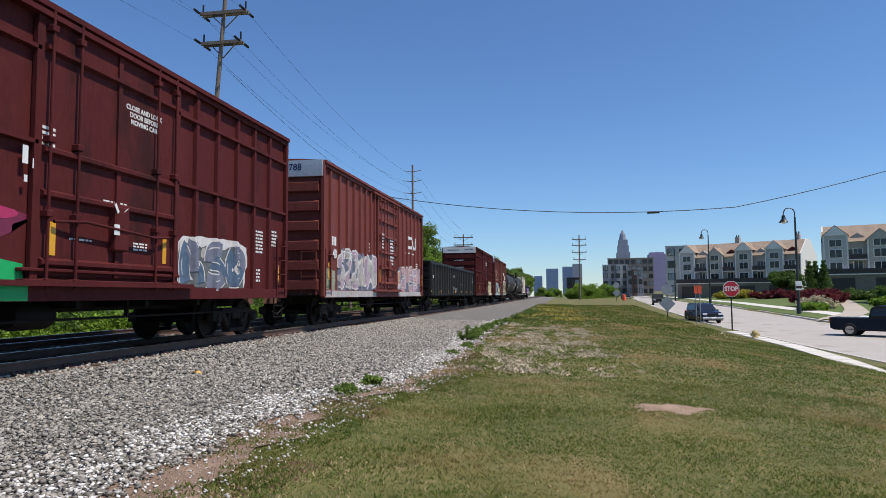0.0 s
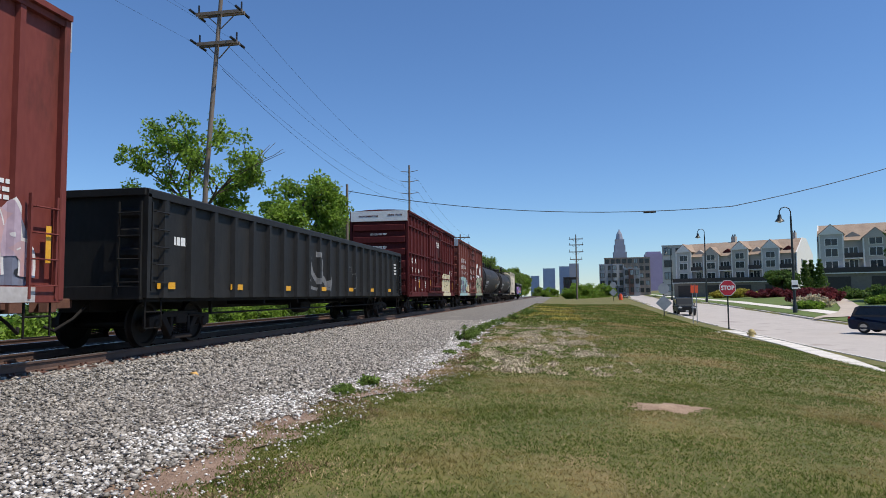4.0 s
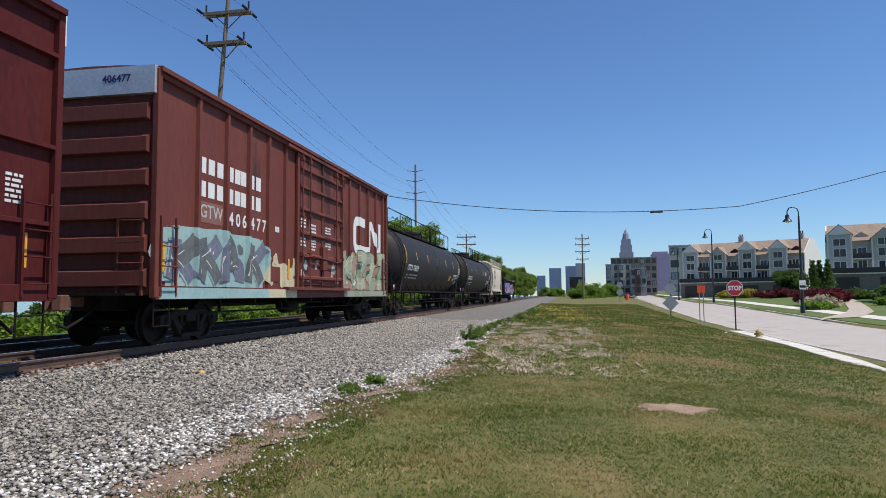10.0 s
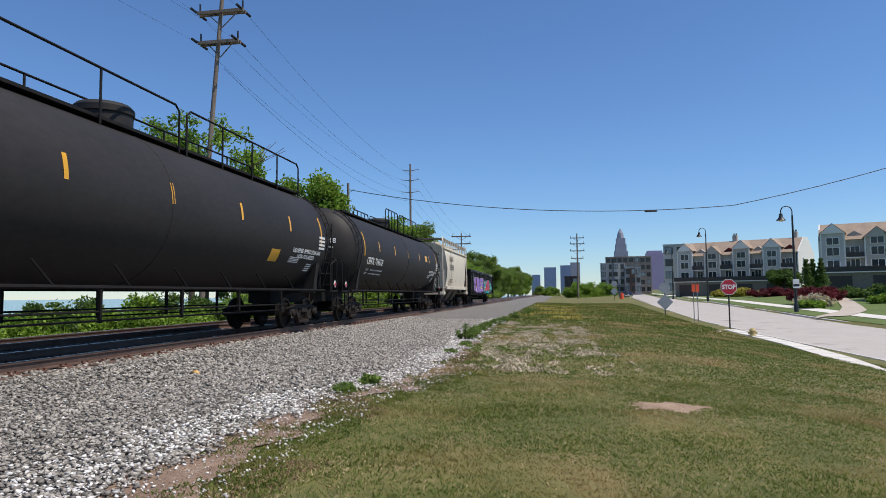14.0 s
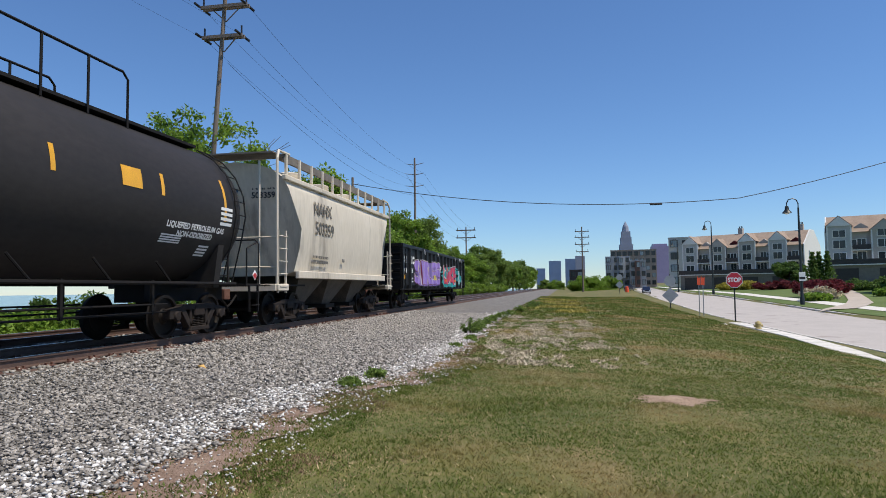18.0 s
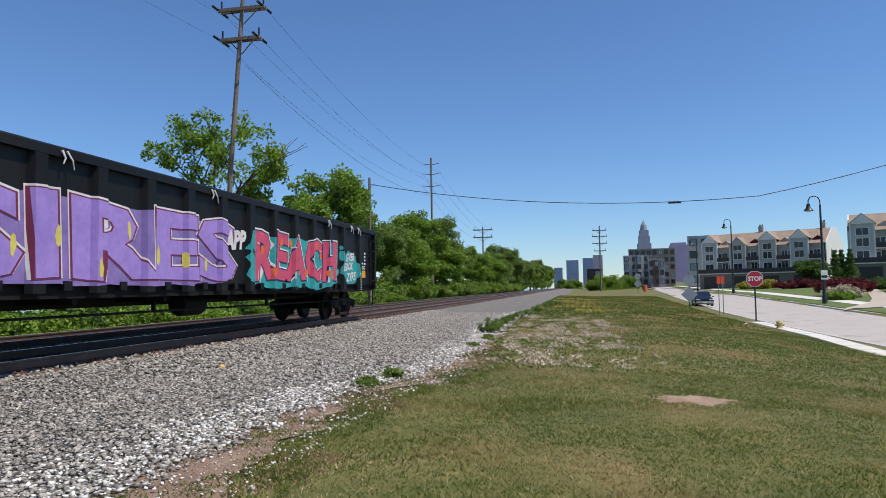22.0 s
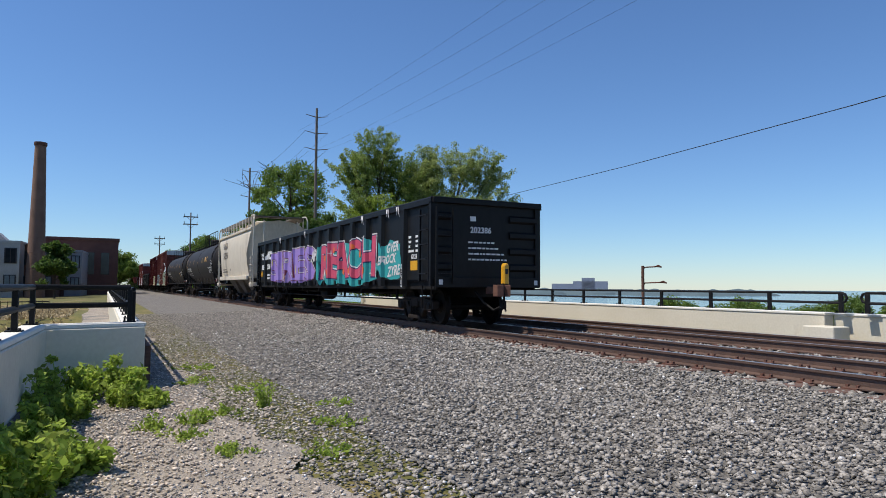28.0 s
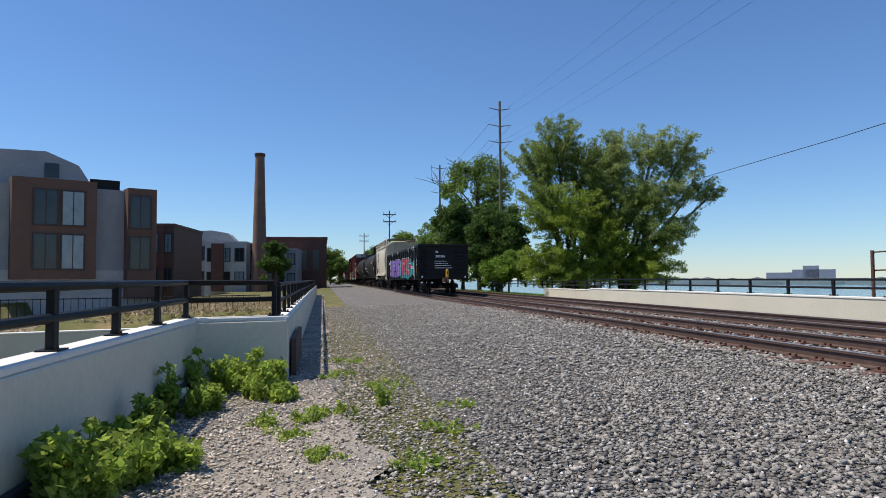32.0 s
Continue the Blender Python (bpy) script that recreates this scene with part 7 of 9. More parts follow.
part("bell", lathe(bmesh.new(), [(0.05, 3.5), (0.13, 3.4), (0.18, 3.1), (0.3, 2.95), (0.26, 2.93)], "z", 14, (0.48, 0, 0)), SIGNBACK, lm, smooth=True)
# distant hospital on the shore, in the haze-tinted tower colour
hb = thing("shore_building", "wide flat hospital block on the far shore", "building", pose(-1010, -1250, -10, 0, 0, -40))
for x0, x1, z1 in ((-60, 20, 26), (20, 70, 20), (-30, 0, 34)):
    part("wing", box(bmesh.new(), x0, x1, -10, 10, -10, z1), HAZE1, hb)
# ---- trees and plants ----
BARK = surface("bark", (0.045, 0.033, 0.024), (0.09, 0.07, 0.052), 0.95, scale=4, fine=30, stretch=(3, 3, 0.5), bump=0.5)


def leafy(name, a, b, island=0.45, **more):
    m = surface(name, a, b, 0.65, per_island=island, bump=0.0, spec=0.3, **{"scale": 0.5, "fine": 3, **more})
    p = m.node_tree.nodes["Principled BSDF"]
    out = m.node_tree.nodes["Material Output"]
    tr = m.node_tree.nodes.new("ShaderNodeBsdfTranslucent")
    mx = m.node_tree.nodes.new("ShaderNodeMixShader")
    mx.inputs[0].default_value = 0.45
    src = p.inputs["Base Color"].links[0].from_socket
    m.node_tree.links.new(src, tr.inputs[0])
    m.node_tree.links.new(p.outputs[0], mx.inputs[1])
    m.node_tree.links.new(tr.outputs[0], mx.inputs[2])
    m.node_tree.links.new(mx.outputs[0], out.inputs[0])
    return m


LEAF1 = leafy("spring_leaves", (0.128, 0.225, 0.027), (0.255, 0.375, 0.053))
LEAF2 = leafy("dark_leaves", (0.058, 0.11, 0.022), (0.125, 0.20, 0.04))
LEAF4 = leafy("weed_leaves", (0.26, 0.36, 0.05), (0.44, 0.53, 0.12))
LEAF5 = leafy("far_leaves", (0.125, 0.20, 0.042), (0.24, 0.33, 0.078))
RUSTL = leafy("maroon_leaves", (0.11, 0.016, 0.022), (0.19, 0.04, 0.045))
GOLDL = leafy("golden_leaves", (0.32, 0.27, 0.03), (0.46, 0.4, 0.08))
BLOOM = leafy("pale_blooms", (0.45, 0.38, 0.25), (0.6, 0.55, 0.4))


def leaf_cloud(centres, radii, per, size, seed, droop=0.0):
    """Small leaf quads round clump centres: arrays of corners and faces."""
    r = np.random.default_rng(seed)
    n = len(centres) * per
    c = np.repeat(np.asarray(centres, float), per, axis=0)
    rad = np.repeat(np.asarray(radii, float), per, axis=0)[:, None]
    d = r.normal(size=(n, 3))
    d /= np.linalg.norm(d, axis=1)[:, None]
    p = c + d * rad * (r.random((n, 1)) ** 0.45) * np.array([1, 1, 0.75])
    p[:, 2] -= droop * r.random(n) * rad[:, 0]
    u = r.normal(size=(n, 3))
    u[:, 2] -= droop
    u /= np.linalg.norm(u, axis=1)[:, None]
    v = np.cross(u, r.normal(size=(n, 3)))
    v /= np.linalg.norm(v, axis=1)[:, None]
    s = size * (0.6 + 0.8 * r.random((n, 1)))
    q = np.stack([p - u * s, p + v * s * 0.5, p + u * s, p - v * s * 0.5], axis=1).reshape(-1, 3)
    f = np.arange(4 * n).reshape(-1, 4)
    return q, f


def limbs(bm, base, top, r, depth, rng, tips, spread_=0.55, lift=0.5):
    base, top = Vector(base), Vector(top)
    mid = base.lerp(top, 0.5) + Vector((rng.uniform(-0.08, 0.08), rng.uniform(-0.08, 0.08), 0)) * (top - base).length
    tube(bm, [base, mid, top], r, 7 if depth > 1 else 5, r * 0.55)
    if depth == 0:
        tips.append(top)
        return
    n = rng.choice((2, 3, 3))
    length = (top - base).length
    for k in range(n):
        a = rng.uniform(0, 2 * math.pi)
        d = (top - base).normalized() * lift + Vector((math.cos(a), math.sin(a), rng.uniform(0.0, 0.55))) * spread_
        start = base.lerp(top, rng.uniform(0.6, 1.0))
        limbs(bm, start, start + d.normalized() * length * rng.uniform(0.62, 0.85), r * 0.55, depth - 1, rng, tips, spread_, lift)
        tips.append(start + d * length * 0.3)


def tree(x, y, height, width, leaf, label, seed, per=110, size=0.13, trunk=0.3, droop=0.0, clump=1.0, lean=0.0, z=None, depth=3, group="trees beside the railway", low=0.3, fill=1.0, lobes=()):
    rng = random.Random(seed)
    t = thing("tree", label, "tree", pose(x, y, ground_z(x, y) - 0.1 if z is None else z), group)
    bm, tips = bmesh.new(), []
    h0 = height * low
    top = (lean * height * 0.3, 0, height * 0.55)
    tube(bm, [(0, 0, -0.6), (lean * 0.3, 0, h0 * 0.5), (lean * height * 0.12, 0.05, h0), top], trunk, 10, trunk * 0.5)
    for k in range(7):
        a = k * 2.4 + rng.uniform(-0.4, 0.4)
        f = rng.uniform(0.4, 1.0)
        start = Vector((lean * height * 0.12, 0, h0)).lerp(Vector(top), f)
        out = Vector((math.cos(a) * width * 0.32, math.sin(a) * width * 0.32, height * (0.12 + 0.14 * f)))
        limbs(bm, start, start + out * rng.uniform(0.6, 1.0), trunk * 0.35, depth - 1, rng, tips)
    limbs(bm, top, (top[0], 0, height * 0.8), trunk * 0.4, depth - 1, rng, tips, 0.6, 0.4)
    # keep the crown inside its true outline
    keep = []
    for p in tips:
        q = Vector(((p.x - lean * height * 0.15) / (width * 0.5), p.y / (width * 0.5), (p.z - height * 0.62) / (height * 0.40)))
        if q.length > 1:
            q = q / q.length * rng.uniform(0.8, 1.0)
            p = Vector((q.x * width * 0.5 + lean * height * 0.15, q.y * width * 0.5, q.z * height * 0.40 + height * 0.62))
        keep.append(p)
    part("trunk", bm, BARK, t, smooth=True)
    for k in range(int(fill * width * height * 0.32)):
        d = Vector((rng.gauss(0, 1), rng.gauss(0, 1), rng.gauss(0, 1))).normalized() * rng.uniform(0.55, 1.0) ** 0.6
        wob = 1 + 0.22 * noise.noise(d * 2.3 + Vector((seed, 0, 0)))
        zc, hz = (0.62, 0.38) if low > 0.2 else (0.53, 0.46)
        keep.append(Vector((d.x * width * 0.5 * wob + lean * height * 0.15, d.y * width * 0.5 * wob, height * (zc + hz * d.z * wob))))
    if lobes:
        keep = [p for p in keep if rng.random() < 0.35]
    for lx, ly, lz, rx, rz, n in lobes:
        for k in range(n):
            d = Vector((rng.gauss(0, 1), rng.gauss(0, 1), rng.gauss(0, 1))).normalized() * rng.random() ** 0.4
            d *= 1 + 0.3 * noise.noise(d * 2.1 + Vector((lx, lz, seed)))
            keep.append(Vector((lx - x + d.x * rx, ly - y + d.y * rx, lz + 0.5 + d.z * rz)))
    q, f = leaf_cloud([tuple(p) for p in keep], [clump * rng.uniform(0.55, 1.1) for _ in keep], per, size, seed, droop)
    ob = new("crown", raw("crown", q, f, leaf))
    ob.parent = t
    return t


tree(-22.6, 38.3, 13.6, 9.0, LEAF1, "open-crowned spring tree with pale green leaves behind a pole", 11, 60, 0.13, 0.24, clump=0.8, fill=0.55)
tree(-20.0, 50.5, 11.8, 7.0, LEAF1, "rounded spring tree with yellow-green leaves beside the tracks", 12, 90, 0.15, 0.24, clump=0.9)
tree(-21.5, 60.0, 8.5, 6.5, LEAF2, "low dense green tree beside the tracks", 13, 130, 0.15, 0.2, clump=0.9)
tree(-24.5, 43.5, 8.0, 6.0, LEAF2, "low dense tree on the bank", 14, 110, 0.15, 0.2, clump=0.9)
tree(-21.0, 84.0, 11.5, 8.0, LEAF1, "green tree in the trackside wood", 15, 120, 0.18, 0.25, clump=1.0)
# willows and a dark maple beyond the bridge
SHOOT = leafy("willow_shoots", (0.17, 0.245, 0.055), (0.33, 0.40, 0.11), 0.4)
PALESHOOT = leafy("pale_willow_shoots", (0.26, 0.325, 0.105), (0.44, 0.50, 0.19), 0.4)
LIMESHOOT = leafy("lime_willow_shoots", (0.20, 0.285, 0.035), (0.37, 0.46, 0.08), 0.4)
for m_ in (SHOOT, PALESHOOT, LIMESHOOT, LEAF4, LEAF5):
    m_.node_tree.nodes["Mix Shader"].inputs[0].default_value = 0.6


def willow(x, y, label, seed, lobes):
    """A many-stemmed loose tree. lobes: x, y, z of a crown's part, its radii across and up, its number of shoots and its leaf."""
    rng = random.Random(seed)
    t = thing("tree", label, "tree", pose(x, y, ground_z(x, y) - 0.1), "trees beside the railway")
    bm, clouds = bmesh.new(), {}
    for lx, ly, lz, rx, rz, n, leaf in lobes:
        c = Vector((lx - x, ly - y, lz + 0.5))
        knee = Vector((c.x * 0.35 + rng.uniform(-0.3, 0.3), c.y * 0.35, c.z * 0.5))
        base = Vector((rng.uniform(-0.35, 0.35), rng.uniform(-0.3, 0.3), -0.4))
        limb = [base.lerp(knee, q).lerp(knee.lerp(c, q), q) for q in (0, 0.2, 0.4, 0.6, 0.8, 1.0)]
        tube(bm, limb, 0.17 if lz > 4 else 0.1, 7, 0.04)
        for k in range(n):
            d = Vector((rng.gauss(0, 1), rng.gauss(0, 1), rng.gauss(0.15, 1))).normalized() * rng.random() ** 0.38
            d *= 1 + 0.25 * noise.noise(d * 2.4 + Vector((lx, lz, seed)))
            tip = c + Vector((d.x * rx, d.y * rx, d.z * rz))
            start = limb[3].lerp(limb[5], rng.random())
            mid = start.lerp(tip, 0.5) + Vector((0, 0, 0.12 * (tip - start).length))
            way = [start.lerp(mid, q).lerp(mid.lerp(tip, q), q) for q in (0, 0.3, 0.5, 0.65, 0.8, 0.92, 1.0)]
            if k % 3 == 0:
                tube(bm, way[::2], 0.03, 4, 0.007)
            clouds.setdefault(leaf.name, (leaf, []))[1].extend(way[2:])
    part("trunk", bm, BARK, t, smooth=True)
    for leaf, pts in clouds.values():
        q, f = leaf_cloud([tuple(p) for p in pts], [rng.uniform(0.2, 0.42) for _ in pts], 38, 0.07, seed, 0.15)
        new("crown", raw("crown", q, f, leaf)).parent = t
    return t


willow(-19.4, -46.0, "tall loose willow with mid green leaves to the ground", 21, ((-18.4, -46.5, 11.4, 2.4, 1.9, 70, SHOOT), (-16.5, -46, 9.6, 1.9, 2.0, 55, SHOOT), (-20.6, -46.4, 9.6, 2.2, 2.2, 60, SHOOT), (-17.0, -45.6, 6.8, 2.6, 2.2, 60, SHOOT), (-18.4, -44.8, 5.4, 3.4, 3.0, 120, LIMESHOOT), (-21.0, -45, 3.2, 2.8, 2.2, 70, LIMESHOOT), (-17.0, -44.6, 2.2, 2.6, 1.8, 80, LIMESHOOT), (-21.6, -46, 7.2, 2.2, 2.4, 80, SHOOT), (-21.6, -45.4, 4.6, 2.4, 2.2, 90, LIMESHOOT), (-19.2, -45, 1.6, 3.4, 1.6, 90, LIMESHOOT)))
willow(-23.2, -46.0, "broad leaning willow with fine pale leaves", 22, ((-23.0, -46.5, 10.8, 1.9, 2.0, 55, PALESHOOT), (-26.0, -46, 11.2, 2.2, 2.0, 55, PALESHOOT), (-28.4, -46, 10.8, 2.1, 2.0, 45, PALESHOOT), (-29.6, -46, 8.4, 2.0, 1.2, 26, PALESHOOT), (-31.0, -46, 8.0, 1.1, 0.8, 10, PALESHOOT), (-26.2, -46, 7.8, 2.8, 2.0, 60, PALESHOOT), (-23.6, -45.2, 7.0, 2.4, 2.4, 70, SHOOT), (-25.0, -45, 4.6, 2.8, 2.2, 75, SHOOT), (-28.2, -46, 5.0, 1.9, 1.4, 22, PALESHOOT), (-24.4, -44.8, 2.2, 3.2, 1.6, 90, LIMESHOOT), (-22.2, -46, 9.2, 2.0, 2.0, 60, PALESHOOT), (-22.4, -45.4, 2.4, 2.6, 1.8, 80, LIMESHOOT)))
tree(-18.6, -64.0, 9.0, 6.4, LEAF2, "dense dark green maple beside the line", 24, 200, 0.15, 0.28, 0, 0.9, low=0.1, fill=1.5, lobes=((-18.6, -64, 4.4, 3.3, 4.2, 90),))
tree(-16.6, -71.0, 10.4, 6.0, LEAF2, "second dense dark maple beside the line", 27, 200, 0.15, 0.28, 0, 0.9, low=0.1, fill=1.5, lobes=((-16.6, -71, 5.5, 2.9, 4.5, 90),))
tree(-20.6, -80.0, 17.0, 9.0, LEAF5, "tall thin-leaved tree beyond the willows", 25, 90, 0.15, 0.32, 0, 1.0)
tree(-16.9, -54.0, 3.6, 4.4, LEAF1, "low green thicket by the rails", 26, 150, 0.11, 0.12, 0, 0.7, low=0.1)
def bush(x, y, w, h, leaf, label, seed, per=70, size=0.07, name="bush", z=None, clump=0.3, group="bushes"):
    rng = random.Random(seed)
    t = thing(name, label, "shrub", pose(x, y, ground_z(x, y) if z is None else z), group)
    bm, tips = bmesh.new(), []
    for k in range(int(9 + w * 7)):
        a = rng.uniform(0, 6.28)
        q = math.sqrt(rng.random())
        p = (math.cos(a) * w * 0.5 * q, math.sin(a) * w * 0.5 * q, h * rng.uniform(0.55, 1.0) * (1 - 0.45 * q * q))
        tube(bm, [(p[0] * 0.25, p[1] * 0.25, -0.1), (p[0] * 0.7, p[1] * 0.7, p[2] * 0.6), p], 0.012 + 0.006 * h, 4, 0.005)
        for f in (0.45, 0.7, 1.0):
            tips.append((p[0] * (0.4 + 0.6 * f), p[1] * (0.4 + 0.6 * f), p[2] * f))
    tagged(part("stem_bundle", bm, BARK if leaf is not LEAF4 else LEAF4, t), kind="stuff")
    q, f = leaf_cloud(tips, [clump * rng.uniform(0.6, 1.2) for _ in tips], per, size, seed)
    ob = new("foliage", raw("foliage", q, f, leaf))
    ob.parent = t
    return t


# wood along the far side of the line, both ways
thickets = [bush(-20.5, 47.0, 5.0, 2.6, LEAF1, "dense green thicket below the trackside trees", 401, 60, 0.15, clump=0.6, group="thickets along the line"), bush(-19.8, 56.0, 5.0, 2.2, LEAF5, "dense green thicket below the trackside trees", 402, 60, 0.15, clump=0.6, group="thickets along the line")]
protos = [tree(-26.0, 100.0, 12.0, 9.0, LEAF5, "green tree in the trackside wood", 31, 190, 0.17, 0.25, clump=1.25, low=0.12), tree(-23.0, 108.0, 13.5, 9.5, LEAF5, "mid green tree in the trackside wood", 32, 190, 0.17, 0.25, clump=1.3, low=0.12), tree(-25.0, 117.0, 11.0, 9.0, LEAF1, "yellow-green tree in the trackside wood", 33, 190, 0.17, 0.25, clump=1.2, low=0.12)]
rng = random.Random(77)
for k in range(34):
    y = 66 + k * 10.5 + rng.uniform(-3, 3)
    x = lerp(y, 60, -21.5, 150, -22, 430, -20) + rng.uniform(-2.5, 1.5)
    c = copy_thing(rng.choice(protos), pose(x, y, -0.6, 0, 0, rng.uniform(0, 360)))
    c.scale = (1, 1, rng.uniform(0.54, 0.74) + y / 900)
for k in range(34):
    y = 44 + k * 5.2 + rng.uniform(-1.5, 1.5)
    copy_thing(thickets[k % 2], pose(-19.6 - rng.uniform(0, 1.6) + (0.006 * k * k if k > 8 else 0) * 0.1, y, -0.5, 0, 0, rng.uniform(0, 360)))
for k in range(14):
    y = -96 - k * 13 + rng.uniform(-3, 3)
    copy_thing(rng.choice(protos), pose(-26 + k * 0.45 + rng.uniform(-2, 2), y, -1.0, 0, 0, rng.uniform(0, 360)))
for x, y in ((1.5, -138.0), (-3.5, -170.0), (-4.0, -200.0), (3.0, -160.0), (6.5, 215.0), (10.5, 222.0), (16.0, 235.0), (-3.0, 340.0), (-9.0, 380.0)):
    copy_thing(rng.choice(protos), pose(x, y, -7.2 if y > 0 else -3.5, 0, 0, rng.uniform(0, 360)))
tree(4.6, -88.0, 6.6, 3.6, LEAF2, "small dark round tree before the brick factory", 41, 160, 0.16, 0.12, clump=0.7, low=0.15)


# weeds along the near wall and in the stones
for k, (x, y, w, h) in enumerate(((0.02, -4.75, 0.75, 0.62), (-0.05, -5.3, 0.6, 0.55), (-0.32, -5.6, 0.45, 0.34), (0.02, -6.4, 0.3, 0.5), (0.0, -7.6, 0.55, 0.6), (-0.22, -7.9, 0.4, 0.35), (-0.1, -8.9, 0.7, 0.68), (-0.5, -9.2, 0.6, 0.6), (-0.85, -9.35, 0.4, 0.42), (-0.78, -8.45, 0.5, 0.45), (-1.02, -8.2, 0.3, 0.28))):
    bush(x, y, w, h, LEAF4, "leafy green weeds at the wall foot", 50 + k, 34, 0.036, "weed_clump", clump=0.11, group="weeds by the wall")
for k, (x, y, w, h) in enumerate(((-2.15, -7.5, 0.26, 0.34), (-1.65, -7.3, 0.6, 0.16), (-1.35, -7.0, 0.4, 0.2), (-1.15, -6.4, 0.5, 0.12), (-2.6, -6.2, 0.5, 0.1), (-0.9, -6.9, 0.3, 0.2), (-2.3, -8.9, 0.6, 0.1), (-1.7, -9.8, 0.6, 0.14), (-1.5, -5.6, 0.5, 0.1), (-2.2, -5.2, 0.5, 0.09), (-1.9, -11.5, 0.8, 0.12), (-2.9, -7.2, 0.4, 0.09))):
    bush(x, y, w, h, LEAF4, "tuft of grass growing in the stones", 70 + k, 8, 0.024, "grass_tuft", clump=0.07, group="tufts in the stones")
for k, (x, y, w, h) in enumerate(((-2.72, 19.6, 0.5, 0.5), (-2.65, 20.6, 0.45, 0.42), (-2.75, 22.0, 0.5, 0.3), (-2.8, 24.2, 0.55, 0.3), (-2.8, 26.5, 0.6, 0.3), (-2.7, 29.5, 0.7, 0.3), (-2.6, 33.0, 0.8, 0.34), (-2.3, 38.0, 0.9, 0.38), (-2.1, 44.0, 1.0, 0.42), (-2.0, 50.0, 1.0, 0.45), (-3.0, 9.1, 0.26, 0.12), (-2.85, 9.9, 0.3, 0.16), (-2.4, 17.5, 0.3, 0.16), (-2.5, 15.4, 0.25, 0.1))):
    bush(x, y, w, h, LEAF5, "low green weeds on the ballast edge", 90 + k, 26, 0.03, "weed_clump", clump=0.10, group="weeds on the ballast edge")
# bushes beyond the tracks, on the lake bank
rng = random.Random(5)
for k in range(34):
    y = -28 + k * 2.9 + rng.uniform(-1, 1)
    x = -17.6 - rng.uniform(0, 4.5)
    if y < 0 and k % 2:
        continue
    bush(x, y, rng.uniform(1.4, 3.0), rng.uniform(0.5, 1.1) if y > 0 else 0.8, LEAF1 if k % 3 else LEAF2, "wild green bush on the lake bank", 120 + k, 60, 0.1, clump=0.4, z=None if y > 0 else -2.2, group="bushes on the bank")
for k in range(26):
    y = -34 + k * 5.2
    copy_thing(protos[k % 3], pose(-62 - rng.uniform(0, 30), y + rng.uniform(-2, 2), -11.6, 0, 0, rng.uniform(0, 360))).scale = (0.9, 0.9, 0.72)
for k in range(38):
    y = 1.5 + k * 1.7 + rng.uniform(-0.6, 0.6)
    bush(-17.4 - rng.uniform(0, 2.5), y, rng.uniform(1.6, 2.6), rng.uniform(0.9, 1.8), LEAF1 if k % 2 else LEAF2, "wild green bush on the lake bank", 300 + k, 55, 0.09, clump=0.42, group="bushes on the bank")
# garden shrubs across the street
for k, (x, y, w, h, leaf, lab) in enumerate(((25.9, 73, 4.4, 1.2, RUSTL, "clipped maroon barberry hedge"), (22.6, 64.5, 3.8, 1.5, RUSTL, "clipped maroon barberry hedge"), (24.6, 66.5, 3.0, 1.4, RUSTL, "clipped maroon barberry hedge"), (27.2, 105, 5.0, 1.2, GOLDL, "golden shrub bed on the lawn"), (25.6, 110, 3.5, 1.2, GOLDL, "golden shrub bed on the lawn"), (28.0, 94, 6.0, 1.1, RUSTL, "maroon hedge below the houses"), (20.6, 58.5, 3.0, 0.9, BLOOM, "pale flowering bed beside the path"), (19.6, 56.6, 2.2, 0.6, LEAF1, "green shrub bed beside the path"), (29.0, 72, 3, 1.0, LEAF2, "dark clipped shrub by the path"), (27.8, 63, 2.6, 0.9, LEAF2, "dark low shrub by the path"), (30.5, 69, 3, 1.2, LEAF2, "dark clipped shrub by the path"), (29.5, 61, 3.0, 1.0, LEAF1, "green shrub at the street edge"), (26.0, 58.5, 2.2, 0.6, LEAF1, "low green bed along the pavement"), (31.0, 56, 4, 1.4, LEAF2, "dark shrub at the street edge"))):
    grow(bush(x, y, w, h, leaf, lab, 160 + k, 60, 0.13, clump=0.4, z=street_z(x, y), group="garden shrubs"))
grow(tree(30.2, 96.0, 3.3, 4.2, LEAF2, "round clipped street tree before the houses", 42, 120, 0.16, 0.12, clump=0.7, low=0.15, z=street_z(30.2, 96.0), group="garden trees"))
for x, y in ((29.0, 84.0), (29.9, 84.6), (30.6, 84.0)):
    t = thing("spruce", "dark pointed evergreen by the garages", "tree", pose(x, y, street_z(x, y)), "garden trees")
    part("trunk", tube(bmesh.new(), [(0, 0, -0.3), (0, 0, 4.0)], 0.1, 6, 0.03), BARK, t)
    cs = [(0, 0, 0.4 + 0.42 * k) for k in range(10)]
    grow(t)
    q, f = leaf_cloud(cs, [1.2 - 0.11 * k for k in range(10)], 160, 0.14, 7)
    ob = new("crown", raw("crown", q, f, LEAF2))
    ob.parent = t
grow(tree(31.5, 64.0, 7.5, 4.5, LEAF2, "dark broad evergreen at the garden edge", 43, 140, 0.16, 0.2, clump=0.8, low=0.1, z=street_z(31.5, 64.0), group="garden trees"))
SANDY = surface("sandy_concrete", (0.40, 0.335, 0.27), (0.5, 0.43, 0.355), 0.9, scale=1, fine=25)
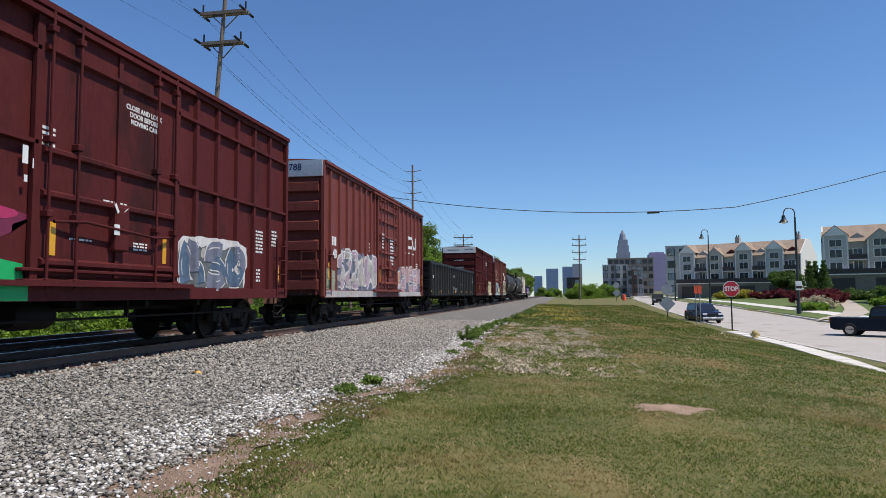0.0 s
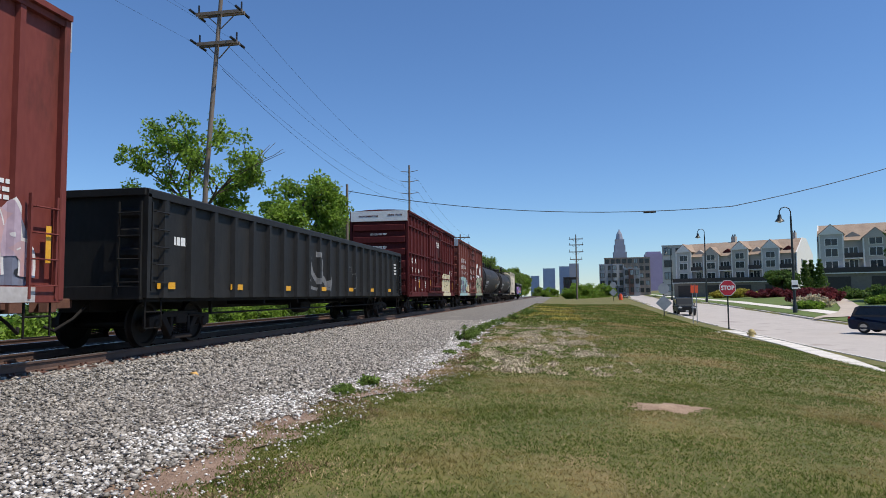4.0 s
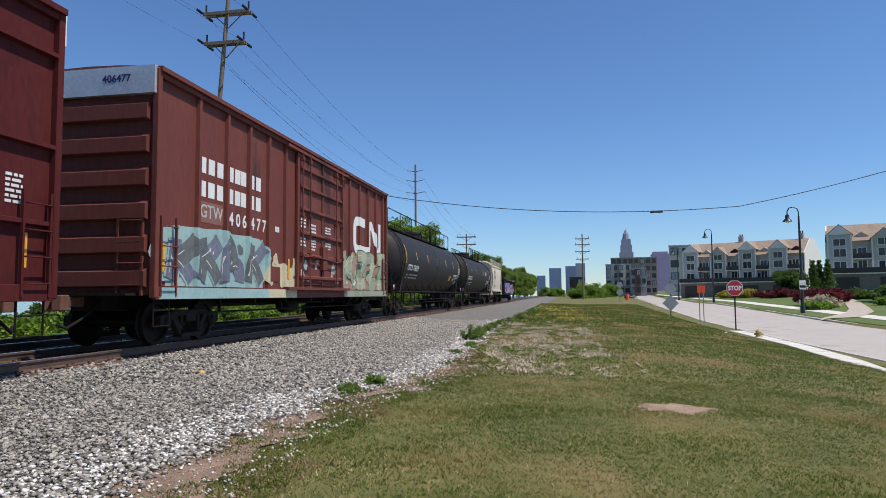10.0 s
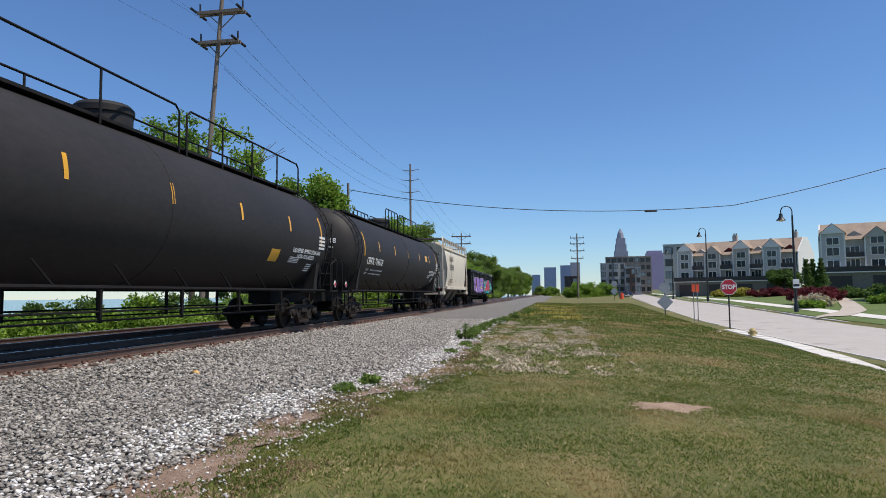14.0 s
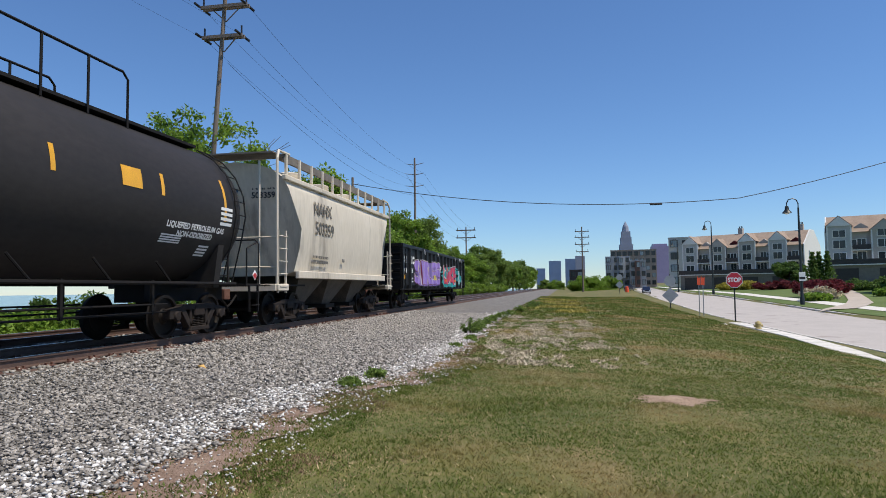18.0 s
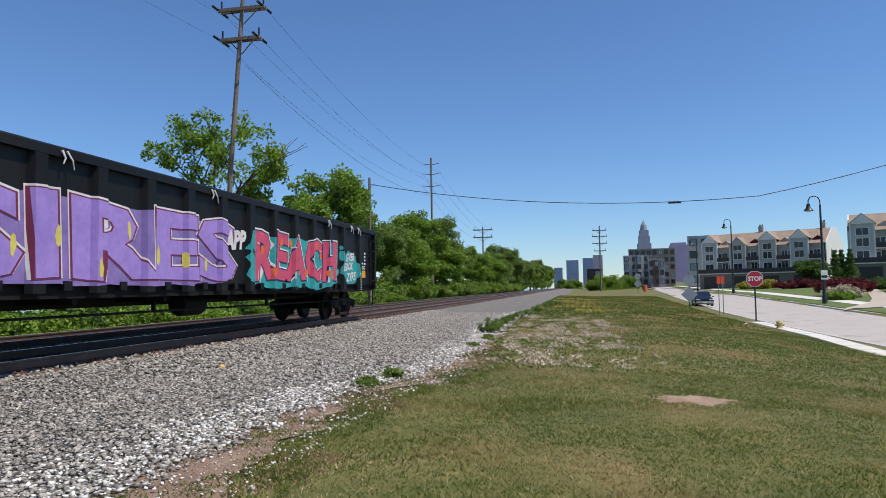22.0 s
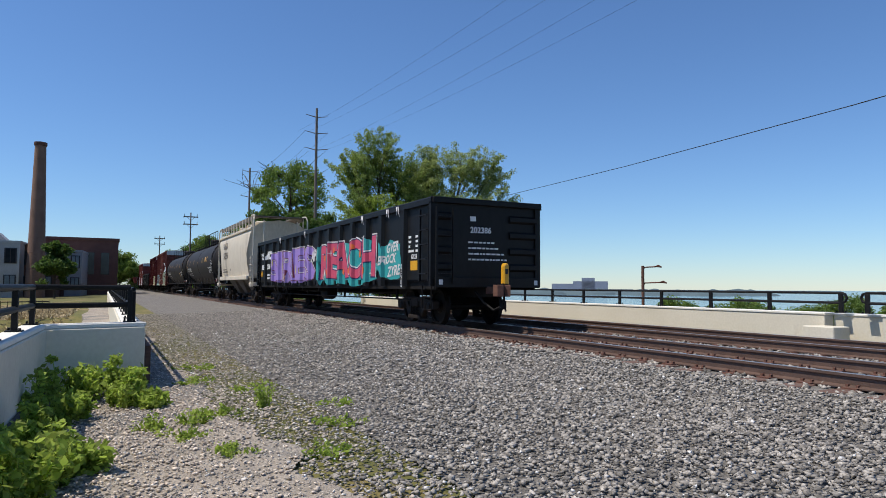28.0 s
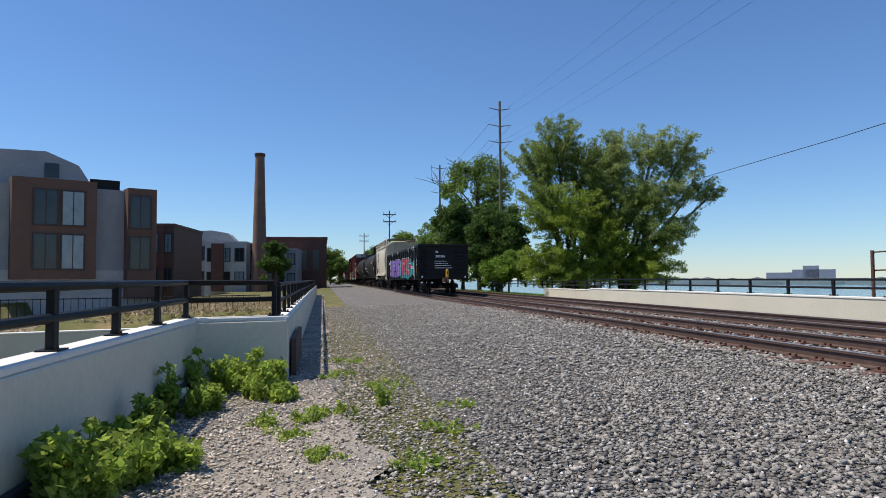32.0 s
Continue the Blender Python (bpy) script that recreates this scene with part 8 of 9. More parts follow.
ribbon("garden_path", spread(57, 1, 110), lambda y: (lerp(y, 57, 20.0, 60, 22.0, 64, 24.6, 71, 27.6, 84, 32.2, 97, 36.3, 110, 40.6), lerp(y, 57, 22.6, 60, 24.6, 64, 26.9, 71, 29.4, 84, 33.8, 97, 37.9, 110, 42.2)), SANDY, 0.09, "curving pale path through the gardens", "path", 3)
# boulders in the garden and by the sunken street
BOULD = surface("pale_boulder", (0.34, 0.30, 0.26), (0.46, 0.42, 0.37), 0.9, scale=2, fine=12, bump=0.4)
rng = random.Random(9)
for x, y, r in ((2.2, -11.8, 0.35), (3.4, -12.6, 0.45), (4.6, -13.2, 0.4), (1.6, -13.4, 0.3), (2.8, -14.4, 0.4), (29.5, 50.5, 0.6), (31.2, 50.8, 0.7), (27.8, 50.2, 0.4)):
    bm = bmesh.new()
    bmesh.ops.create_icosphere(bm, subdivisions=2, radius=r)
    for v in bm.verts:
        v.co *= 1 + 0.35 * noise.noise(v.co * 2.2 + Vector((x, y, 0)))
        v.co.z *= 0.62
    bmesh.ops.translate(bm, verts=bm.verts, vec=(x, y, (ground_z(x, y) + 0.9 if y < 0 else street_z(x, y)) + r * 0.25))
    rock = solid("boulder", bm, BOULD, "rounded pale landscape boulder", "rock", group="landscape boulders", smooth=True)
    if y > 0:
        grow(rock)
bush(3.2, -19.0, 3.0, 1.6, LEAF1, "round green shrub below the railing", 201, 70, 0.1, clump=0.4)
bush(1.7, -14.0, 1.6, 0.5, BLOOM, "grey-green low shrub between the rocks", 202, 60, 0.06, clump=0.2)
# marina: boats and masts on the far bank, low hills
BOAT = surface("boat_white", (0.5, 0.5, 0.5), (0.62, 0.62, 0.62), 0.4)
BLUEB = plain("boat_blue", (0.10, 0.22, 0.42))
rng = random.Random(21)
for k in range(40):
    d = rng.uniform(150, 330)
    az = rng.uniform(36, 66)
    x, y = -d * math.sin(radians(az)), d * math.cos(radians(az))
    b = thing("sailing_boat", "moored white boat with a bare mast", "boat", pose(x, y, -12, 0, 0, rng.uniform(0, 360)), "moored boats")
    part("hull", prism(bmesh.new(), [(-4, 0), (3.4, 0), (4.6, 1.3), (-4, 1.2)], "y", -1.2, 1.2), BOAT if k % 4 else BLUEB, b, bevel=0.1)
    part("mast", tube(bmesh.new(), [(0.5, 0, 1), (0.5, 0, rng.uniform(7, 10.5))], 0.09, 5), BOAT, b)
    part("cabin", box(bmesh.new(), -1.8, 1.2, -0.8, 0.8, 1.2, 2.0), BOAT, b)
bm = bmesh.new()
for k in range(30):
    az = 128 + k * 0.9
    d = 1350 + 120 * math.sin(k * 1.3)
    w = rng.uniform(35, 70)
    lathe(bm, [(w, -13), (w * 0.8, -8), (w * 0.4, -7 + rng.uniform(0, 5)), (0.0, rng.uniform(-5, 2))], "z", 10, (-d * math.sin(radians(az)), d * math.cos(radians(az)), 0))
# the woods' green is greyed towards blue to paint in distance haze
solid("far_shore", bm, plain("hazy_shore", (0.085, 0.125, 0.14), 0.95), "low dark wooded shore across the water, tinted with haze", "shore", "structure")
for k in range(60):
    az = 74 + k * 1.02 + rng.uniform(-0.6, 0.6)
    d = rng.uniform(70, 130)
    c = copy_thing(protos[k % 3], pose(-d * math.sin(radians(az)), d * math.cos(radians(az)), -11.0 - 0.004 * d, 0, 0, rng.uniform(0, 360)))
    c.scale = (0.8, 0.8, rng.uniform(0.62, 0.84))
# ---- road vehicles ----
CARBLK = surface("black_car_paint", (0.007, 0.0075, 0.009), (0.010, 0.0105, 0.0125), 0.3, scale=2, fine=20, bump=0.0, spec=0.3)
CARNAVY = surface("navy_car_paint", (0.01, 0.014, 0.03), (0.014, 0.02, 0.042), 0.18, scale=2, fine=20, bump=0.0)
CARGRY = surface("olive_black_car_paint", (0.016, 0.018, 0.016), (0.022, 0.024, 0.021), 0.35, scale=2, fine=20, bump=0.0)
CARGLASS = surface("tinted_glass", (0.01, 0.012, 0.014), (0.016, 0.018, 0.02), 0.05, bump=0.0)
TYRE = surface("tyre_rubber", (0.008, 0.008, 0.008), (0.014, 0.014, 0.014), 0.85, scale=8, fine=40)
ALLOY = surface("alloy", (0.38, 0.38, 0.39), (0.5, 0.5, 0.5), 0.3, 0.8)
LIGHTG = surface("headlight", (0.55, 0.57, 0.6), (0.7, 0.72, 0.75), 0.1)
TAIL = plain("tail_light", (0.35, 0.01, 0.01), 0.2)
VEHICLES, ROLLING = [], []


def vehicle(name, paint, label, prof, glass, L, W, H, wheel_r, axles, boxy=0.0, extra=None):
    """A car that drives along +y of its own space. prof: its side outline (y, z); glass: the cabin's outline."""
    v = thing(name, label, "car")
    bm = prism(bmesh.new(), prof, "x", -W / 2, W / 2)
    for q in bm.verts:
        if q.co.z > H * 0.55:
            q.co.x *= 0.8 + 0.12 * boxy
    body = part("body", bm, paint, v, bevel=0.05)
    bm = prism(bmesh.new(), glass, "x", -W / 2 - 0.004, W / 2 + 0.004)
    for q in bm.verts:
        if q.co.z > H * 0.8:
            q.co.x *= 0.8 + 0.12 * boxy
        elif q.co.z > H * 0.55:
            q.co.x *= 0.93
    part("side_window", bm, CARGLASS, v)
    y1, z1 = max(glass, key=lambda p: p[0])
    top = max(p[1] for p in glass)
    yt = max(p[0] for p in glass if p[1] > top - 0.05)
    bm = bmesh.new()
    k = 0.8 + 0.12 * boxy
    vs = [bm.verts.new(p) for p in ((-W * 0.43, y1 + 0.05, z1 + 0.03), (W * 0.43, y1 + 0.05, z1 + 0.03), (W * 0.42 * k, yt + 0.06, top + 0.01), (-W * 0.42 * k, yt + 0.06, top + 0.01))]
    vs += [bm.verts.new((c.co.x, c.co.y - 0.02, c.co.z - 0.02)) for c in vs]
    for f in ((0, 1, 2, 3), (7, 6, 5, 4), (0, 4, 5, 1), (1, 5, 6, 2), (2, 6, 7, 3), (3, 7, 4, 0)):
        bm.faces.new([vs[i] for i in f])
    part("windscreen", bm, CARGLASS, v)
    for sx in (-1, 1):
        part("headlight", box(bmesh.new(), sx * W * 0.36 - 0.2, sx * W * 0.36 + 0.2, L / 2 - 0.12, L / 2 - 0.005, H * 0.42, H * 0.50), LIGHTG, v, bevel=0.02)
        part("tail_light", box(bmesh.new(), sx * W * 0.42 - 0.09, sx * W * 0.42 + 0.09, -L / 2 + 0.004, -L / 2 + 0.1, H * 0.45, H * 0.6), TAIL, v)
        part("mirror", box(bmesh.new(), sx * (W / 2 + 0.1) - 0.09, sx * (W / 2 + 0.1) + 0.09, y1 - 0.35, y1 - 0.2, H * 0.6, H * 0.68), paint, v, bevel=0.02)
        for y in axles:
            w = part("wheel", lathe(bmesh.new(), [(wheel_r * 0.6, -0.11), (wheel_r * 0.95, -0.12), (wheel_r, -0.08), (wheel_r, 0.08), (wheel_r * 0.95, 0.12), (wheel_r * 0.6, 0.11)], "x", 22), TYRE, v, "black rubber tyre", smooth=True)
            w.location = (sx * (W / 2 - 0.12), y, wheel_r)
            part("rim", lathe(bmesh.new(), [(0.0, 0.10 * sx), (0.09, 0.115 * sx), (0.12, 0.09 * sx), (wheel_r * 0.55, 0.10 * sx), (wheel_r * 0.62, 0.115 * sx)], "x", 18), ALLOY, w)
    part("grille", box(bmesh.new(), -W * 0.24, W * 0.24, L / 2 - 0.06, L / 2 + 0.01, H * 0.36, H * 0.49), TYRE, v)
    part("bumper", box(bmesh.new(), -W * 0.48, W * 0.48, L / 2 - 0.1, L / 2 + 0.06, H * 0.2, H * 0.32), SIGNBACK if boxy < 0.5 else TYRE, v, bevel=0.03)
    part("plate_bar", box(bmesh.new(), -0.15, 0.15, L / 2 + 0.06, L / 2 + 0.066, H * 0.24, H * 0.3), WHITE, v)
    if extra:
        extra(v)
    return v


SUV = ([(-2.3, 0.35), (-2.35, 0.9), (-2.2, 1.05), (-1.95, 1.6), (-1.6, 1.7), (0.1, 1.7), (0.45, 1.6), (1.05, 1.12), (2.0, 1.0), (2.28, 0.8), (2.33, 0.35), (2.1, 0.22), (-2.1, 0.22)], [(-1.95, 1.1), (-1.75, 1.56), (-1.5, 1.62), (0.1, 1.62), (0.4, 1.53), (0.9, 1.12)])
PICK = ([(-2.85, 0.5), (-2.85, 1.15), (-0.75, 1.15), (-0.6, 1.75), (-0.3, 1.88), (0.75, 1.88), (1.0, 1.78), (1.45, 1.25), (2.65, 1.12), (2.85, 0.9), (2.9, 0.45), (2.6, 0.3), (-2.6, 0.38)], [(-0.6, 1.25), (-0.5, 1.68), (-0.2, 1.8), (0.75, 1.8), (0.95, 1.68), (1.35, 1.25)])
JEEP = ([(-2.1, 0.45), (-2.12, 1.85), (-1.95, 1.9), (0.25, 1.9), (0.4, 1.84), (0.72, 1.2), (1.95, 1.12), (2.02, 0.6), (1.9, 0.45)], [(-1.95, 1.2), (-1.95, 1.75), (0.25, 1.8), (0.35, 1.74), (0.62, 1.22)])
SEDAN = ([(-2.25, 0.35), (-2.3, 0.9), (-2.1, 1.0), (-1.7, 1.3), (-1.0, 1.5), (0.1, 1.52), (0.4, 1.45), (1.1, 1.02), (2.0, 0.9), (2.22, 0.7), (2.28, 0.32), (2.0, 0.2), (-2.0, 0.2)], [(-1.65, 1.02), (-1.35, 1.28), (-0.9, 1.43), (0.1, 1.45), (0.35, 1.38), (0.95, 1.02)])


def jeep_parts(v):
    part("spare_wheel", lathe(bmesh.new(), [(0.12, -2.36), (0.38, -2.36), (0.4, -2.3), (0.4, -2.18), (0.2, -2.13)], "y", 20, (0, 0, 1.1)), TYRE, v, smooth=True)
    for sx in (-1, 1):
        for y in (-1.25, 1.35):
            part("fender", box(bmesh.new(), sx * 0.86 - 0.14, sx * 0.86 + 0.14, y - 0.55, y + 0.55, 0.92, 1.0), TYRE, v, bevel=0.02)


def pick_parts(v):
    part("bed_rail", box(bmesh.new(), -0.98, 0.98, -2.84, -2.78, 0.75, 1.16), CARBLK, v)


def heading(rows):
    """Poses from (t, x, y): a vehicle faces the way it goes; it stands parked beyond its rows."""
    out = []
    for k, (t, x, y) in enumerate(rows):
        a, b = rows[max(k - 1, 0)], rows[min(k + 1, len(rows) - 1)]
        ang = math.degrees(math.atan2(-(b[1] - a[1]), b[2] - a[2]))
        out.append((t, pose(x, y, ground_z(x, y) + 0.02, 0, 0, ang)))
    return out


def resize(v, k):
    """Makes a vehicle smaller or larger as a whole."""
    seen = set()
    for o in v.children_recursive:
        o.location = o.location * k
        if o.data.name not in seen:
            seen.add(o.data.name)
            o.data.transform(Matrix.Scale(k, 4))


def road_trip(v, rows):
    resize(v, 0.9)
    VEHICLES.append((v, heading(rows)))
    for w in v.children:
        if w.name.startswith("wheel"):
            ROLLING.append((w, tuple(w.location), rows))


road_trip(vehicle("suv", CARNAVY, "dark navy sport utility vehicle driving down the street", *SUV, 4.65, 1.86, 1.7, 0.36, (-1.4, 1.42)),
          [(0, 11.44, 56.5), (1.0, 12.0, 52.7), (2.0, 13.3, 48.6), (3.5, 16.7, 42.4), (4.5, 20.3, 38.4), (7.0, 30, 31), (12, 50, 20), (32, 120, -10)])
road_trip(vehicle("pickup_truck", CARBLK, "black crew-cab pickup truck turning away", *PICK, 5.75, 2.0, 1.88, 0.4, (-1.75, 1.8), 0.6, pick_parts),
          [(0, 17.7, 40.2), (0.5, 21.6, 37.4), (1.5, 29, 32.5), (4, 44, 23), (10, 74, 8), (32, 150, -25)])
road_trip(vehicle("off_road_car", CARGRY, "boxy black off-road car with a spare wheel", *JEEP, 4.25, 1.87, 1.9, 0.41, (-1.25, 1.35), 1.0, jeep_parts),
          [(0, 14.9, 105.7), (1.0, 14.2, 97), (2.0, 13.1, 82.5), (3.5, 12.5, 71.5), (5, 12.0, 59.5), (6.0, 12.03, 52.6), (6.5, 12.5, 49.9), (7, 13.2, 47.0), (8, 15.8, 42.3), (9, 20.2, 38.4), (13, 38, 27), (32, 120, -10)])
road_trip(vehicle("sedan", CARNAVY, "dark blue sedan coming down the street", *SEDAN, 4.5, 1.8, 1.5, 0.33, (-1.35, 1.4)),
          [(0, 60, 540), (14, 24.5, 232), (17, 18.4, 160), (19, 14.5, 113), (20, 12.9, 92.2), (21, 11.95, 77.5), (22, 11.5, 67.5), (22.5, 11.2, 62.5), (23, 11.1, 58.4), (24, 12.8, 50), (25, 15.5, 43.6), (26, 20, 38.5), (32, 50, 24)])
c = vehicle("parked_car", CARBLK, "dark car parked at the street end", *SEDAN, 4.5, 1.8, 1.5, 0.33, (-1.35, 1.4))
c.matrix_basis = pose(17.5, 182, ground_z(17.5, 182) + 0.02, 0, 0, 188)
# ---- stones, grass, bare soil ----
def stones(name, pts, sizes, material, label, seed, flat=0.75):
    """Angular stones, each a jittered eight-sided lump turned at random."""
    r = np.random.default_rng(seed)
    n = len(pts)
    base = np.array([(1, 0, 0), (-1, 0, 0), (0, 1, 0), (0, -1, 0), (0, 0, 1), (0, 0, -1)], float)
    faces = np.array([(0, 2, 4), (2, 1, 4), (1, 3, 4), (3, 0, 4), (2, 0, 5), (1, 2, 5), (3, 1, 5), (0, 3, 5)])
    v = base[None] * (1 + 0.35 * r.normal(size=(n, 6, 3)).clip(-1.2, 1.2)) + 0.28 * r.normal(size=(n, 6, 3)).clip(-1.2, 1.2)
    q = r.normal(size=(n, 4))
    q /= np.linalg.norm(q, axis=1)[:, None]
    w, x, y, z = q.T
    m = np.stack([1 - 2 * (y * y + z * z), 2 * (x * y - z * w), 2 * (x * z + y * w), 2 * (x * y + z * w), 1 - 2 * (x * x + z * z), 2 * (y * z - x * w), 2 * (x * z - y * w), 2 * (y * z + x * w), 1 - 2 * (x * x + y * y)], axis=1).reshape(-1, 3, 3)
    v = np.einsum("nij,nkj->nki", m, v) * np.asarray(sizes)[:, None, None]
    v[:, :, 2] *= flat
    v += np.asarray(pts)[:, None, :]
    f = (faces[None] + 6 * np.arange(n)[:, None, None]).reshape(-1, 3)
    return tagged(new(name, raw(name, v.reshape(-1, 3), f, material)), label, "gravel", "", "stuff")


GX, GY = np.arange(-150, 61, 0.5), np.arange(-120, 121, 1.0)
GZ = np.array([[ground_z(x, y) for x in GX] for y in GY])


def ground_of(x, y):
    i = np.clip((x - GX[0]) / 0.5, 0, len(GX) - 2)
    j = np.clip(y - GY[0], 0, len(GY) - 2)
    i0, j0 = i.astype(int), j.astype(int)
    u, v = i - i0, j - j0
    return (GZ[j0, i0] * (1 - u) + GZ[j0, i0 + 1] * u) * (1 - v) + (GZ[j0 + 1, i0] * (1 - u) + GZ[j0 + 1, i0 + 1] * u) * v


def field(x0, x1, y0, y1, n, seed, lift=0.0):
    r = np.random.default_rng(seed)
    x, y = r.uniform(x0, x1, n), r.uniform(y0, y1, n)
    return np.stack([x, y, ground_of(x, y) + lift], axis=1), r


def lumps(x, y, s, seed):
    """Soft value noise, about -1 to 1, over arrays of places."""
    r = np.random.default_rng(seed)
    out = 0
    for k in range(9):
        a, p = r.uniform(0, 6.28, 2)
        f = s * r.uniform(0.6, 2.4)
        out = out + np.sin((x * np.cos(a) + y * np.sin(a)) * f * 3 + p)
    return out / 3.5


def wedge(x, y):
    """Stones reach round behind the standpoint."""
    return y < 2.2 - 0.6 * (x + 2)


BALLAST = "loose crushed grey ballast stones"
DUSTED = "dusty crushed stones beside the bridge path"


def dusty(p, r):
    """Trodden, dusty ground near the wall and along the lane beside it."""
    lane = np.interp(p[:, 1], (-34, -9, -5, 1, 2), (-6.2, -4.4, -2.9, -2.3, -2.2))
    return (p[:, 1] < 1) & (p[:, 0] > lane + 0.7 * r.normal(size=len(p)) + 0.6 * lumps(p[:, 0], p[:, 1], 0.5, 61))


pts, r = field(-7.6, 0.3, -9, 9, 95000, 1, 0.04)
pts = pts[(pts[:, 0] < edge_of(pts[:, 1]) + np.abs(r.normal(size=len(pts))) * 0.12) | wedge(pts[:, 0], pts[:, 1])]
d = dusty(pts, r)
stones("ballast_stones", pts[~d], 0.012 + 0.021 * r.random(int((~d).sum())) ** 1.4, STONE, BALLAST, 2, 0.62)
stones("dusty_stones", pts[d], 0.009 + 0.017 * r.random(int(d.sum())) ** 1.8, DUSTY, DUSTED, 13, 0.5)
pts, r = field(-7.6, -2.3, 9, 34, 42000, 3, 0.04)
pts = pts[pts[:, 0] < edge_of(pts[:, 1]) + np.abs(r.normal(size=len(pts))) * 0.12]
stones("ballast_stones", pts, r.uniform(0.02, 0.042, len(pts)), STONE, BALLAST, 4, 0.65)
pts, r = field(-7.6, -1.2, -34, -9, 42000, 5, 0.035)
d = dusty(pts, r)
stones("ballast_stones", pts[~d], r.uniform(0.02, 0.042, int((~d).sum())), STONE, BALLAST, 6, 0.55)
stones("dusty_stones", pts[d], r.uniform(0.014, 0.032, int(d.sum())), DUSTY, DUSTED, 17, 0.4)
pts, r = field(-15.2, -7.4, -26, 24, 26000, 7, 0.025)
stones("track_stones", pts, r.uniform(0.03, 0.055, len(pts)), STONE, "ballast stones between the rails", 8)
TAN = surface("tan_gravel", (0.42, 0.345, 0.275), (0.70, 0.60, 0.50), 0.9, scale=6, fine=60, per_island=0.4, bump=0.3)
pts, r = field(-3.2, 0.25, -14, 2.0, 34000, 15, 0.055)
pts = pts[wedge(pts[:, 0], pts[:, 1]) & (pts[:, 0] > -1.7 + 0.5 * r.normal(size=len(pts)) + 0.4 * lumps(pts[:, 0], pts[:, 1], 0.4, 33))]
stones("tan_gravel", pts, 0.008 + 0.016 * r.random(len(pts)) ** 1.6, TAN, "pale tan gravel on the trodden edge", 16, 0.45)
# pale limestone rim by the grass
pts, r = field(-4.8, -1.6, 3, 36, 46000, 9, 0.045)
d = pts[:, 0] - (edge_of(pts[:, 1]) - np.interp(pts[:, 1], (3, 6, 12, 36), (0.45, 0.35, 0.2, 0.2)))
pts = pts[np.abs(d + 0.2 * r.normal(size=len(d)) + 0.15 * lumps(pts[:, 0], pts[:, 1], 0.6, 35)) < np.interp(pts[:, 1], (3, 8, 14, 36), (0.36, 0.28, 0.22, 0.2))]
stones("limestone_rim", pts, (0.010 + 0.020 * r.random(len(pts)) ** 1.7) * np.interp(pts[:, 1], (3, 12, 36), (1, 1.1, 1.7)), PALE, "pale limestone chips along the grass edge", 10, 0.6)
pts, r = field(-7.5, 0.2, -20, 12, 2600, 11, 0.05)
pts = pts[(pts[:, 0] < -2.9) | wedge(pts[:, 0], pts[:, 1])]
stones("limestone_chips", pts, 0.010 + 0.014 * r.random(len(pts)) ** 2, PALE, "scattered pale limestone chips", 12)
pts, r = field(-3.4, -1.4, 2.6, 12, 2600, 45, 0.03)
pts = pts[(pts[:, 0] > edge_of(pts[:, 1])) & (pts[:, 0] < edge_of(pts[:, 1]) + 0.9)]
stones("limestone_chips", pts, 0.006 + 0.013 * r.random(len(pts)) ** 2, PALE, "pale limestone chips strayed into the soil", 46)


def blades(name, pts, height, width, material, label, seed, per=3):
    r = np.random.default_rng(seed)
    n = len(pts) * per
    p = np.repeat(pts, per, axis=0)
    p[:, :2] += r.normal(size=(n, 2)) * 0.03
    a = r.uniform(0, 2 * np.pi, n)
    h = np.repeat(height, per) * r.uniform(0.5, 1.1, n)
    wv = np.stack([np.cos(a), np.sin(a), np.zeros(n)], axis=1) * (width * r.uniform(0.6, 1.2, n))[:, None]
    tip = p + np.stack([r.normal(size=n) * h * 0.9, r.normal(size=n) * h * 0.9, h], axis=1)
    v = np.stack([p - wv, p + wv, tip], axis=1).reshape(-1, 3)
    return tagged(new(name, raw(name, v, np.arange(3 * n).reshape(-1, 3), material)), label, "grass", "", "stuff")


LAWN_LABEL = "short patchy green and straw grass"
BLADE = leafy("grass_blades", (0.068, 0.125, 0.015), (0.160, 0.180, 0.034), 0.35, scale=0.45, fine=4, spots=(0.335, 0.245, 0.10), spot_scale=0.33, spot_amount=0.5)
pts, r = field(-3.6, 9.0, 3.2, 12, 84000, 21)
thin = lumps(pts[:, 0], pts[:, 1], 0.55, 71) + 1.0 * np.clip((pts[:, 0] - edge_of(pts[:, 1])) / 0.7 - 1, -1, 0.6)
keep = (pts[:, 0] > edge_of(pts[:, 1]) + 0.12 * r.normal(size=len(pts))) & (thin + 0.5 * r.normal(size=len(pts)) > -1.1)
bare = ((pts[:, 0] - 1.45) / 0.5) ** 2 + ((pts[:, 1] - 9.3) / 0.38) ** 2 < 1 + 0.4 * r.normal(size=len(pts))
pts = pts[keep & ~bare]
blades("grass", pts, 0.020 + 0.02 * np.clip(lumps(pts[:, 0], pts[:, 1], 0.8, 5), 0, 1), 0.0055, BLADE, LAWN_LABEL, 22, 3)
pts, r = field(-3.4, 10.0, 12, 34, 60000, 23)
pts = pts[pts[:, 0] > edge_of(pts[:, 1]) + 0.15 * r.normal(size=len(pts))]
blades("grass", pts, np.full(len(pts), 0.036), 0.013, BLADE, LAWN_LABEL, 24, 2)
pts, r = field(-3.0, 11.0, 34, 100, 30000, 25)
pts = pts[(pts[:, 0] < 9.3 + (pts[:, 1] - 34) * 0.02)]
blades("grass", pts, np.full(len(pts), 0.07), 0.045, BLADE, LAWN_LABEL, 26, 2)
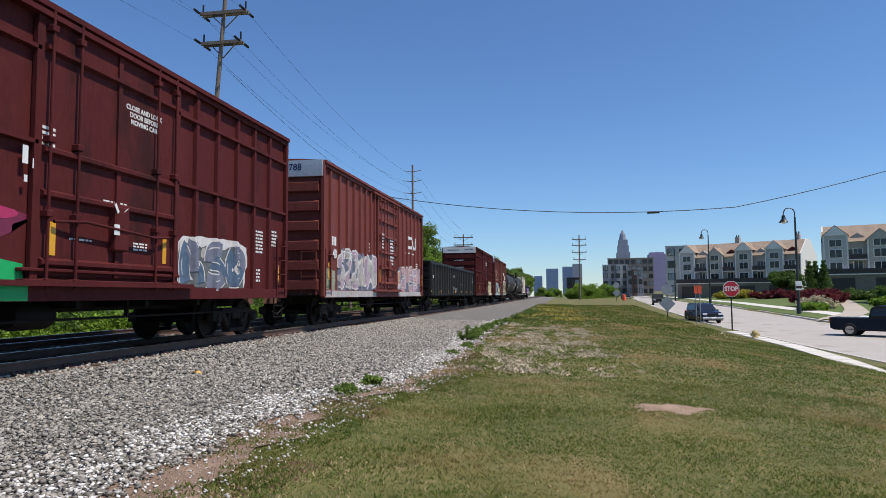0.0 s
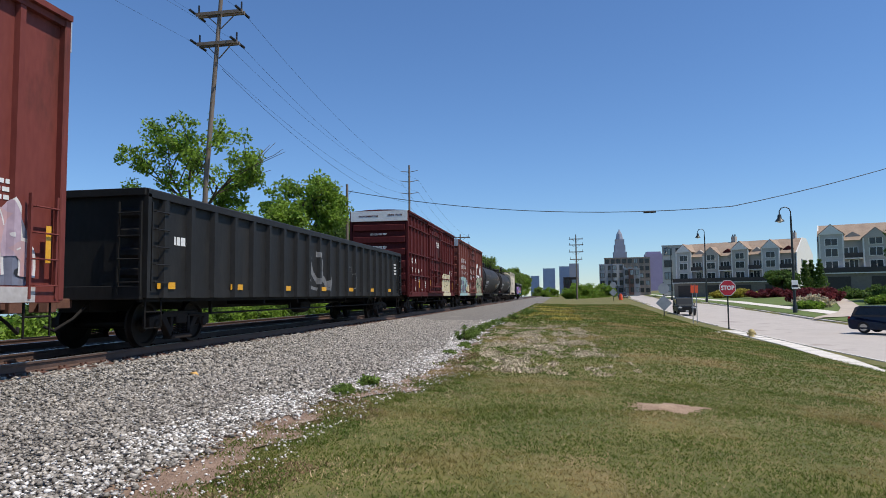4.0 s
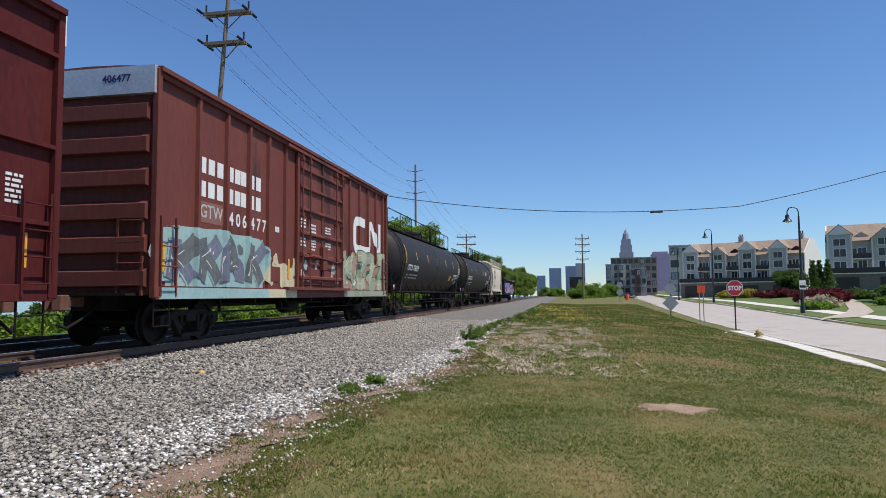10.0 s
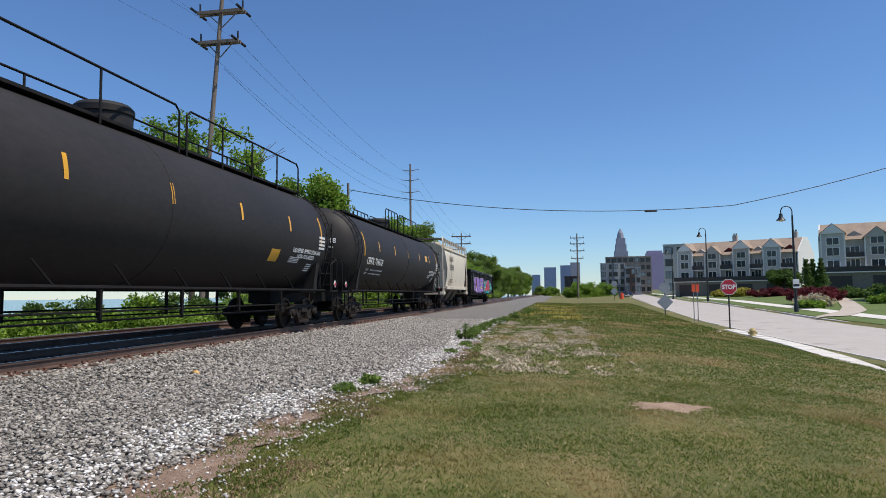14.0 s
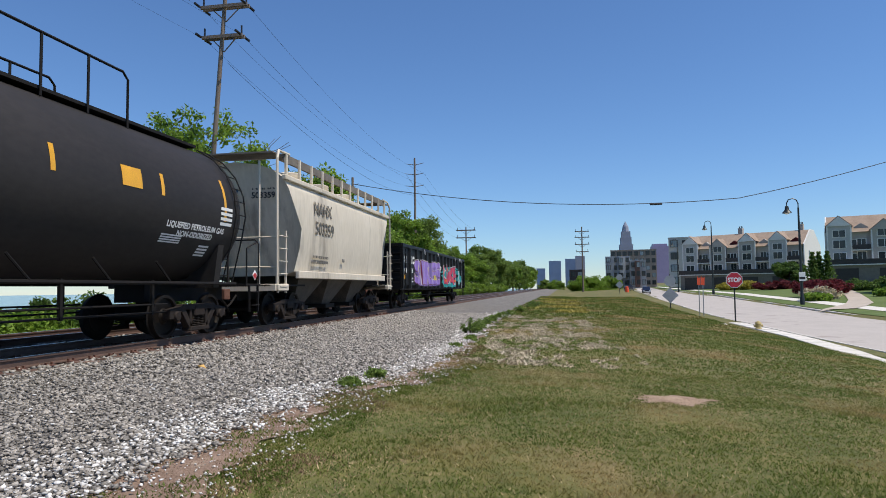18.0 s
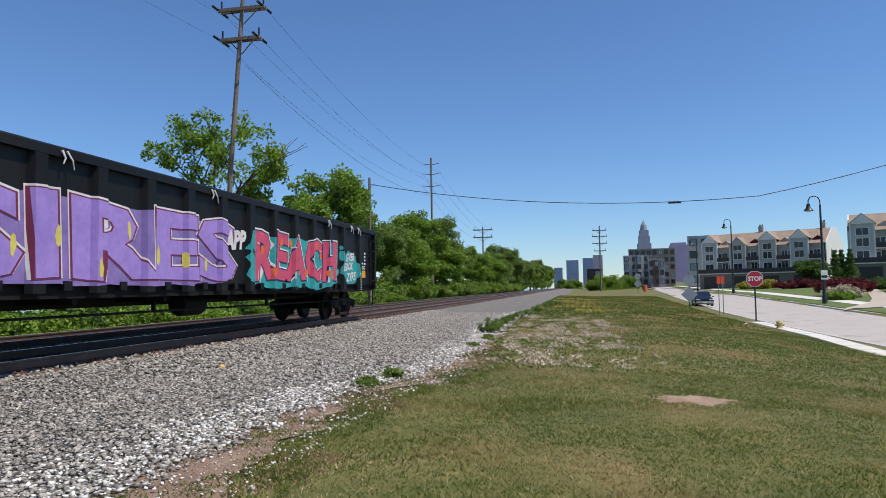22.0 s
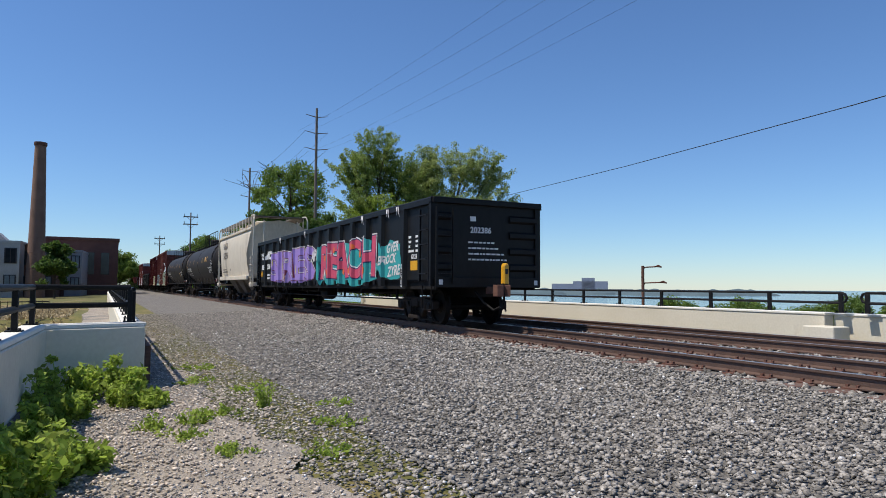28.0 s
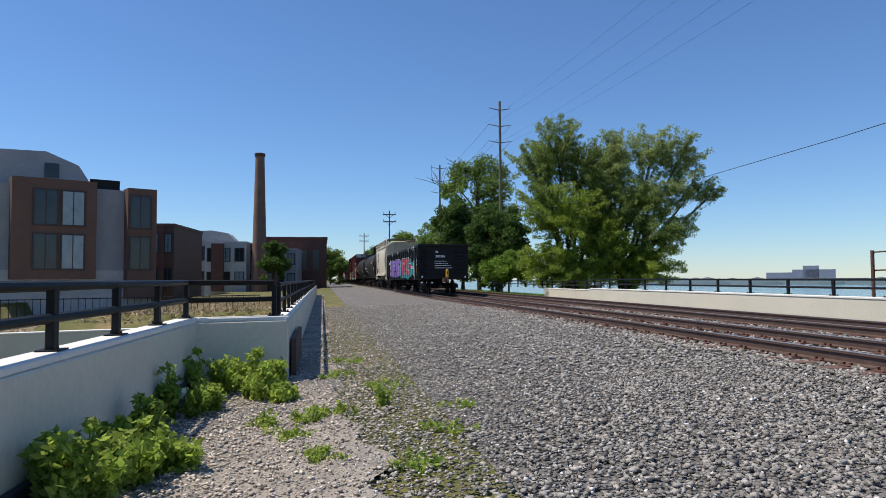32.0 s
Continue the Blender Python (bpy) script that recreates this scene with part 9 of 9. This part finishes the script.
STRAW = surface("straw_grass", (0.34, 0.25, 0.13), (0.50, 0.40, 0.24), 0.9, scale=2, fine=20, per_island=0.35, bump=0)
BLEACHED = surface("bleached_straw", (0.44, 0.35, 0.24), (0.62, 0.53, 0.40), 0.9, scale=2, fine=20, per_island=0.3, bump=0)
DEAD = "scattered pale dead straw on the grass"
pts, r = field(-2.7, 1.6, 12.5, 34, 26000, 27)
heart = 1 - ((pts[:, 0] + 0.7) / 2.0) ** 2 - ((pts[:, 1] - 21) / 12) ** 2
mottle = np.array([noise.noise((x * 1.6, y * 0.5, 4.0)) + 0.6 * noise.noise((x * 4.0, y * 1.3, 9.0)) for x, y in pts[:, :2]])
pts = pts[mottle + 0.12 * r.normal(size=len(pts)) + 0.35 * heart > 0.34]
blades("straw", pts, np.full(len(pts), 0.045), 0.03, BLEACHED, DEAD, 28, 2)
pts, r = field(-3.2, 2.5, 3.2, 13, 20000, 29)
pts = pts[(pts[:, 0] - edge_of(pts[:, 1]) < 0.9 + 0.9 * lumps(pts[:, 0], pts[:, 1], 0.5, 13)) & (pts[:, 0] > edge_of(pts[:, 1]) - 0.1)]
blades("straw", pts, np.full(len(pts), 0.025), 0.006, STRAW, DEAD, 30, 2)
pts, r = field(-3.0, 6.8, 5, 60, 5000, 31)
pts = pts[(lumps(pts[:, 0], pts[:, 1], 0.3, 19) > -0.1) & (pts[:, 1] > 15)]
blades("straw", pts, np.full(len(pts), 0.04), 0.02, STRAW, DEAD, 32, 3)
pts, r = field(-3.0, 6.8, 3.2, 15, 15000, 39)
blades("straw", pts, np.full(len(pts), 0.03), 0.004, STRAW, DEAD, 40, 2)
pts, r = field(-3.6, -1.0, 2.6, 14, 19000, 47, 0.02)
d = pts[:, 0] - edge_of(pts[:, 1])
pts = pts[(d > -0.1) & (d < 1.15) & (np.array([noise.noise((x * 2.2, y * 2.2, 2.0)) for x, y in pts[:, :2]]) + 0.15 * r.normal(size=len(pts)) > 0.18 - 0.30 * d)]
blades("grass", pts, np.full(len(pts), 0.03), 0.007, BLADE, "sparse grass on the bare soil rim", 48, 3)
RUSTY = surface("dried_weeds", (0.13, 0.075, 0.045), (0.28, 0.17, 0.10), 0.9, scale=2, fine=20, per_island=0.4, bump=0)
pts, r = field(-3.4, -0.4, 3.2, 16, 22000, 41)
d = pts[:, 0] - edge_of(pts[:, 1])
pts = pts[(np.abs(d - 0.25) < 0.45 + 0.45 * np.clip(lumps(pts[:, 0], pts[:, 1], 0.6, 43), -1, 1))]
blades("dried_weeds", pts, np.full(len(pts), 0.035), 0.007, RUSTY, "reddish dried weeds along the grass edge", 42, 2)
FLOWER = surface("mustard_blooms", (0.26, 0.22, 0.03), (0.40, 0.33, 0.05), 0.7, per_island=0.2, bump=0)
pts, r = field(-2.4, 1.5, 38, 78, 5000, 33)
pts = pts[lumps(pts[:, 0], pts[:, 1], 0.25, 3) + 0.3 * r.normal(size=len(pts)) > 0.6]
blades("flowers", pts, np.full(len(pts), 0.16), 0.04, FLOWER, "haze of small yellow flowers in the grass", 34, 2)
# grass beyond the near railing and on the bank
pts, r = field(0.9, 18, -56, -24, 16000, 35)
blades("grass", pts, np.full(len(pts), 0.16), 0.05, STRAW, "dry yellow field beyond the railing", 36, 2)
pts, r = field(-23, -15.0, -90, 110, 30000, 37)
pts = pts[(pts[:, 1] < -44) | (pts[:, 1] > 0)]
blades("grass", pts, np.full(len(pts), 0.28), 0.05, LEAF1, "rough green grass along the lake bank", 38, 2)


def patch(name, cx, cy, rx, ry, seed, label, lift=0.03):
    bm = bmesh.new()
    rng = random.Random(seed)
    c = bm.verts.new((cx, cy, ground_z(cx, cy) + lift + 0.012))
    ring = []
    for k in range(28):
        a = 2 * math.pi * k / 28
        q = 1 + rng.uniform(-0.35, 0.35)
        x, y = cx + rx * math.cos(a) * q, cy + ry * math.sin(a) * q
        ring.append(bm.verts.new((x, y, ground_z(x, y) + lift - 0.02)))
    for k in range(28):
        bm.faces.new((c, ring[k], ring[(k + 1) % 28]))
    solid(name, bm, DRY, label, "bare soil", "structure", smooth=True)


patch("bare_patch", 1.45, 9.3, 0.5, 0.36, 1, "bare sandy patch in the grass")
stones("yellow_stone", np.array([(-6.0, 10.35, ground_z(-6.0, 10.35) + 0.05)]), np.array([0.09]), plain("yellow_stone", (0.6, 0.36, 0.12), 0.9), "single ochre stone lying on the ballast", 40)


def motions():
    """All that moves: the cars along the track, their wheels, the street's traffic."""
    def gone(t):
        return float(np.interp(t, [h[0] for h in HOURS], [h[1] for h in HOURS]))
    for car, y0 in CARS:
        walk(car, [(t, pose(TRACK_X, y0 - s, 0)) for t, s in HOURS])
    for v, rows in VEHICLES:
        walk(v, rows)
    for w, at, rows in ROLLING:
        turn, last, keys = 0.0, None, []
        for k in range(321):
            t = k / 10
            x = float(np.interp(t, [q[0] for q in rows], [q[1] for q in rows]))
            y = float(np.interp(t, [q[0] for q in rows], [q[2] for q in rows]))
            if last:
                turn -= min(80, math.degrees(math.hypot(x - last[0], y - last[1]) / at[2]))
            last = (x, y)
            keys.append((t, pose(*at, turn)))
        walk(w, keys)
    times = [k / 10 for k in range(321)]
    turns = [math.degrees(gone(t) / WHEEL_R) for t in times]
    for w, d in WHEELS:
        walk(w, [(t, pose(0, d, WHEEL_R, a)) for t, a in zip(times, turns)])


motions()
